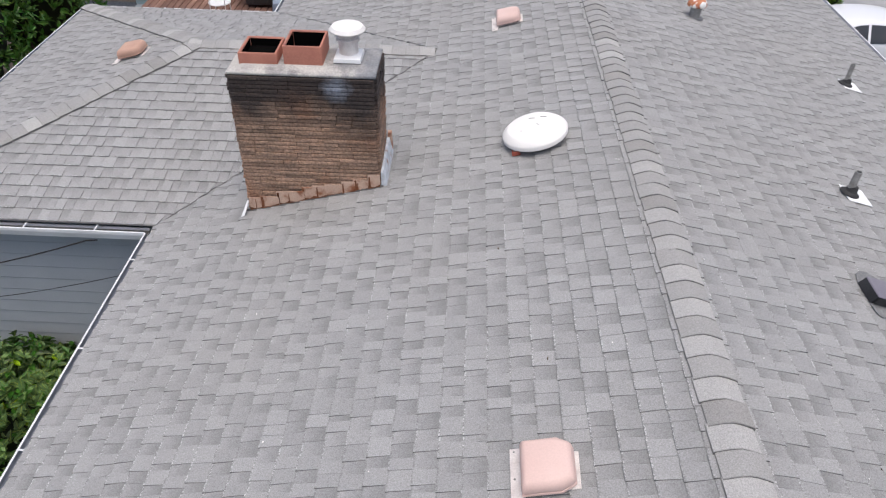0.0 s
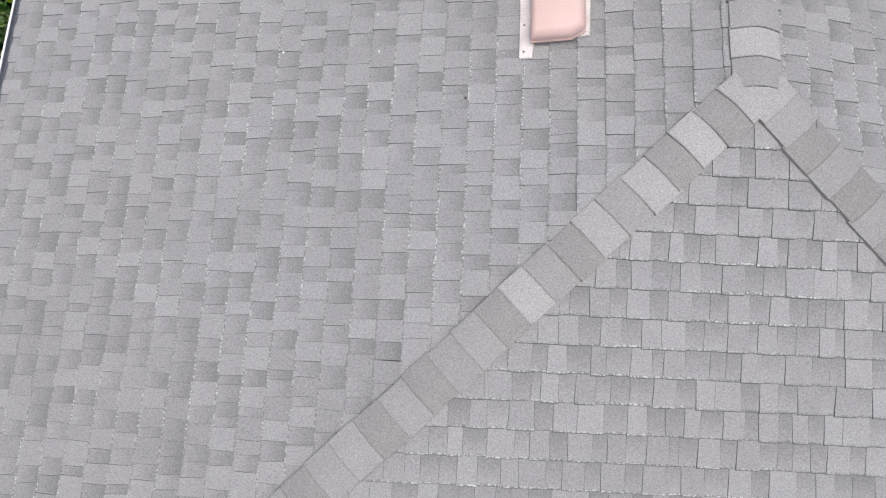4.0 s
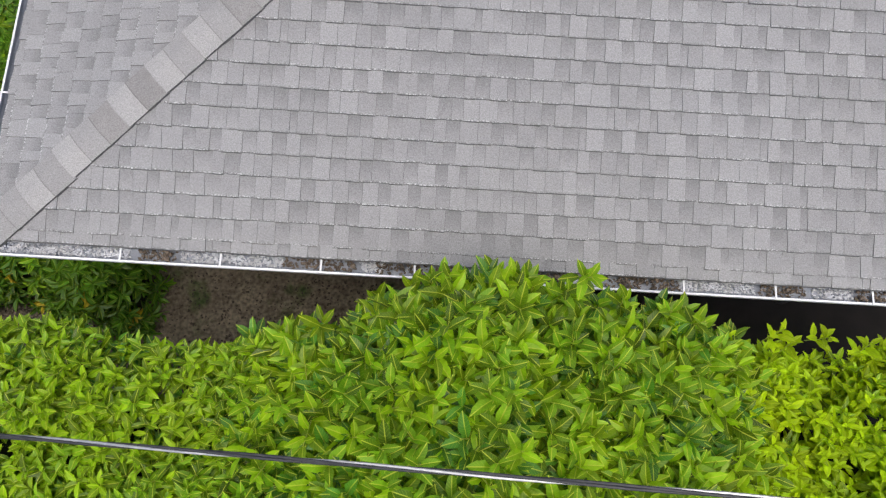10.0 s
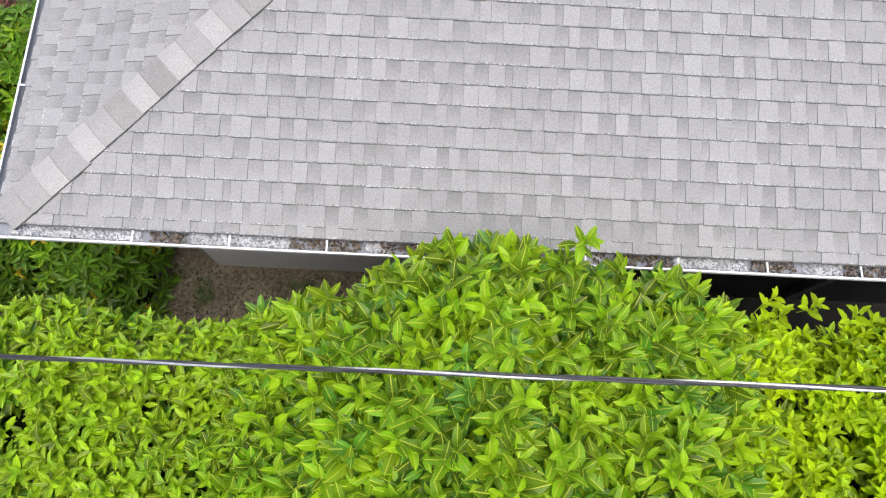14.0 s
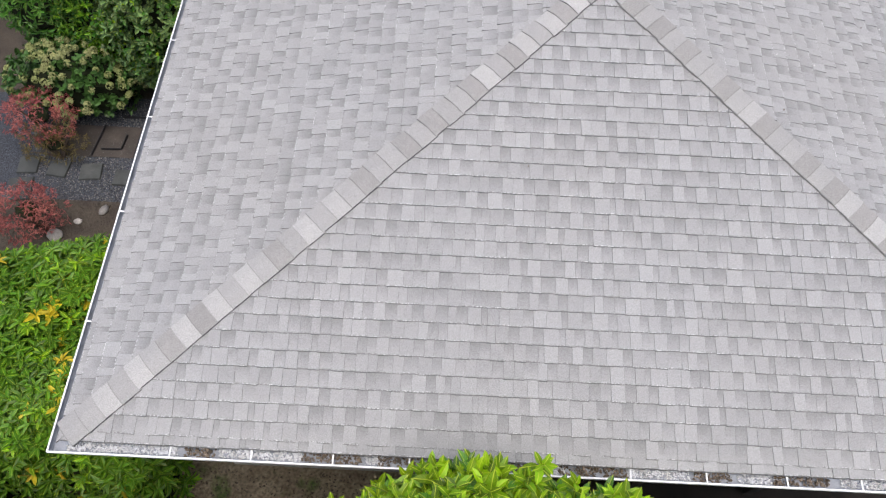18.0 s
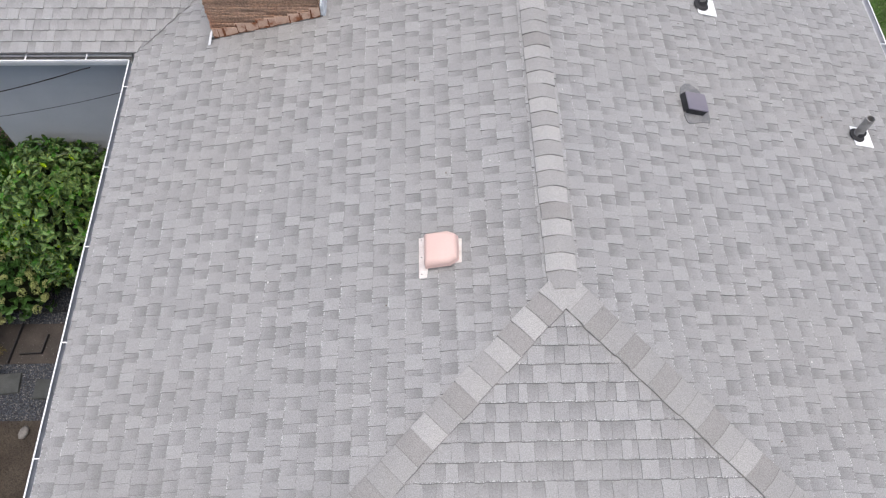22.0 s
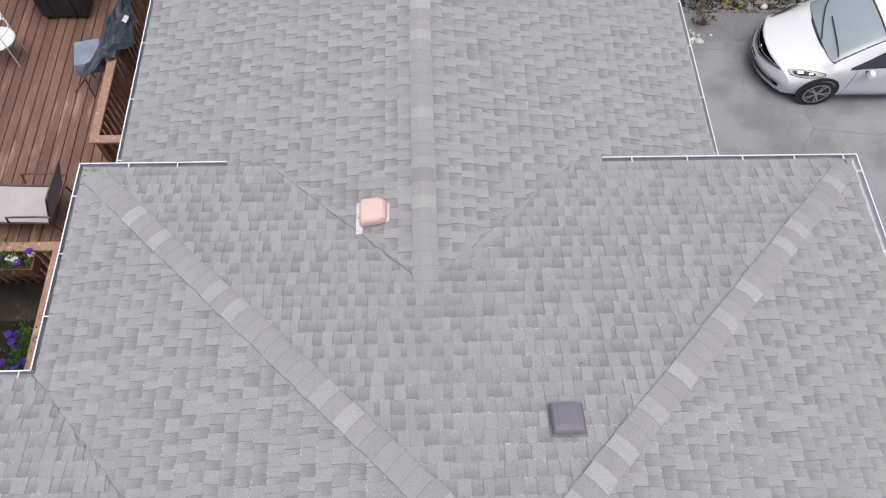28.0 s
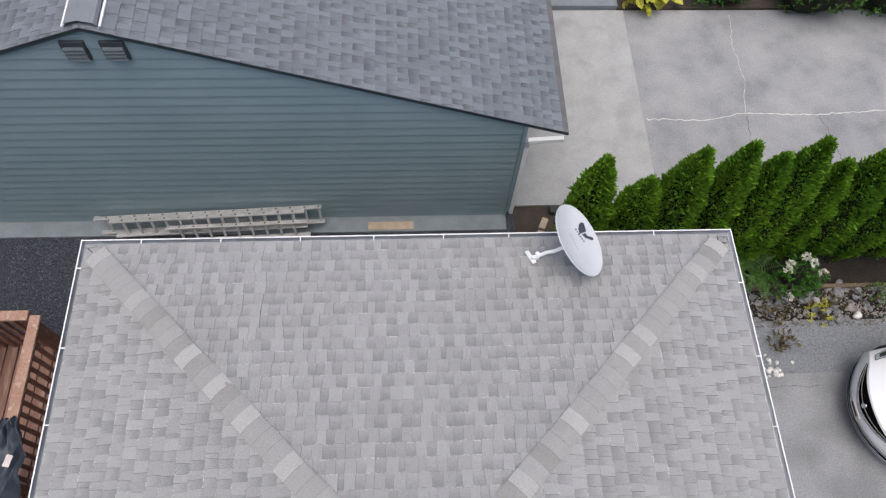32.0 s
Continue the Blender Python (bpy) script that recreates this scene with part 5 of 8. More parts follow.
LEAF_UV = np.array([[0, 0], [1, 0.18], [1, 0.18], [0, 0.5], [1, 0.48], [1, 0.48], [1, 0.8], [1, 0.8], [0, 1]])


def leaf_cloud(name, parent, mat, at, way, normal, length, width, label="", fold=0.34, droop=0.16):
    """One mesh of many pointed leaves, each folded along its middle rib. Arrays: at, way, normal (n x 3), length, width (n)."""
    n = len(at)
    way = way / np.linalg.norm(way, axis=1)[:, None]
    normal = normal - (normal * way).sum(1)[:, None] * way
    normal /= np.maximum(np.linalg.norm(normal, axis=1), 1e-6)[:, None]
    side = np.cross(way, normal)
    ln, wd = length[:, None], width[:, None]
    def spot(f, w, lift_by):
        return at + way * ln * f + side * wd * w + normal * (wd * fold * lift_by + ln * 0.08 * f * (1 - f)) - normal * ln * droop * f * f
    rows = np.stack([at, spot(0.18, 0.27, 0.7), spot(0.18, -0.27, 0.7), spot(0.5, 0.0, 0.0), spot(0.48, 0.5, 1.0), spot(0.48, -0.5, 1.0), spot(0.8, 0.36, 0.6), spot(0.8, -0.36, 0.6), spot(1.0, 0.0, 0.0)], axis=1)
    verts = rows.reshape(-1, 3)
    faces = (LEAF_FACES[None] + 9 * np.arange(n)[:, None, None]).reshape(-1, 3)
    me = bpy.data.meshes.new(name)
    me.vertices.add(len(verts))
    me.vertices.foreach_set("co", verts.astype(np.float32).ravel())
    me.loops.add(faces.size)
    me.loops.foreach_set("vertex_index", faces.astype(np.int32).ravel())
    me.polygons.add(len(faces))
    me.polygons.foreach_set("loop_start", np.arange(0, faces.size, 3, dtype=np.int32))
    me.materials.append(mat)
    me.polygons.foreach_set("use_smooth", [False] * len(faces))
    me.update(calc_edges=True)
    me.uv_layers.new(name="leaf").data.foreach_set("uv", np.tile(LEAF_UV[LEAF_FACES.ravel()].astype(np.float32).ravel(), n))
    me.validate()
    ob = new(name, me)
    if parent is not None:
        ob.matrix_basis = parent.matrix_world.inverted()
        ob.parent = parent
    return tagged(ob, label=label, kind="stuff")


def foliage(name, base, base2, rough=0.42, island=0.45, spec=0.3, through=0.25, rib=0.0):
    m = material(name, base, base2, scale=1.6, rough=rough, spec=spec, island=island, fine=40, fine_amount=0.12, bump=0.0)
    n = m.node_tree.nodes["Principled BSDF"]
    n.inputs["Transmission Weight"].default_value = 0.0
    glow = m.node_tree.nodes.new("ShaderNodeBsdfTranslucent")
    mix = m.node_tree.nodes.new("ShaderNodeMixShader")
    mix.inputs[0].default_value = through
    src = n.inputs["Base Color"].links[0].from_socket
    if rib:
        uv = m.node_tree.nodes.new("ShaderNodeUVMap")
        uv.uv_map = "leaf"
        split = m.node_tree.nodes.new("ShaderNodeSeparateXYZ")
        m.node_tree.links.new(uv.outputs[0], split.inputs[0])
        line = m.node_tree.nodes.new("ShaderNodeMapRange")
        line.inputs[1].default_value, line.inputs[2].default_value, line.inputs[3].default_value, line.inputs[4].default_value = 0.07, 0.17, rib, 0.0
        m.node_tree.links.new(split.outputs[0], line.inputs[0])
        pale = m.node_tree.nodes.new("ShaderNodeMix")
        pale.data_type = "RGBA"
        pale.inputs[7].default_value = (0.62, 0.68, 0.07, 1)
        slant = m.node_tree.nodes.new("ShaderNodeMath")
        slant.operation = "MULTIPLY_ADD"
        slant.inputs[1].default_value = -0.2
        m.node_tree.links.new(split.outputs[0], slant.inputs[0])
        m.node_tree.links.new(split.outputs[1], slant.inputs[2])
        comb = m.node_tree.nodes.new("ShaderNodeMath")
        comb.operation = "PINGPONG"
        comb.inputs[1].default_value = 0.055
        m.node_tree.links.new(slant.outputs[0], comb.inputs[0])
        veins = m.node_tree.nodes.new("ShaderNodeMapRange")
        veins.inputs[1].default_value, veins.inputs[2].default_value, veins.inputs[3].default_value, veins.inputs[4].default_value = 0.004, 0.02, rib * 0.2, 0.0
        m.node_tree.links.new(comb.outputs[0], veins.inputs[0])
        most = m.node_tree.nodes.new("ShaderNodeMath")
        most.operation = "MAXIMUM"
        m.node_tree.links.new(line.outputs[0], most.inputs[0])
        m.node_tree.links.new(veins.outputs[0], most.inputs[1])
        m.node_tree.links.new(most.outputs[0], pale.inputs[0])
        m.node_tree.links.new(src, pale.inputs[6])
        src = pale.outputs[2]
        m.node_tree.links.new(src, n.inputs["Base Color"])
    m.node_tree.links.new(src, glow.inputs[0])
    m.node_tree.links.new(n.outputs[0], mix.inputs[1])
    m.node_tree.links.new(glow.outputs[0], mix.inputs[2])
    m.node_tree.links.new(mix.outputs[0], m.node_tree.nodes["Material Output"].inputs[0])
    return m


laurel_bright = foliage("bright_laurel_leaf", (0.18, 0.345, 0.004), (0.255, 0.42, 0.005), through=0.38, rib=0.6, island=0.55, spec=0.34)
laurel_mid = foliage("mid_green_laurel_leaf", (0.115, 0.265, 0.005), (0.185, 0.345, 0.006), through=0.34, rib=0.75, island=0.65, spec=0.38)
laurel_leaf = foliage("glossy_laurel_leaf", (0.05, 0.145, 0.008), (0.085, 0.205, 0.010), through=0.3, rib=0.35)
laurel_yellow = foliage("yellow_green_laurel_leaf", (0.40, 0.54, 0.004), (0.33, 0.50, 0.004), through=0.42, rib=0.2, spec=0.22)
laurel_deep = foliage("deep_green_laurel_leaf", (0.05, 0.175, 0.010), (0.075, 0.225, 0.012), through=0.3, rib=0.6, spec=0.5)
laurel_dark = foliage("dark_laurel_leaf", (0.04, 0.11, 0.018), (0.06, 0.145, 0.022), rib=0.2, through=0.2)
rhodo_leaf = foliage("grey_green_shrub_leaf", (0.06, 0.125, 0.040), (0.105, 0.18, 0.062), rib=0.3, through=0.2, island=0.6)
fresh_leaf = foliage("fresh_green_shrub_leaf", (0.035, 0.125, 0.014), (0.055, 0.16, 0.018), through=0.2)
yellow_leaf = foliage("yellowed_leaf", (0.45, 0.36, 0.015), (0.5, 0.42, 0.03), island=0.2)
hydrangea_leaf = foliage("hydrangea_leaf", (0.045, 0.11, 0.025), (0.06, 0.13, 0.03))
floret_mat = foliage("cream_green_floret", (0.25, 0.29, 0.10), (0.33, 0.34, 0.16), rough=0.8, island=0.25)
floret_white = foliage("white_petal", (0.68, 0.68, 0.60), (0.6, 0.6, 0.5), rough=0.8, island=0.15)
maple_red = foliage("red_maple_leaf", (0.30, 0.075, 0.08), (0.40, 0.15, 0.125))
maple_olive = foliage("olive_brown_leaf", (0.10, 0.085, 0.03), (0.15, 0.11, 0.04))
conifer_leaf = foliage("bright_green_conifer_spray", (0.10, 0.225, 0.016), (0.15, 0.295, 0.02), rough=0.7, island=0.42)
# Near-black colour standing in for the shade between leaves.
core_mat = material("near_black_inner_shade", (0.008, 0.014, 0.004), (0.014, 0.018, 0.006), scale=15, rough=0.95)
bark = material("brown_grey_bark", (0.13, 0.10, 0.075), (0.08, 0.06, 0.045), scale=20, rough=0.95, fine=60, fine_amount=0.3, bump=0.8)


def unit(n, rng, up=0.0):
    v = rng.normal(size=(n, 3))
    v /= np.linalg.norm(v, axis=1)[:, None]
    v[:, 2] += up
    return v / np.linalg.norm(v, axis=1)[:, None]


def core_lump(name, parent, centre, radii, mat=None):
    """A rough near-black lump that closes the view through a crown; its colour stands in for inner shade."""
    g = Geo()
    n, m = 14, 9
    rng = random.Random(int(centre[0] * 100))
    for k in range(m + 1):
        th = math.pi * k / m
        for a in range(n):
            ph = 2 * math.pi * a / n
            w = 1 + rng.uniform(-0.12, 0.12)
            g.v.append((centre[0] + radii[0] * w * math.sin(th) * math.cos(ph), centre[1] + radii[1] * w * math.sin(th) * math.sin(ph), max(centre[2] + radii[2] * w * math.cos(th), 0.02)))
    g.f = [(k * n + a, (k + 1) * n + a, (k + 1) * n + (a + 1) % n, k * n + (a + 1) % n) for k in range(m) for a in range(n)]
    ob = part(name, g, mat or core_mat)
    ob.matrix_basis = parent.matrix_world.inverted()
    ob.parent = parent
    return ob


def limbs(parent, base, tops, r=0.03):
    for t in tops:
        a, b = Vector(base), Vector(t)
        mid = a.lerp(b, 0.5) + Vector((0, 0, 0.08 * (b - a).length))
        pts = [a, a.lerp(mid, 0.5), mid, mid.lerp(b, 0.6), b]
        n = 7
        ring = []
        for k, p in enumerate(pts):
            rr = r * (1 - 0.75 * k / 4)
            ring += [(p.x + rr * math.cos(2 * math.pi * q / n), p.y + rr * math.sin(2 * math.pi * q / n), p.z) for q in range(n)]
        ob = part("limb", Geo().add(ring, [(k * n + q, k * n + (q + 1) % n, (k + 1) * n + (q + 1) % n, (k + 1) * n + q) for k in range(4) for q in range(n)]), bark)
        ob.matrix_basis = parent.matrix_world.inverted()
        ob.parent = parent


def shrub(name, label, category, centre, radii, count, leaf, mat, seed, base_z=0.0, up=0.5, clump=0, extra=(), shell=0.35, wide=0.38, core=0.8, group=""):
    """A bush: several limbs, a near-black core for the shade inside and a shell of separate leaves in whorls at the
    shoot tips.
    """
    rng = np.random.default_rng(seed)
    t = thing(name, label, category, pose(centre[0], centre[1], base_z), group=group)
    c, r = np.array(centre), np.array(radii)
    limbs(t, (centre[0], centre[1], base_z), [tuple(c + r * 0.75 * d) for d in unit(6, rng, 0.6)], r=0.02 + 0.012 * float(r.max()))
    core_lump("shade_core", t, centre, tuple(r * core))
    per = clump or 6
    tips = max(count // per, 1)
    d = unit(tips, rng, 0.25)
    lumps = unit(9, rng, 0.2)
    bulge = 1 + 0.16 * np.clip((d @ lumps.T).max(1) * 4 - 3, -0.6, 1)
    tip = c + r * d * (bulge * (1 - shell * rng.random(tips) ** 2))[:, None]
    keep = tip[:, 2] > base_z + 0.05
    tip, d = tip[keep], d[keep]
    out = d / r
    out /= np.linalg.norm(out, axis=1)[:, None]
    out[:, 2] += up
    out /= np.linalg.norm(out, axis=1)[:, None]
    at = np.repeat(tip, per, 0) + rng.normal(size=(len(tip) * per, 3)) * leaf * 0.12
    axis = np.repeat(out, per, 0)
    way = axis * rng.uniform(0.25, 0.9, (len(at), 1)) + unit(len(at), rng) * 0.9
    ln = leaf * rng.uniform(0.65, 1.25, len(at))
    cut = rng.random(len(at))
    edge = 0.0
    for other, share in extra:
        pick = (cut >= edge) & (cut < edge + share)
        edge += share
        leaf_cloud("foliage", t, other, at[pick], way[pick], axis[pick], ln[pick], ln[pick] * wide)
    pick = cut >= edge
    leaf_cloud("foliage", t, mat, at[pick], way[pick], axis[pick], ln[pick], ln[pick] * wide)
    return t


# ---- laurel hedge on the near side ----
def hedge_top(x, y):
    """Height of the clipped hedge, with the tall unclipped shoots in its middle."""
    bump = np.exp(-(((x + 0.85) / 1.15) ** 2) ** 1.5 - (((y + 1.05) / 1.45) ** 2) ** 2)
    left = 4.05 + 0.05 * np.sin(3.1 * x + 1.3 * y) + 0.04 * np.sin(7 * y - 2 * x)
    right = 3.95 + 0.06 * np.sin(4.0 * x - 2.0 * y)
    return np.where(x < -0.9, left, right) + 0.68 * bump


hedge = thing("laurel_hedge", "tall glossy bright green laurel hedge beside the eaves", "hedge", pose(-0.5, -2.0, 0))
hrng = np.random.default_rng(9)


shoot_stems = Geo()


def leafy_shoots(tip, axis, tall, leaf, mats, per, wide=0.40):
    """Shoots with leaves set spirally round a stem, the lowest leaves flat and the topmost upright; tall ones stand clear of the rest."""
    axis = axis / np.linalg.norm(axis, axis=1)[:, None]
    at, ax = np.repeat(tip, per, 0), np.repeat(axis, per, 0)
    step = np.tile(np.arange(per), len(tip))
    at = at - ax * (step * leaf * np.repeat(np.where(tall, 0.30, 0.13), per))[:, None]
    turn = step * 2.4 + np.repeat(hrng.uniform(0, 6.28, len(tip)), per)
    flat = np.stack([np.cos(turn), np.sin(turn), np.zeros(len(turn))], 1)
    rise = np.repeat(np.where(tall, 0.55, 0.12), per) + np.clip(1.1 - step / per * 1.2, 0.0, 1) * 0.9
    way = flat + ax * rise[:, None] + hrng.normal(0, 0.12, at.shape)
    ln = leaf * hrng.uniform(0.8, 1.2, len(at)) * (0.7 + 0.3 * np.minimum(step, 3) / 3)
    cut = hrng.random(len(tip)).repeat(per)
    edge0 = 0.0
    for mat, share in mats:
        pick = (cut >= edge0) & (cut < edge0 + share)
        edge0 += share
        leaf_cloud("foliage", hedge, mat, at[pick], way[pick], ax[pick] + 0.15 * hrng.normal(size=(pick.sum(), 3)), ln[pick], ln[pick] * wide, fold=0.22, droop=0.22)
    for k in np.flatnonzero(tall):
        a, b = tip[k] - axis[k] * leaf * (0.30 * per + 0.6), tip[k] + axis[k] * leaf * 0.1
        shoot_stems.tube([tuple(a), tuple((a + b) / 2 + hrng.normal(0, 0.004, 3)), tuple(b)], 0.0026, 4)


def hedge_leaves(x0, x1, y0, y1, tips, leaf, mats, per=7, sink=0.0, tall=0.16):
    x, y = hrng.uniform(x0, x1, tips), hrng.uniform(y0, y1, tips)
    edge = -0.42 + 0.34 * np.exp(-((x + 0.7) / 1.05) ** 4) + 0.05 * np.sin(5 * x) + np.where(x > 0.6, 0.16, 0)
    near = np.exp(-((y - edge) / 0.25) ** 2)
    shoot = (hrng.random(tips) < tall) & (near < 0.5)
    z = hedge_top(x, y) - sink - 0.2 * hrng.random(tips) ** 2 + hrng.normal(0, 0.02, tips) + np.where(shoot, leaf * hrng.uniform(0.3, 1.3, tips), 0) - 0.22 * near
    axis = np.stack([hrng.normal(0, 0.28, tips), hrng.normal(0.0, 0.28, tips) + 0.5 * near, np.ones(tips)], 1)
    keep = y < edge
    leafy_shoots(np.stack([x, y, z], 1)[keep], axis[keep], shoot[keep], leaf, mats, per)


hedge_leaves(-6.0, -2.1, -3.6, 0.0, 4300, 0.092, ((laurel_bright, 0.6), (laurel_mid, 0.4)))
hedge_leaves(-6.0, -2.1, -3.6, 0.0, 1800, 0.095, ((laurel_mid, 0.5), (laurel_deep, 0.5)), sink=0.12, tall=0.0)
hedge_leaves(-2.3, 0.45, -3.6, 0.1, 1900, 0.132, ((laurel_mid, 0.55), (laurel_bright, 0.4), (laurel_deep, 0.05)), per=8, tall=0.3)
hedge_leaves(-2.3, 0.45, -3.6, 0.1, 1900, 0.132, ((laurel_mid, 0.2), (laurel_deep, 0.8)), sink=0.10, tall=0.0)
hedge_leaves(0.3, 4.2, -3.6, 0.0, 5200, 0.088, ((laurel_yellow, 0.8), (laurel_bright, 0.2)))
hedge_leaves(0.3, 4.2, -3.6, 0.0, 2200, 0.088, ((laurel_yellow, 0.4), (laurel_bright, 0.6)), sink=0.12, tall=0.0)
# tall unclipped shoots that reach over the gutter
tip = np.array(((-0.59, -0.12, 4.70), (-0.65, -0.14, 4.46), (-0.97, -0.12, 4.50), (-1.24, -0.12, 4.56), (-1.33, -0.13, 4.42), (-1.42, -0.14, 4.33), (-1.12, -0.13, 4.40), (-1.60, -0.16, 4.02), (-0.82, -0.13, 4.42), (-0.35, -0.15, 4.40), (0.04, -0.25, 4.40), (-0.1, -0.2, 4.34)))
leafy_shoots(tip, np.stack([hrng.normal(0, 0.16, len(tip)), hrng.normal(0.05, 0.1, len(tip)), np.ones(len(tip))], 1), np.ones(len(tip), bool), 0.118, ((laurel_bright, 0.5), (laurel_mid, 0.5)), 9)
tip = np.array(((0.50, -0.25, 4.28), (0.80, -0.26, 4.17), (0.60, -0.3, 4.15), (1.05, -0.27, 4.12)))
leafy_shoots(tip, np.stack([hrng.normal(0, 0.16, len(tip)), hrng.normal(0.05, 0.1, len(tip)), np.ones(len(tip))], 1), np.ones(len(tip), bool), 0.095, ((laurel_yellow, 1.0),), 8)
shoot_mat = material("yellow_green_young_stem", (0.42, 0.48, 0.06), (0.34, 0.40, 0.05), scale=8, rough=0.5)
ob = tagged(part("shoot", shoot_stems, shoot_mat), kind="stuff")
ob.matrix_basis = hedge.matrix_world.inverted()
ob.parent = hedge
# Near-black sheet below the hedge leaves paints the shade in their gaps.
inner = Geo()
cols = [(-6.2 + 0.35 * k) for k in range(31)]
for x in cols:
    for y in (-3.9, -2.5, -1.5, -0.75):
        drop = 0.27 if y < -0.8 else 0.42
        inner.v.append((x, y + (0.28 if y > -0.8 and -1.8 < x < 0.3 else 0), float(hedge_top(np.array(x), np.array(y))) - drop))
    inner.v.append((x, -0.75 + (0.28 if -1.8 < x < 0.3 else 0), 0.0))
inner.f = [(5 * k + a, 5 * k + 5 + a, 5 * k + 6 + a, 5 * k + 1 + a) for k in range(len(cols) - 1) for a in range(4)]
ob = part("shade_core", inner, core_mat)
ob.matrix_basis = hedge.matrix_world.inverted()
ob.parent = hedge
stems = Geo()
for k in range(16):
    x = -5.6 + 0.6 * k
    stems.tube([(x, -1.4, 0), (x + 0.05, -1.35, 1.6), (x + hrng.uniform(-0.2, 0.2), -1.1, 3.6)], 0.035, 7)
ob = part("stems", stems, bark)
ob.matrix_basis = hedge.matrix_world.inverted()
ob.parent = hedge

lrng = np.random.default_rng(19)
laurel = thing("laurel_shrub", "broad dense laurel shrub with some yellowed leaves beside the gutter", "shrub", pose(-5.6, 0.8, 1.5))


def laurel_height(x, y):
    edge = np.clip((2.45 + 0.12 * np.sin(2.3 * x) - y) / 0.35, 0, 1)
    foot = np.clip((y + 0.22 + 0.1 * np.sin(3.1 * x)) / 0.3, 0, 1)
    side = np.clip((-3.45 - x) / 0.25, 0, 1)
    return 1.75 + (0.95 + 0.10 * np.sin(2.6 * x + 1.1) * np.sin(3.3 * y) + 0.05 * np.sin(6 * x - 4 * y) - 0.3 * np.clip(x + 4.1, 0, 1)) * np.sqrt(edge * foot * side)


tips = 5200
x, y = lrng.uniform(-7.6, -3.45, tips), lrng.uniform(-0.3, 2.55, tips)
z = laurel_height(x, y) - 0.34 * lrng.random(tips) ** 1.5
slope = np.stack([laurel_height(x - 0.08, y) - laurel_height(x + 0.08, y), laurel_height(x, y - 0.08) - laurel_height(x, y + 0.08), np.full(tips, 0.16)], 1)
slope /= np.linalg.norm(slope, axis=1)[:, None]
axis = slope + np.array((0, 0, 0.35)) + lrng.normal(0, 0.28, (tips, 3))
axis /= np.linalg.norm(axis, axis=1)[:, None]
per = 7
step = np.tile(np.arange(per), tips)
ax = np.repeat(axis, per, 0)
turn = step * 0.9 + np.repeat(lrng.uniform(0, 6.28, tips), per)
flat = np.stack([np.cos(turn), np.sin(turn), np.zeros(len(turn))], 1)
way = flat + ax * lrng.uniform(0.1, 0.55, (len(turn), 1)) + lrng.normal(0, 0.12, flat.shape)
at = np.repeat(np.stack([x, y, z], 1), per, 0) + lrng.normal(0, 0.008, flat.shape)
ln = 0.105 * lrng.uniform(0.7, 1.2, len(at))
near_gutter = np.repeat(np.exp(-((x + 4.45) / 0.55) ** 2) * np.clip((y - 0.2) / 0.6, 0, 1), per)
cut = np.repeat(lrng.random(tips), per)
yellow = cut < 0.012 + 0.15 * near_gutter
bright = ~yellow & (cut < 0.10 + 0.24 * near_gutter)
for mat, pick in ((yellow_leaf, yellow), (laurel_mid, bright), (laurel_leaf, ~yellow & ~bright)):
    leaf_cloud("foliage", laurel, mat, at[pick], way[pick], ax[pick], ln[pick], ln[pick] * 0.36)
# Near-black sheet under the laurel's leaves, in place of shade.
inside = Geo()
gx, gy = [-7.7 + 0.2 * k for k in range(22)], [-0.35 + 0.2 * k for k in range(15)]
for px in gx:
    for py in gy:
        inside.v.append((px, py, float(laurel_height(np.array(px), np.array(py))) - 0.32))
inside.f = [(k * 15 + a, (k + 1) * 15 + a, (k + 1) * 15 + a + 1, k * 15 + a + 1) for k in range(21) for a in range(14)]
ob = part("shade_core", inside, core_mat)
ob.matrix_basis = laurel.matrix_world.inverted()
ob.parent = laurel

shrub("rhododendron", "grey-green rhododendron bush with fresh yellowish tips", "shrub", (-5.35, 6.75, 1.2), (1.0, 0.85, 1.3), 12000, 0.088, rhodo_leaf, 34, extra=((fresh_leaf, 0.16), (laurel_bright, 0.02)), wide=0.54, shell=0.5, core=0.66)
shrub("rhododendron", "low grey-green rhododendron beside the hydrangea", "shrub", (-6.35, 6.85, 0.9), (0.75, 0.6, 0.95), 5600, 0.085, laurel_leaf, 38, extra=((fresh_leaf, 0.15),), wide=0.42, shell=0.5, core=0.66)
shrub("evergreen_shrub", "dark evergreen shrub with long narrow leaves", "shrub", (-7.3, 7.3, 1.2), (1.0, 0.7, 1.3), 7500, 0.115, fresh_leaf, 35, extra=((laurel_dark, 0.5),), wide=0.26)
shrub("evergreen_shrub", "green shrub against the wing wall", "shrub", (-4.6, 6.2, 0.8), (0.45, 0.5, 0.8), 900, 0.09, rhodo_leaf, 36, extra=((fresh_leaf, 0.4),))

hydrangea = shrub("hydrangea", "hydrangea bush with cream-green flower heads", "shrub", (-6.9, 6.15, 0.55), (0.95, 0.55, 0.6), 2000, 0.10, hydrangea_leaf, 37, wide=0.6)
frng = np.random.default_rng(12)
for k in range(125):
    d = unit(1, frng, 0.75)[0]
    c = np.array((-6.9, 6.1, 0.55)) + np.array((1.0, 0.62, 0.66)) * d
    n = 44
    q = unit(n, frng, 0.5)
    size = frng.uniform(0.035, 0.055)
    head = leaf_cloud("flower_head", hydrangea, floret_mat, c + q * size, np.cross(q, unit(n, frng)), q, np.full(n, 0.03), np.full(n, 0.028))


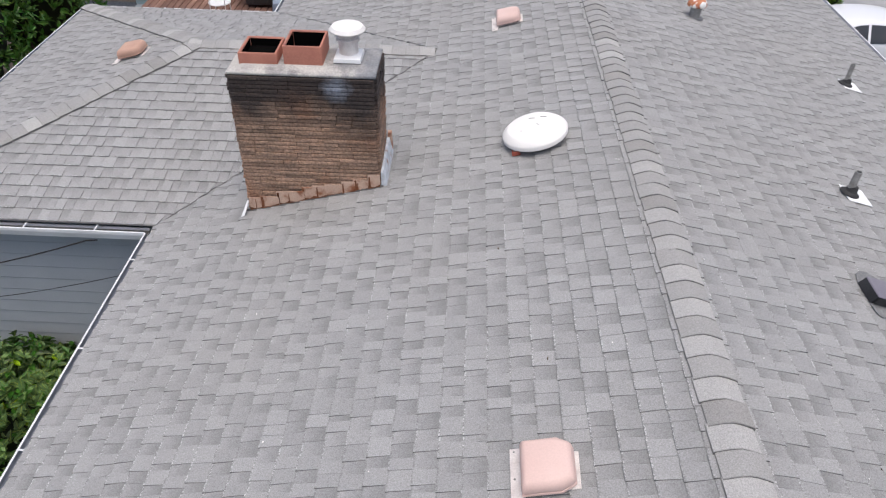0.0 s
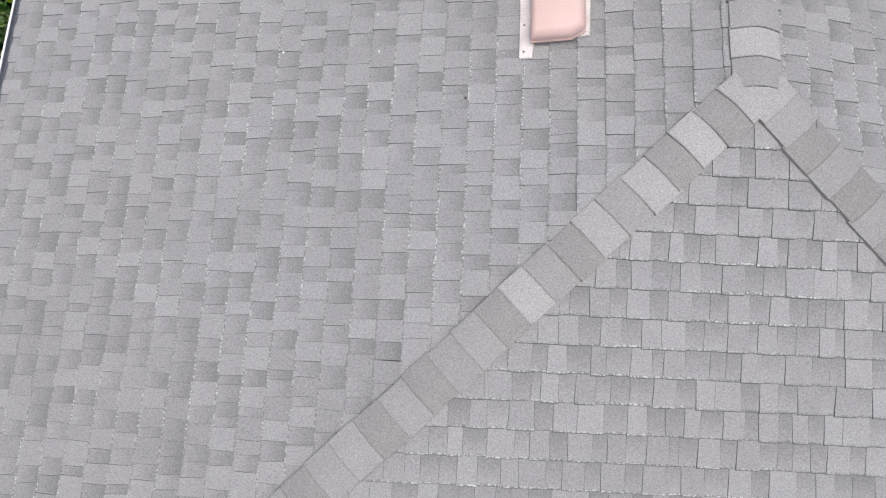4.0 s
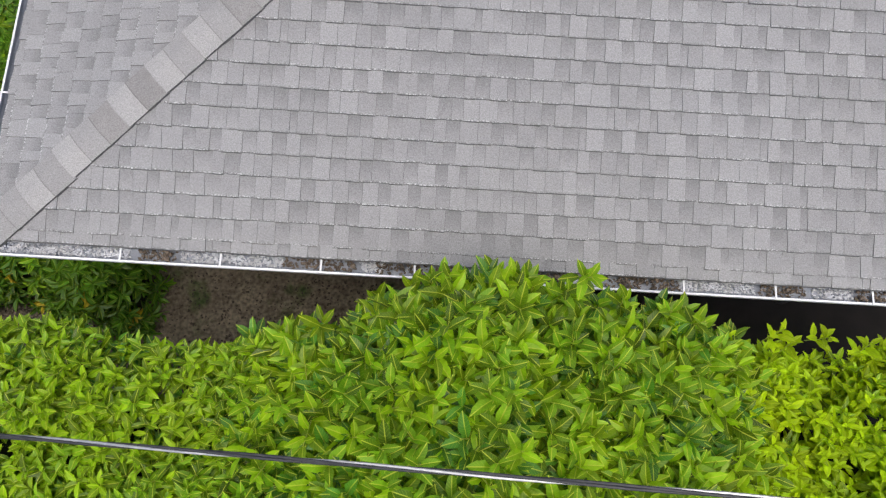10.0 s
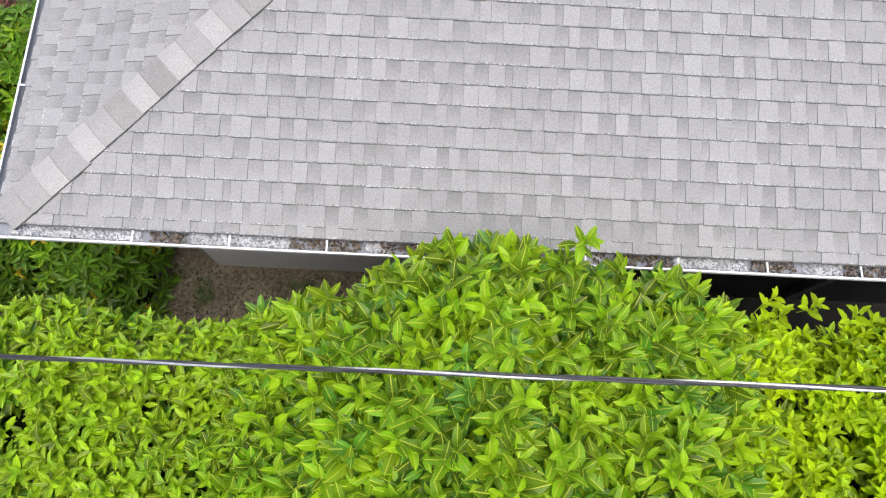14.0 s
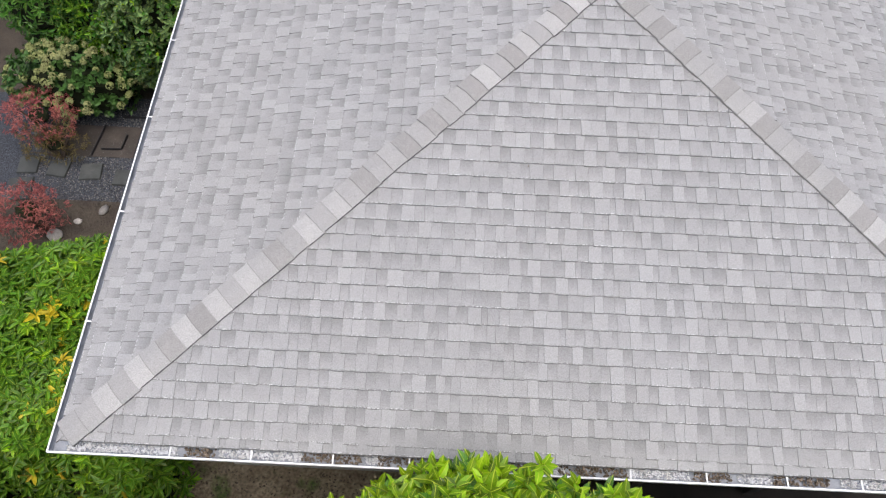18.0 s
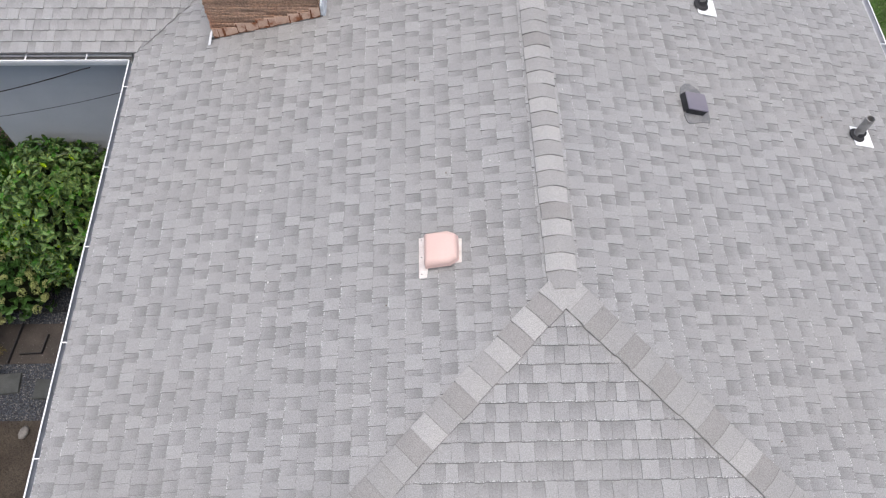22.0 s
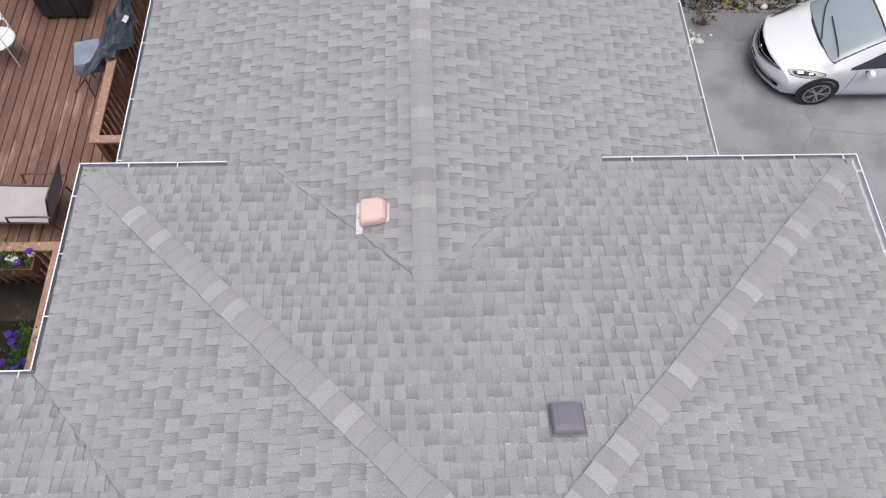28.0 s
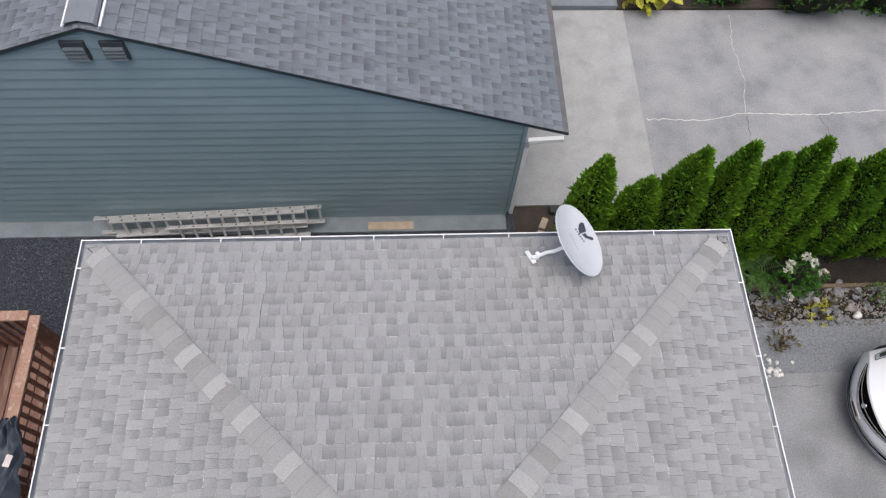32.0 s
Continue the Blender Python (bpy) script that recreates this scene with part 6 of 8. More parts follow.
def maple(label, centre, radii, count, mat, seed, extra=()):
    t = shrub("japanese_maple", label, "tree", centre, radii, count, 0.06, mat, seed, wide=0.2, up=-0.1, clump=7, core=0.3, extra=extra)
    return t


maple("small pinkish red japanese maple over the path", (-7.2, 5.38, 0.65), (0.5, 0.38, 0.35), 2200, maple_red, 41)
maple("small crimson japanese maple beside the bare soil", (-7.0, 3.9, 0.45), (0.48, 0.42, 0.35), 2200, maple_red, 42)
maple("low olive-brown japanese maple", (-7.05, 5.1, 0.35), (0.5, 0.3, 0.28), 1100, maple_olive, 43)
slab("garden_terrace", -7.4, -6.0, 5.14, 5.72, 0.03, terrace_mat, "worn brownish stone terrace slab in gravel", "paving")
slab("garden_soil", -7.6, -4.2, 2.0, 4.36, 0.024, soil, "bare brown garden soil beside the laurel", "ground")
spots = [(lrng.uniform(-7.6, -5.4), lrng.uniform(4.36, 6.3), 0.022) for k in range(7000)]
crumbs("gravel_chips", spots, 0.013, garden_chip, "pea gravel chips on the garden path", "gravel", 34)
spots = [(lrng.uniform(-5.2, -0.4), lrng.uniform(-0.75, 0.3), 2.052) for k in range(2500)]
crumbs("soil_crumbs", spots, 0.014, soil, "loose soil crumbs and leaf mould under the eaves", "soil", 35)
spots = [(lrng.uniform(-7.4, -5.2), lrng.uniform(2.6, 4.36), 0.026) for k in range(2000)]
crumbs("soil_crumbs", spots, 0.016, soil, "loose soil crumbs in the garden bed", "soil", 36)

# stepping stones and rocks in the garden
prng = random.Random(8)
for x, y, w, d, turn in ((-7.5, 4.93, 0.30, 0.30, 4), (-7.04, 4.89, 0.30, 0.29, -6), (-6.55, 4.86, 0.32, 0.29, 5), (-6.04, 4.78, 0.30, 0.28, -2), (-7.5, 4.5, 0.36, 0.4, 8), (-5.75, 5.5, 0.4, 0.36, 10)):
    s = part("stepping_stone", tapered(-w / 2, w / 2, -d / 2, d / 2, 0, 0.035, 0.008), slate, bevel=0.004, at=pose(x, y, 0.02, 0, 0, turn))
    tagged(s, "dark square slate stepping stone in gravel", "paver", "slate stepping stones")


def stone_mesh(seed, mat, rugged=0.28, smooth=True):
    rng = random.Random(seed)
    bm = bmesh.new()
    bmesh.ops.create_icosphere(bm, subdivisions=2, radius=1.0)
    off = Vector((seed * 3.1, seed * 1.7, 0))
    for v in bm.verts:
        v.co *= 1 + rugged * noise.noise(v.co * 1.3 + off) + (rugged - 0.28) * noise.noise(v.co * 3 + off)
        v.co.z *= 0.62
    me = bpy.data.meshes.new("stone")
    bm.to_mesh(me)
    bm.free()
    me.materials.append(mat)
    me.polygons.foreach_set("use_smooth", [smooth] * len(me.polygons))
    return me


STONES = [stone_mesh(k, stone_mat) for k in range(5)]
PEBBLES = [stone_mesh(k + 7, white_stone) for k in range(3)]


def stone(x, y, size, label, group, meshes=STONES, name="stone", z=0.02):
    ob = new(name, prng.choice(meshes))
    ob.matrix_world = pose(x, y, z + size * 0.3, prng.uniform(-15, 15), prng.uniform(-15, 15), prng.uniform(0, 360)) @ Matrix.Diagonal((size, size * prng.uniform(0.7, 1), size * prng.uniform(0.7, 1), 1))
    return tagged(ob, label, "stone", group)


for x, y, size in ((-6.18, 4.2, 0.09), (-6.75, 3.75, 0.12), (-6.5, 4.0, 0.06), (-5.8, 4.3, 0.05), (-5.55, 3.9, 0.07)):
    stone(x, y, size, "rounded grey garden stone on bare soil", "garden stones")
stone(-5.35, 3.55, 0.09, "pale rounded stone beside the laurel", "garden stones", PEBBLES)
edging = thing("metal_edging", "thin dark curved metal edging in gravel", "garden edging")
part("strip", Geo().sweep([(-0.004, 0), (0.004, 0), (0.004, 0.05), (-0.004, 0.05)], [(-6.55, 5.72, 0.03), (-6.58, 5.45, 0.03), (-6.62, 5.14, 0.03)]), black_metal, edging)
part("strip", Geo().sweep([(-0.004, 0), (0.004, 0), (0.004, 0.05), (-0.004, 0.05)], [(-6.5, 5.27, 0.03), (-6.2, 5.28, 0.03), (-6.17, 5.55, 0.03)]), black_metal, edging)
part("strip", Geo().sweep([(-0.004, 0), (0.004, 0), (0.004, 0.05), (-0.004, 0.05)], [(-6.1, 6.33, 0.02), (-5.96, 6.1, 0.02), (-5.97, 5.9, 0.02), (-6.33, 5.89, 0.02)]), black_metal, edging)

# lawn blades
g = np.random.default_rng(2)
n = 26000
at = np.stack([g.uniform(W + 0.95, 11, n), g.uniform(9, 14.98, n), np.full(n, LOT + 0.02)], 1)
leaf_cloud("grass", None, grass_mat, at, np.stack([g.normal(0, 0.4, n), g.normal(0, 0.4, n), np.ones(n)], 1), unit(n, g), g.uniform(0.05, 0.09, n), np.full(n, 0.012), "short green lawn grass beside the driveway")

# ---- neighbour's house and drive ----
trim_dark = material("dark_blue_green_trim", (0.035, 0.06, 0.065), (0.045, 0.07, 0.075), scale=5, rough=0.6, fine_amount=0.06)
louvre_mat = material("dark_grey_louvre", (0.12, 0.115, 0.12), (0.09, 0.09, 0.095), scale=8, rough=0.7)
pale_concrete = material("pale_new_concrete", (0.345, 0.35, 0.35), (0.30, 0.305, 0.305), scale=2.2, rough=0.9, fine=40, fine_amount=0.08, stain=(0.25, 0.25, 0.25), stain_scale=2.4, stain_at=(0.50, 0.8))
drive_concrete = material("blotched_old_concrete", (0.255, 0.26, 0.27), (0.20, 0.205, 0.215), scale=2.5, rough=0.9, fine=35, fine_amount=0.14, stain=(0.315, 0.317, 0.32), stain_scale=1.1, stain_at=(0.42, 0.75))
foundation_mat = material("grey_foundation_concrete", (0.20, 0.23, 0.25), (0.16, 0.185, 0.205), scale=4, rough=0.9)
filler_mat = material("pale_crack_filler", (0.56, 0.55, 0.52), (0.45, 0.44, 0.42), scale=20, rough=0.9)

NB_X, NB_EAVE, NB_PEAK, NB_P, NB_WALL, NB_RAKE = -3.92, 1.50, 4.2, 0.356, 21.745, 21.7
NB_Z = NB_PEAK - NB_P * (NB_EAVE - NB_X)
house = thing("neighbour_house", "neighbouring house with blue-green lap siding and shingle roof", "house", pose(-3, 25, 0))
hinv = house.matrix_world.inverted()


def house_part(name, geo, mat, parent=None, label="", **more):
    ob = part(name, geo, mat, None, label, **more)
    if parent is None:
        ob.matrix_basis = hinv @ ob.matrix_basis
    ob.parent = parent or house
    return ob


nb_ridge = material("blue_grey_ridge_vent", (0.19, 0.205, 0.225), (0.165, 0.18, 0.20), scale=5, rough=0.9, fine=120, fine_amount=0.2)
wall_g = Geo()
wx0, wx1 = -10.5, 0.93
outline = [(wx0, 0.04), (wx1, 0.04), (wx1, NB_PEAK - NB_P * (wx1 - NB_X) - 0.03), (NB_X, NB_PEAK - 0.03), (wx0, NB_PEAK - NB_P * (NB_X - wx0) - 0.03)]
wall_g.add([(x, NB_WALL + 0.02, z) for x, z in outline] + [(x, 31.0, z) for x, z in outline],
           [(0, 1, 2, 3, 4), (9, 8, 7, 6, 5)] + [(k, 5 + k, 5 + (k + 1) % 5, (k + 1) % 5) for k in range(5)])
house_part("wall", wall_g, siding_green)
house_part("foundation", Geo().box(wx0 + 0.01, wx1 - 0.01, NB_WALL - 0.27, 30.9, 0, 0.045), foundation_mat)
z = 0.055
while z < NB_PEAK - 0.1:
    top = min(z + 0.165, NB_PEAK - 0.05)
    half = lambda h: (NB_PEAK - 0.03 - h) / NB_P
    xr, xl = min(wx1, NB_X + half(z)), max(wx0, NB_X - half(z))
    xr1, xl1 = min(wx1, NB_X + half(top)), max(wx0, NB_X - half(top))
    g = Geo()
    y0, y1, yb = NB_WALL - 0.012, NB_WALL + 0.004, NB_WALL + 0.019
    g.add([(xl, y0, z), (xr, y0, z), (xr1, y1, top + 0.01), (xl1, y1, top + 0.01), (xl, yb, z), (xr, yb, z)], [(0, 1, 2, 3), (4, 5, 1, 0)])
    ob = part("siding_board", g, siding_green)
    ob.matrix_basis = hinv
    ob.parent = house
    z += 0.165
house_part("corner_trim", Geo().box(wx1 - 0.02, wx1 + 0.03, NB_WALL - 0.03, NB_WALL + 0.06, 0.2, NB_PEAK - NB_P * (wx1 - NB_X) - 0.06), siding_green)
for k in (-1, 1):
    run = (NB_EAVE - NB_X)
    g = Geo()
    g.add([(NB_X, NB_RAKE, NB_PEAK - 0.02), (NB_X + k * run, NB_RAKE, NB_Z - 0.02), (NB_X + k * run, NB_RAKE, NB_Z - 0.065), (NB_X, NB_RAKE, NB_PEAK - 0.065),
           (NB_X, NB_RAKE + 0.035, NB_PEAK - 0.02), (NB_X + k * run, NB_RAKE + 0.035, NB_Z - 0.02), (NB_X + k * run, NB_RAKE + 0.035, NB_Z - 0.065), (NB_X, NB_RAKE + 0.035, NB_PEAK - 0.065)],
          [(0, 1, 2, 3), (7, 6, 5, 4), (0, 4, 5, 1), (1, 5, 6, 2), (2, 6, 7, 3)])
    house_part("rake_board", g, trim_dark)
    g = Geo()
    g.add([(NB_X, NB_RAKE + 0.035, NB_PEAK - 0.06), (NB_X + k * run, NB_RAKE + 0.035, NB_Z - 0.06), (NB_X + k * run, 31, NB_Z - 0.06), (NB_X, 31, NB_PEAK - 0.06)], [(0, 1, 2, 3)])
    house_part("soffit", g, siding_green)
slat_grey = material("grey_vent_slat", (0.10, 0.122, 0.135), (0.085, 0.105, 0.115), scale=6, rough=0.7)
vent_grey = material("dark_grey_vent_louvre", (0.045, 0.052, 0.058), (0.035, 0.04, 0.045), scale=6, rough=0.7)
for x in (-4.205, -3.795):
    vent = house_part("gable_vent", Geo().box(x - 0.015, x + 0.235, NB_WALL - 0.044, NB_WALL - 0.008, 3.70, 3.97), vent_grey, label="dark grey louvred gable vent")
    for k in range(4):
        slat = part("slat", Geo().add([(x, NB_WALL - 0.072, 3.715 + 0.055 * k), (x + 0.218, NB_WALL - 0.072, 3.715 + 0.055 * k), (x + 0.218, NB_WALL - 0.048, 3.740 + 0.055 * k), (x, NB_WALL - 0.048, 3.740 + 0.055 * k),
                                       (x, NB_WALL - 0.062, 3.712 + 0.055 * k), (x + 0.218, NB_WALL - 0.062, 3.712 + 0.055 * k)], [(0, 1, 2, 3), (4, 5, 1, 0)]), slat_grey)
        slat.parent = vent
NB_EAST = Slope("nb_east", (NB_EAVE, 0, 0), (0, 1, 0), (-1, 0, 0), NB_Z, NB_P)
NB_WEST = Slope("nb_west", (2 * NB_X - NB_EAVE, 0, 0), (0, 1, 0), (1, 0, 0), NB_Z, NB_P)
NB_RUN = NB_EAVE - NB_X
for slope, far in ((NB_EAST, 30.0), (NB_WEST, 25.0)):
    g = Geo()
    q = [(NB_RAKE, 0), (31, 0), (31, NB_RUN), (NB_RAKE, NB_RUN)]
    g.add([slope.at(u, s, -0.003) for u, s in q] + [slope.at(u, s, -0.03) for u, s in q], [(0, 1, 2, 3), (7, 6, 5, 4), (0, 4, 5, 1), (1, 5, 6, 2), (2, 6, 7, 3), (3, 7, 4, 0)])
    roof = house_part("roof", g, dark_backing)
    COURSE, keep = 0.14, COURSE
    lay_shingles(slope, lambda s, far=far: [(NB_RAKE - 0.01, far)] if s <= NB_RUN else [], roof, mat=nb_shingle)
    COURSE = keep
house_part("ridge_vent", Geo().add([(NB_X + x, y, NB_PEAK + h) for y in (NB_RAKE + 0.03, 30.0) for x, h in ((-0.17, -0.02), (-0.15, 0.02), (0, 0.06), (0.15, 0.02), (0.17, -0.02))], [(k, k + 5, k + 6, k + 1) for k in range(4)]), nb_ridge)
for x in (-0.19, 0.19):
    house_part("zinc_strip", Geo().box(NB_X + x - 0.012, NB_X + x + 0.012, NB_RAKE + 0.05, 30, NB_PEAK - 0.06, NB_PEAK - 0.035), white_metal)
house_part("downspout", Geo().sweep([(-0.03, -0.03), (0.03, -0.03), (0.03, 0.03), (-0.03, 0.03)], [(NB_EAVE - 0.05, NB_RAKE - 0.01, NB_Z - 0.12), (wx1 + 0.07, NB_RAKE - 0.01, NB_Z - 0.16), (wx1 + 0.065, NB_WALL, NB_Z - 0.35), (wx1 + 0.065, NB_WALL, 0.1)]), white_metal, label="white metal downspout")

slab("neighbour_path", 1.004, 3.42, 21.9, 26.0, 0.035, pale_concrete, "pale smooth concrete path beside the neighbour's house", "path")
slab("neighbour_drive", 3.424, 24, 21.9, 26.0, 0.03, drive_concrete, "blotched old concrete drive with filled cracks", "driveway")
tagged(part("entry_step", Geo().box(1.6, 3.3, 26.01, 26.5, 0, 0.14), foundation_mat, bevel=0.01), "low grey concrete step beside the path", "step")
slab("back_bed", 3.32, 24, 26.02, 28.5, 0.06, soil, "dark planting bed behind the drive", "flower bed")
crng = random.Random(14)


def crack(name, points, width, mat, label, z=0.0335):
    g = Geo()
    pts = []
    for (x0, y0), (x1, y1) in zip(points, points[1:]):
        n = max(int(math.dist((x0, y0), (x1, y1)) / 0.07), 1)
        pts += [(x0 + (x1 - x0) * k / n + crng.gauss(0, 0.012), y0 + (y1 - y0) * k / n + crng.gauss(0, 0.012)) for k in range(n)]
    pts.append(points[-1])
    for k, (x, y) in enumerate(pts):
        a, b = pts[max(k - 1, 0)], pts[min(k + 1, len(pts) - 1)]
        d = Vector((b[0] - a[0], b[1] - a[1], 0)).normalized()
        w = width * crng.uniform(0.5, 1.2)
        g.v += [(x - d.y * w, y + d.x * w, z + 0.001), (x + d.y * w, y - d.x * w, z + 0.001)]
    g.f = [(2 * k + 1, 2 * k + 3, 2 * k + 2, 2 * k) for k in range(len(pts) - 1)]
    return tagged(part(name, g, mat), label, "crack", kind="structure")


crack("filled_crack", [(3.45, 23.55), (4.4, 23.5), (5.2, 23.65), (6.5, 23.6), (9, 23.8)], 0.010, filler_mat, "pale filler line along a crack in the drive", 0.031)
crack("filled_crack", [(5.2, 23.65), (5.35, 24.4), (5.3, 25.2), (5.4, 25.9)], 0.004, filler_mat, "pale filler line along a crack in the drive", 0.031)
crack("hairline_crack", [(5.2, 23.6), (5.15, 22.8), (5.2, 22.0)], 0.004, soil, "hairline crack in old concrete", 0.031)
crack("hairline_crack", [(6.45, 23.6), (6.6, 23.0), (6.65, 22.2)], 0.004, soil, "hairline crack in old concrete", 0.031)
for pts in ([(5.9, 15.7), (5.85, 16.3), (6.0, 16.9), (6.25, 17.2), (6.2, 17.6), (6.15, 18.4), (6.1, 19.1)], [(5.0, 16.35), (5.6, 16.45), (5.9, 16.3), (6.9, 16.5)], [(6.25, 17.2), (7.4, 17.05), (9, 17.4)], [(4.3, 19.0), (5.2, 19.02)]):
    crack("hairline_crack", [lot(*p) for p in pts], 0.0032, soil, "hairline crack in the driveway", LOT + 0.031)

# ladders and board beside the neighbour's wall
ladder_metal = material("worn_aluminium_ladder", (0.60, 0.60, 0.59), (0.48, 0.48, 0.47), scale=10, rough=0.5, metal=0.5, fine_amount=0.12)
old_board = material("weathered_board", (0.42, 0.34, 0.26), (0.34, 0.27, 0.2), scale=9, rough=0.9)


plug_mat = material("dark_rung_socket", (0.08, 0.08, 0.08), (0.05, 0.05, 0.05), scale=20, rough=0.8)


def ladder(low, low_end, high, sections, label):
    """A ladder on edge, leaning on the wall: lower rail from low to low_end, upper rail starting at high; sections as (start, end, step out)."""
    a, b, c = Vector(low), Vector(low_end), Vector(high)
    d = (b - a).normalized()
    w = (c - a) - d * (c - a).dot(d)
    wide = w.length
    w.normalize()
    m = Matrix((d, w, d.cross(w))).transposed().to_4x4()
    m.translation = a
    t = thing("extension_ladder", label, "ladder", m, group="ladders along the wall")
    for start, end, out in sections:
        for y in (0, wide):
            rail = part("rail", Geo().box(start, end, y - 0.012, y + 0.012, out, out + 0.07), ladder_metal, t, bevel=0.004)
            part("end_cap", Geo().box(start - 0.03, start + 0.05, y - 0.016, y + 0.016, out - 0.004, out + 0.074), ladder_metal, rail, bevel=0.004)
        k = start + 0.14
        while k < end - 0.05:
            rung = part("rung", Geo().box(k, k + 0.034, 0.012, wide - 0.012, out + 0.018, out + 0.05), ladder_metal, t, bevel=0.008)
            part("socket", Geo().box(k + 0.005, k + 0.03, wide + 0.012, wide + 0.015, out + 0.022, out + 0.046), plug_mat, rung)
            k += 0.21


ladder((-5.2, 21.56, 0.05), (-1.86, 21.58, 0.27), (-5.23, 21.64, 0.34), ((0.0, 3.35, 0.0), (0.25, 3.1, 0.076)), "long two-part aluminium extension ladder leaning on its side")
ladder((-4.13, 21.40, 0.05), (-2.1, 21.43, 0.13), (-4.13, 21.47, 0.33), ((0.0, 2.05, 0.0),), "shorter aluminium ladder on edge against the long one")
tagged(part("timber_board", Geo().box(-1.22, -0.52, 21.5, 21.635, 0.02, 0.06), old_board, bevel=0.006), "short weathered board lying on gravel", "board")
tagged(part("paving_block", Geo().box(1.62, 1.85, 21.72, 21.84, 0.02, 0.12), slate, bevel=0.01), "dark block beside the path edge", "block")
for k in range(3):
    tagged(part("edging_brick", Geo().box(-0.1, 0.1, -0.05, 0.05, 0, 0.07), old_board, bevel=0.008, at=pose(1.5 - 0.09 * k, 21.55 - 0.22 * k, 0.02, 0, 0, 65)), "small weathered edging block in soil", "block", "edging blocks")

# ---- conifers, flowers and rocks along the boundary ----
def arborvitae(x, y, tall, r, seed, lean=0.0):
    rng = np.random.default_rng(seed)
    t = thing("arborvitae", "dense bright green cone-shaped arborvitae in a row", "tree", pose(x, y, LOT + 0.03), group="arborvitae row")
    core = Geo()
    # Near-black cone: shade behind the sprays put into its colour.
    prof = [(0.55, 0.05), (0.85, 0.2), (0.92, 0.4), (0.72, 0.65), (0.4, 0.85), (0.02, 0.985)]
    rr = random.Random(seed)
    core.lathe([(r * 0.8 * a, tall * h) for a, h in prof], 14)
    core.v = [(vx * rr.uniform(0.85, 1.1) + lean * vz, vy * rr.uniform(0.85, 1.1), vz) for vx, vy, vz in core.v]
    part("shade_core", core, core_mat, t)
    part("trunk", Geo().lathe([(0.05, -0.05), (0.04, tall * 0.3), (0.012, tall * 0.9)], 8), bark, t)
    n = 7500 if x < 5.7 else 4500
    h = rng.random(n) ** 0.8
    ang = rng.uniform(0, 2 * np.pi, n)
    rad = np.interp(h, [p[1] for p in prof], [p[0] for p in prof]) * r * (0.86 + 0.22 * rng.random(n)) * (1 + 0.13 * np.sin(ang * 4 + h * 9 + seed) * np.sin(h * 22 + seed))
    out = np.stack([np.cos(ang), np.sin(ang), np.zeros(n)], 1)
    at = out * rad[:, None] + np.stack([lean * h * tall, np.zeros(n), h * tall], 1) + np.array((x, y, LOT + 0.03))
    way = out * 0.55 + np.array((0, 0, 1.0)) + rng.normal(0, 0.28, (n, 3))
    ln = rng.uniform(0.06, 0.12, n)
    leaf_cloud("foliage", t, conifer_leaf, at, way, np.cross(way, rng.normal(size=(n, 3))), ln, ln * 0.26, fold=0.1, droop=0.05)


for k, (x, tall) in enumerate(((1.83, 2.6), (2.52, 2.1), (3.0, 2.75), (3.55, 2.87), (4.03, 2.62), (4.4, 2.93), (4.9, 2.46), (5.4, 2.85), (5.95, 2.85), (6.5, 2.8), (7.05, 2.85), (7.6, 2.8), (8.15, 2.8))):
    y, r, lean = 21.15, 0.305 + 0.02 * (k % 3), 0.0
    arborvitae(*lot(x, y), tall * 0.957, r, 60 + k, lean)

hosta_leaf = foliage("yellow_green_hosta_leaf", (0.40, 0.40, 0.05), (0.5, 0.48, 0.09), island=0.2)
fern_leaf = foliage("fern_frond", (0.06, 0.14, 0.03), (0.08, 0.16, 0.03))
frn = np.random.default_rng(77)
fern = thing("fern", "low green fern at the foot of the conifers", "fern", pose(*lot(4.5, 20.75), LOT + 0.03))
fx, fy = lot(4.5, 20.75)
for k in range(26):
    a = frn.uniform(0, 6.28)
    reach = frn.uniform(0.32, 0.62)
    s = np.linspace(0.1, 1, 16)
    spine = np.stack([fx + reach * s * np.cos(a), fy + reach * s * np.sin(a), LOT + 0.05 + 0.3 * np.sin(s * 2.2)], 1)
    both = np.concatenate([spine, spine])
    side = np.concatenate([np.tile((-np.sin(a), np.cos(a), 0.1), (16, 1)), np.tile((np.sin(a), -np.cos(a), 0.1), (16, 1))])
    leaf_cloud("frond", fern, fern_leaf, both, side, np.tile((0, 0, 1.0), (32, 1)), np.tile(0.105 * (1.1 - s), 2), np.full(32, 0.027))
rx, ry = lot(5.08, 20.5)
rose = shrub("white_rose", "small rose bush with white blooms by the rocks", "shrub", (rx, ry, LOT + 0.4), (0.33, 0.28, 0.34), 620, 0.06, fresh_leaf, 88, wide=0.5, core=0.3, base_z=LOT + 0.03)
for k in range(6):
    d = unit(1, frn, 0.8)[0]
    c = np.array((rx, ry, LOT + 0.42)) + np.array((0.36, 0.3, 0.38)) * d
    q = unit(14, frn, 0.4)
    leaf_cloud("bloom", rose, floret_white, c + q * 0.015, q, np.cross(q, unit(14, frn)), np.full(14, 0.062), np.full(14, 0.056))
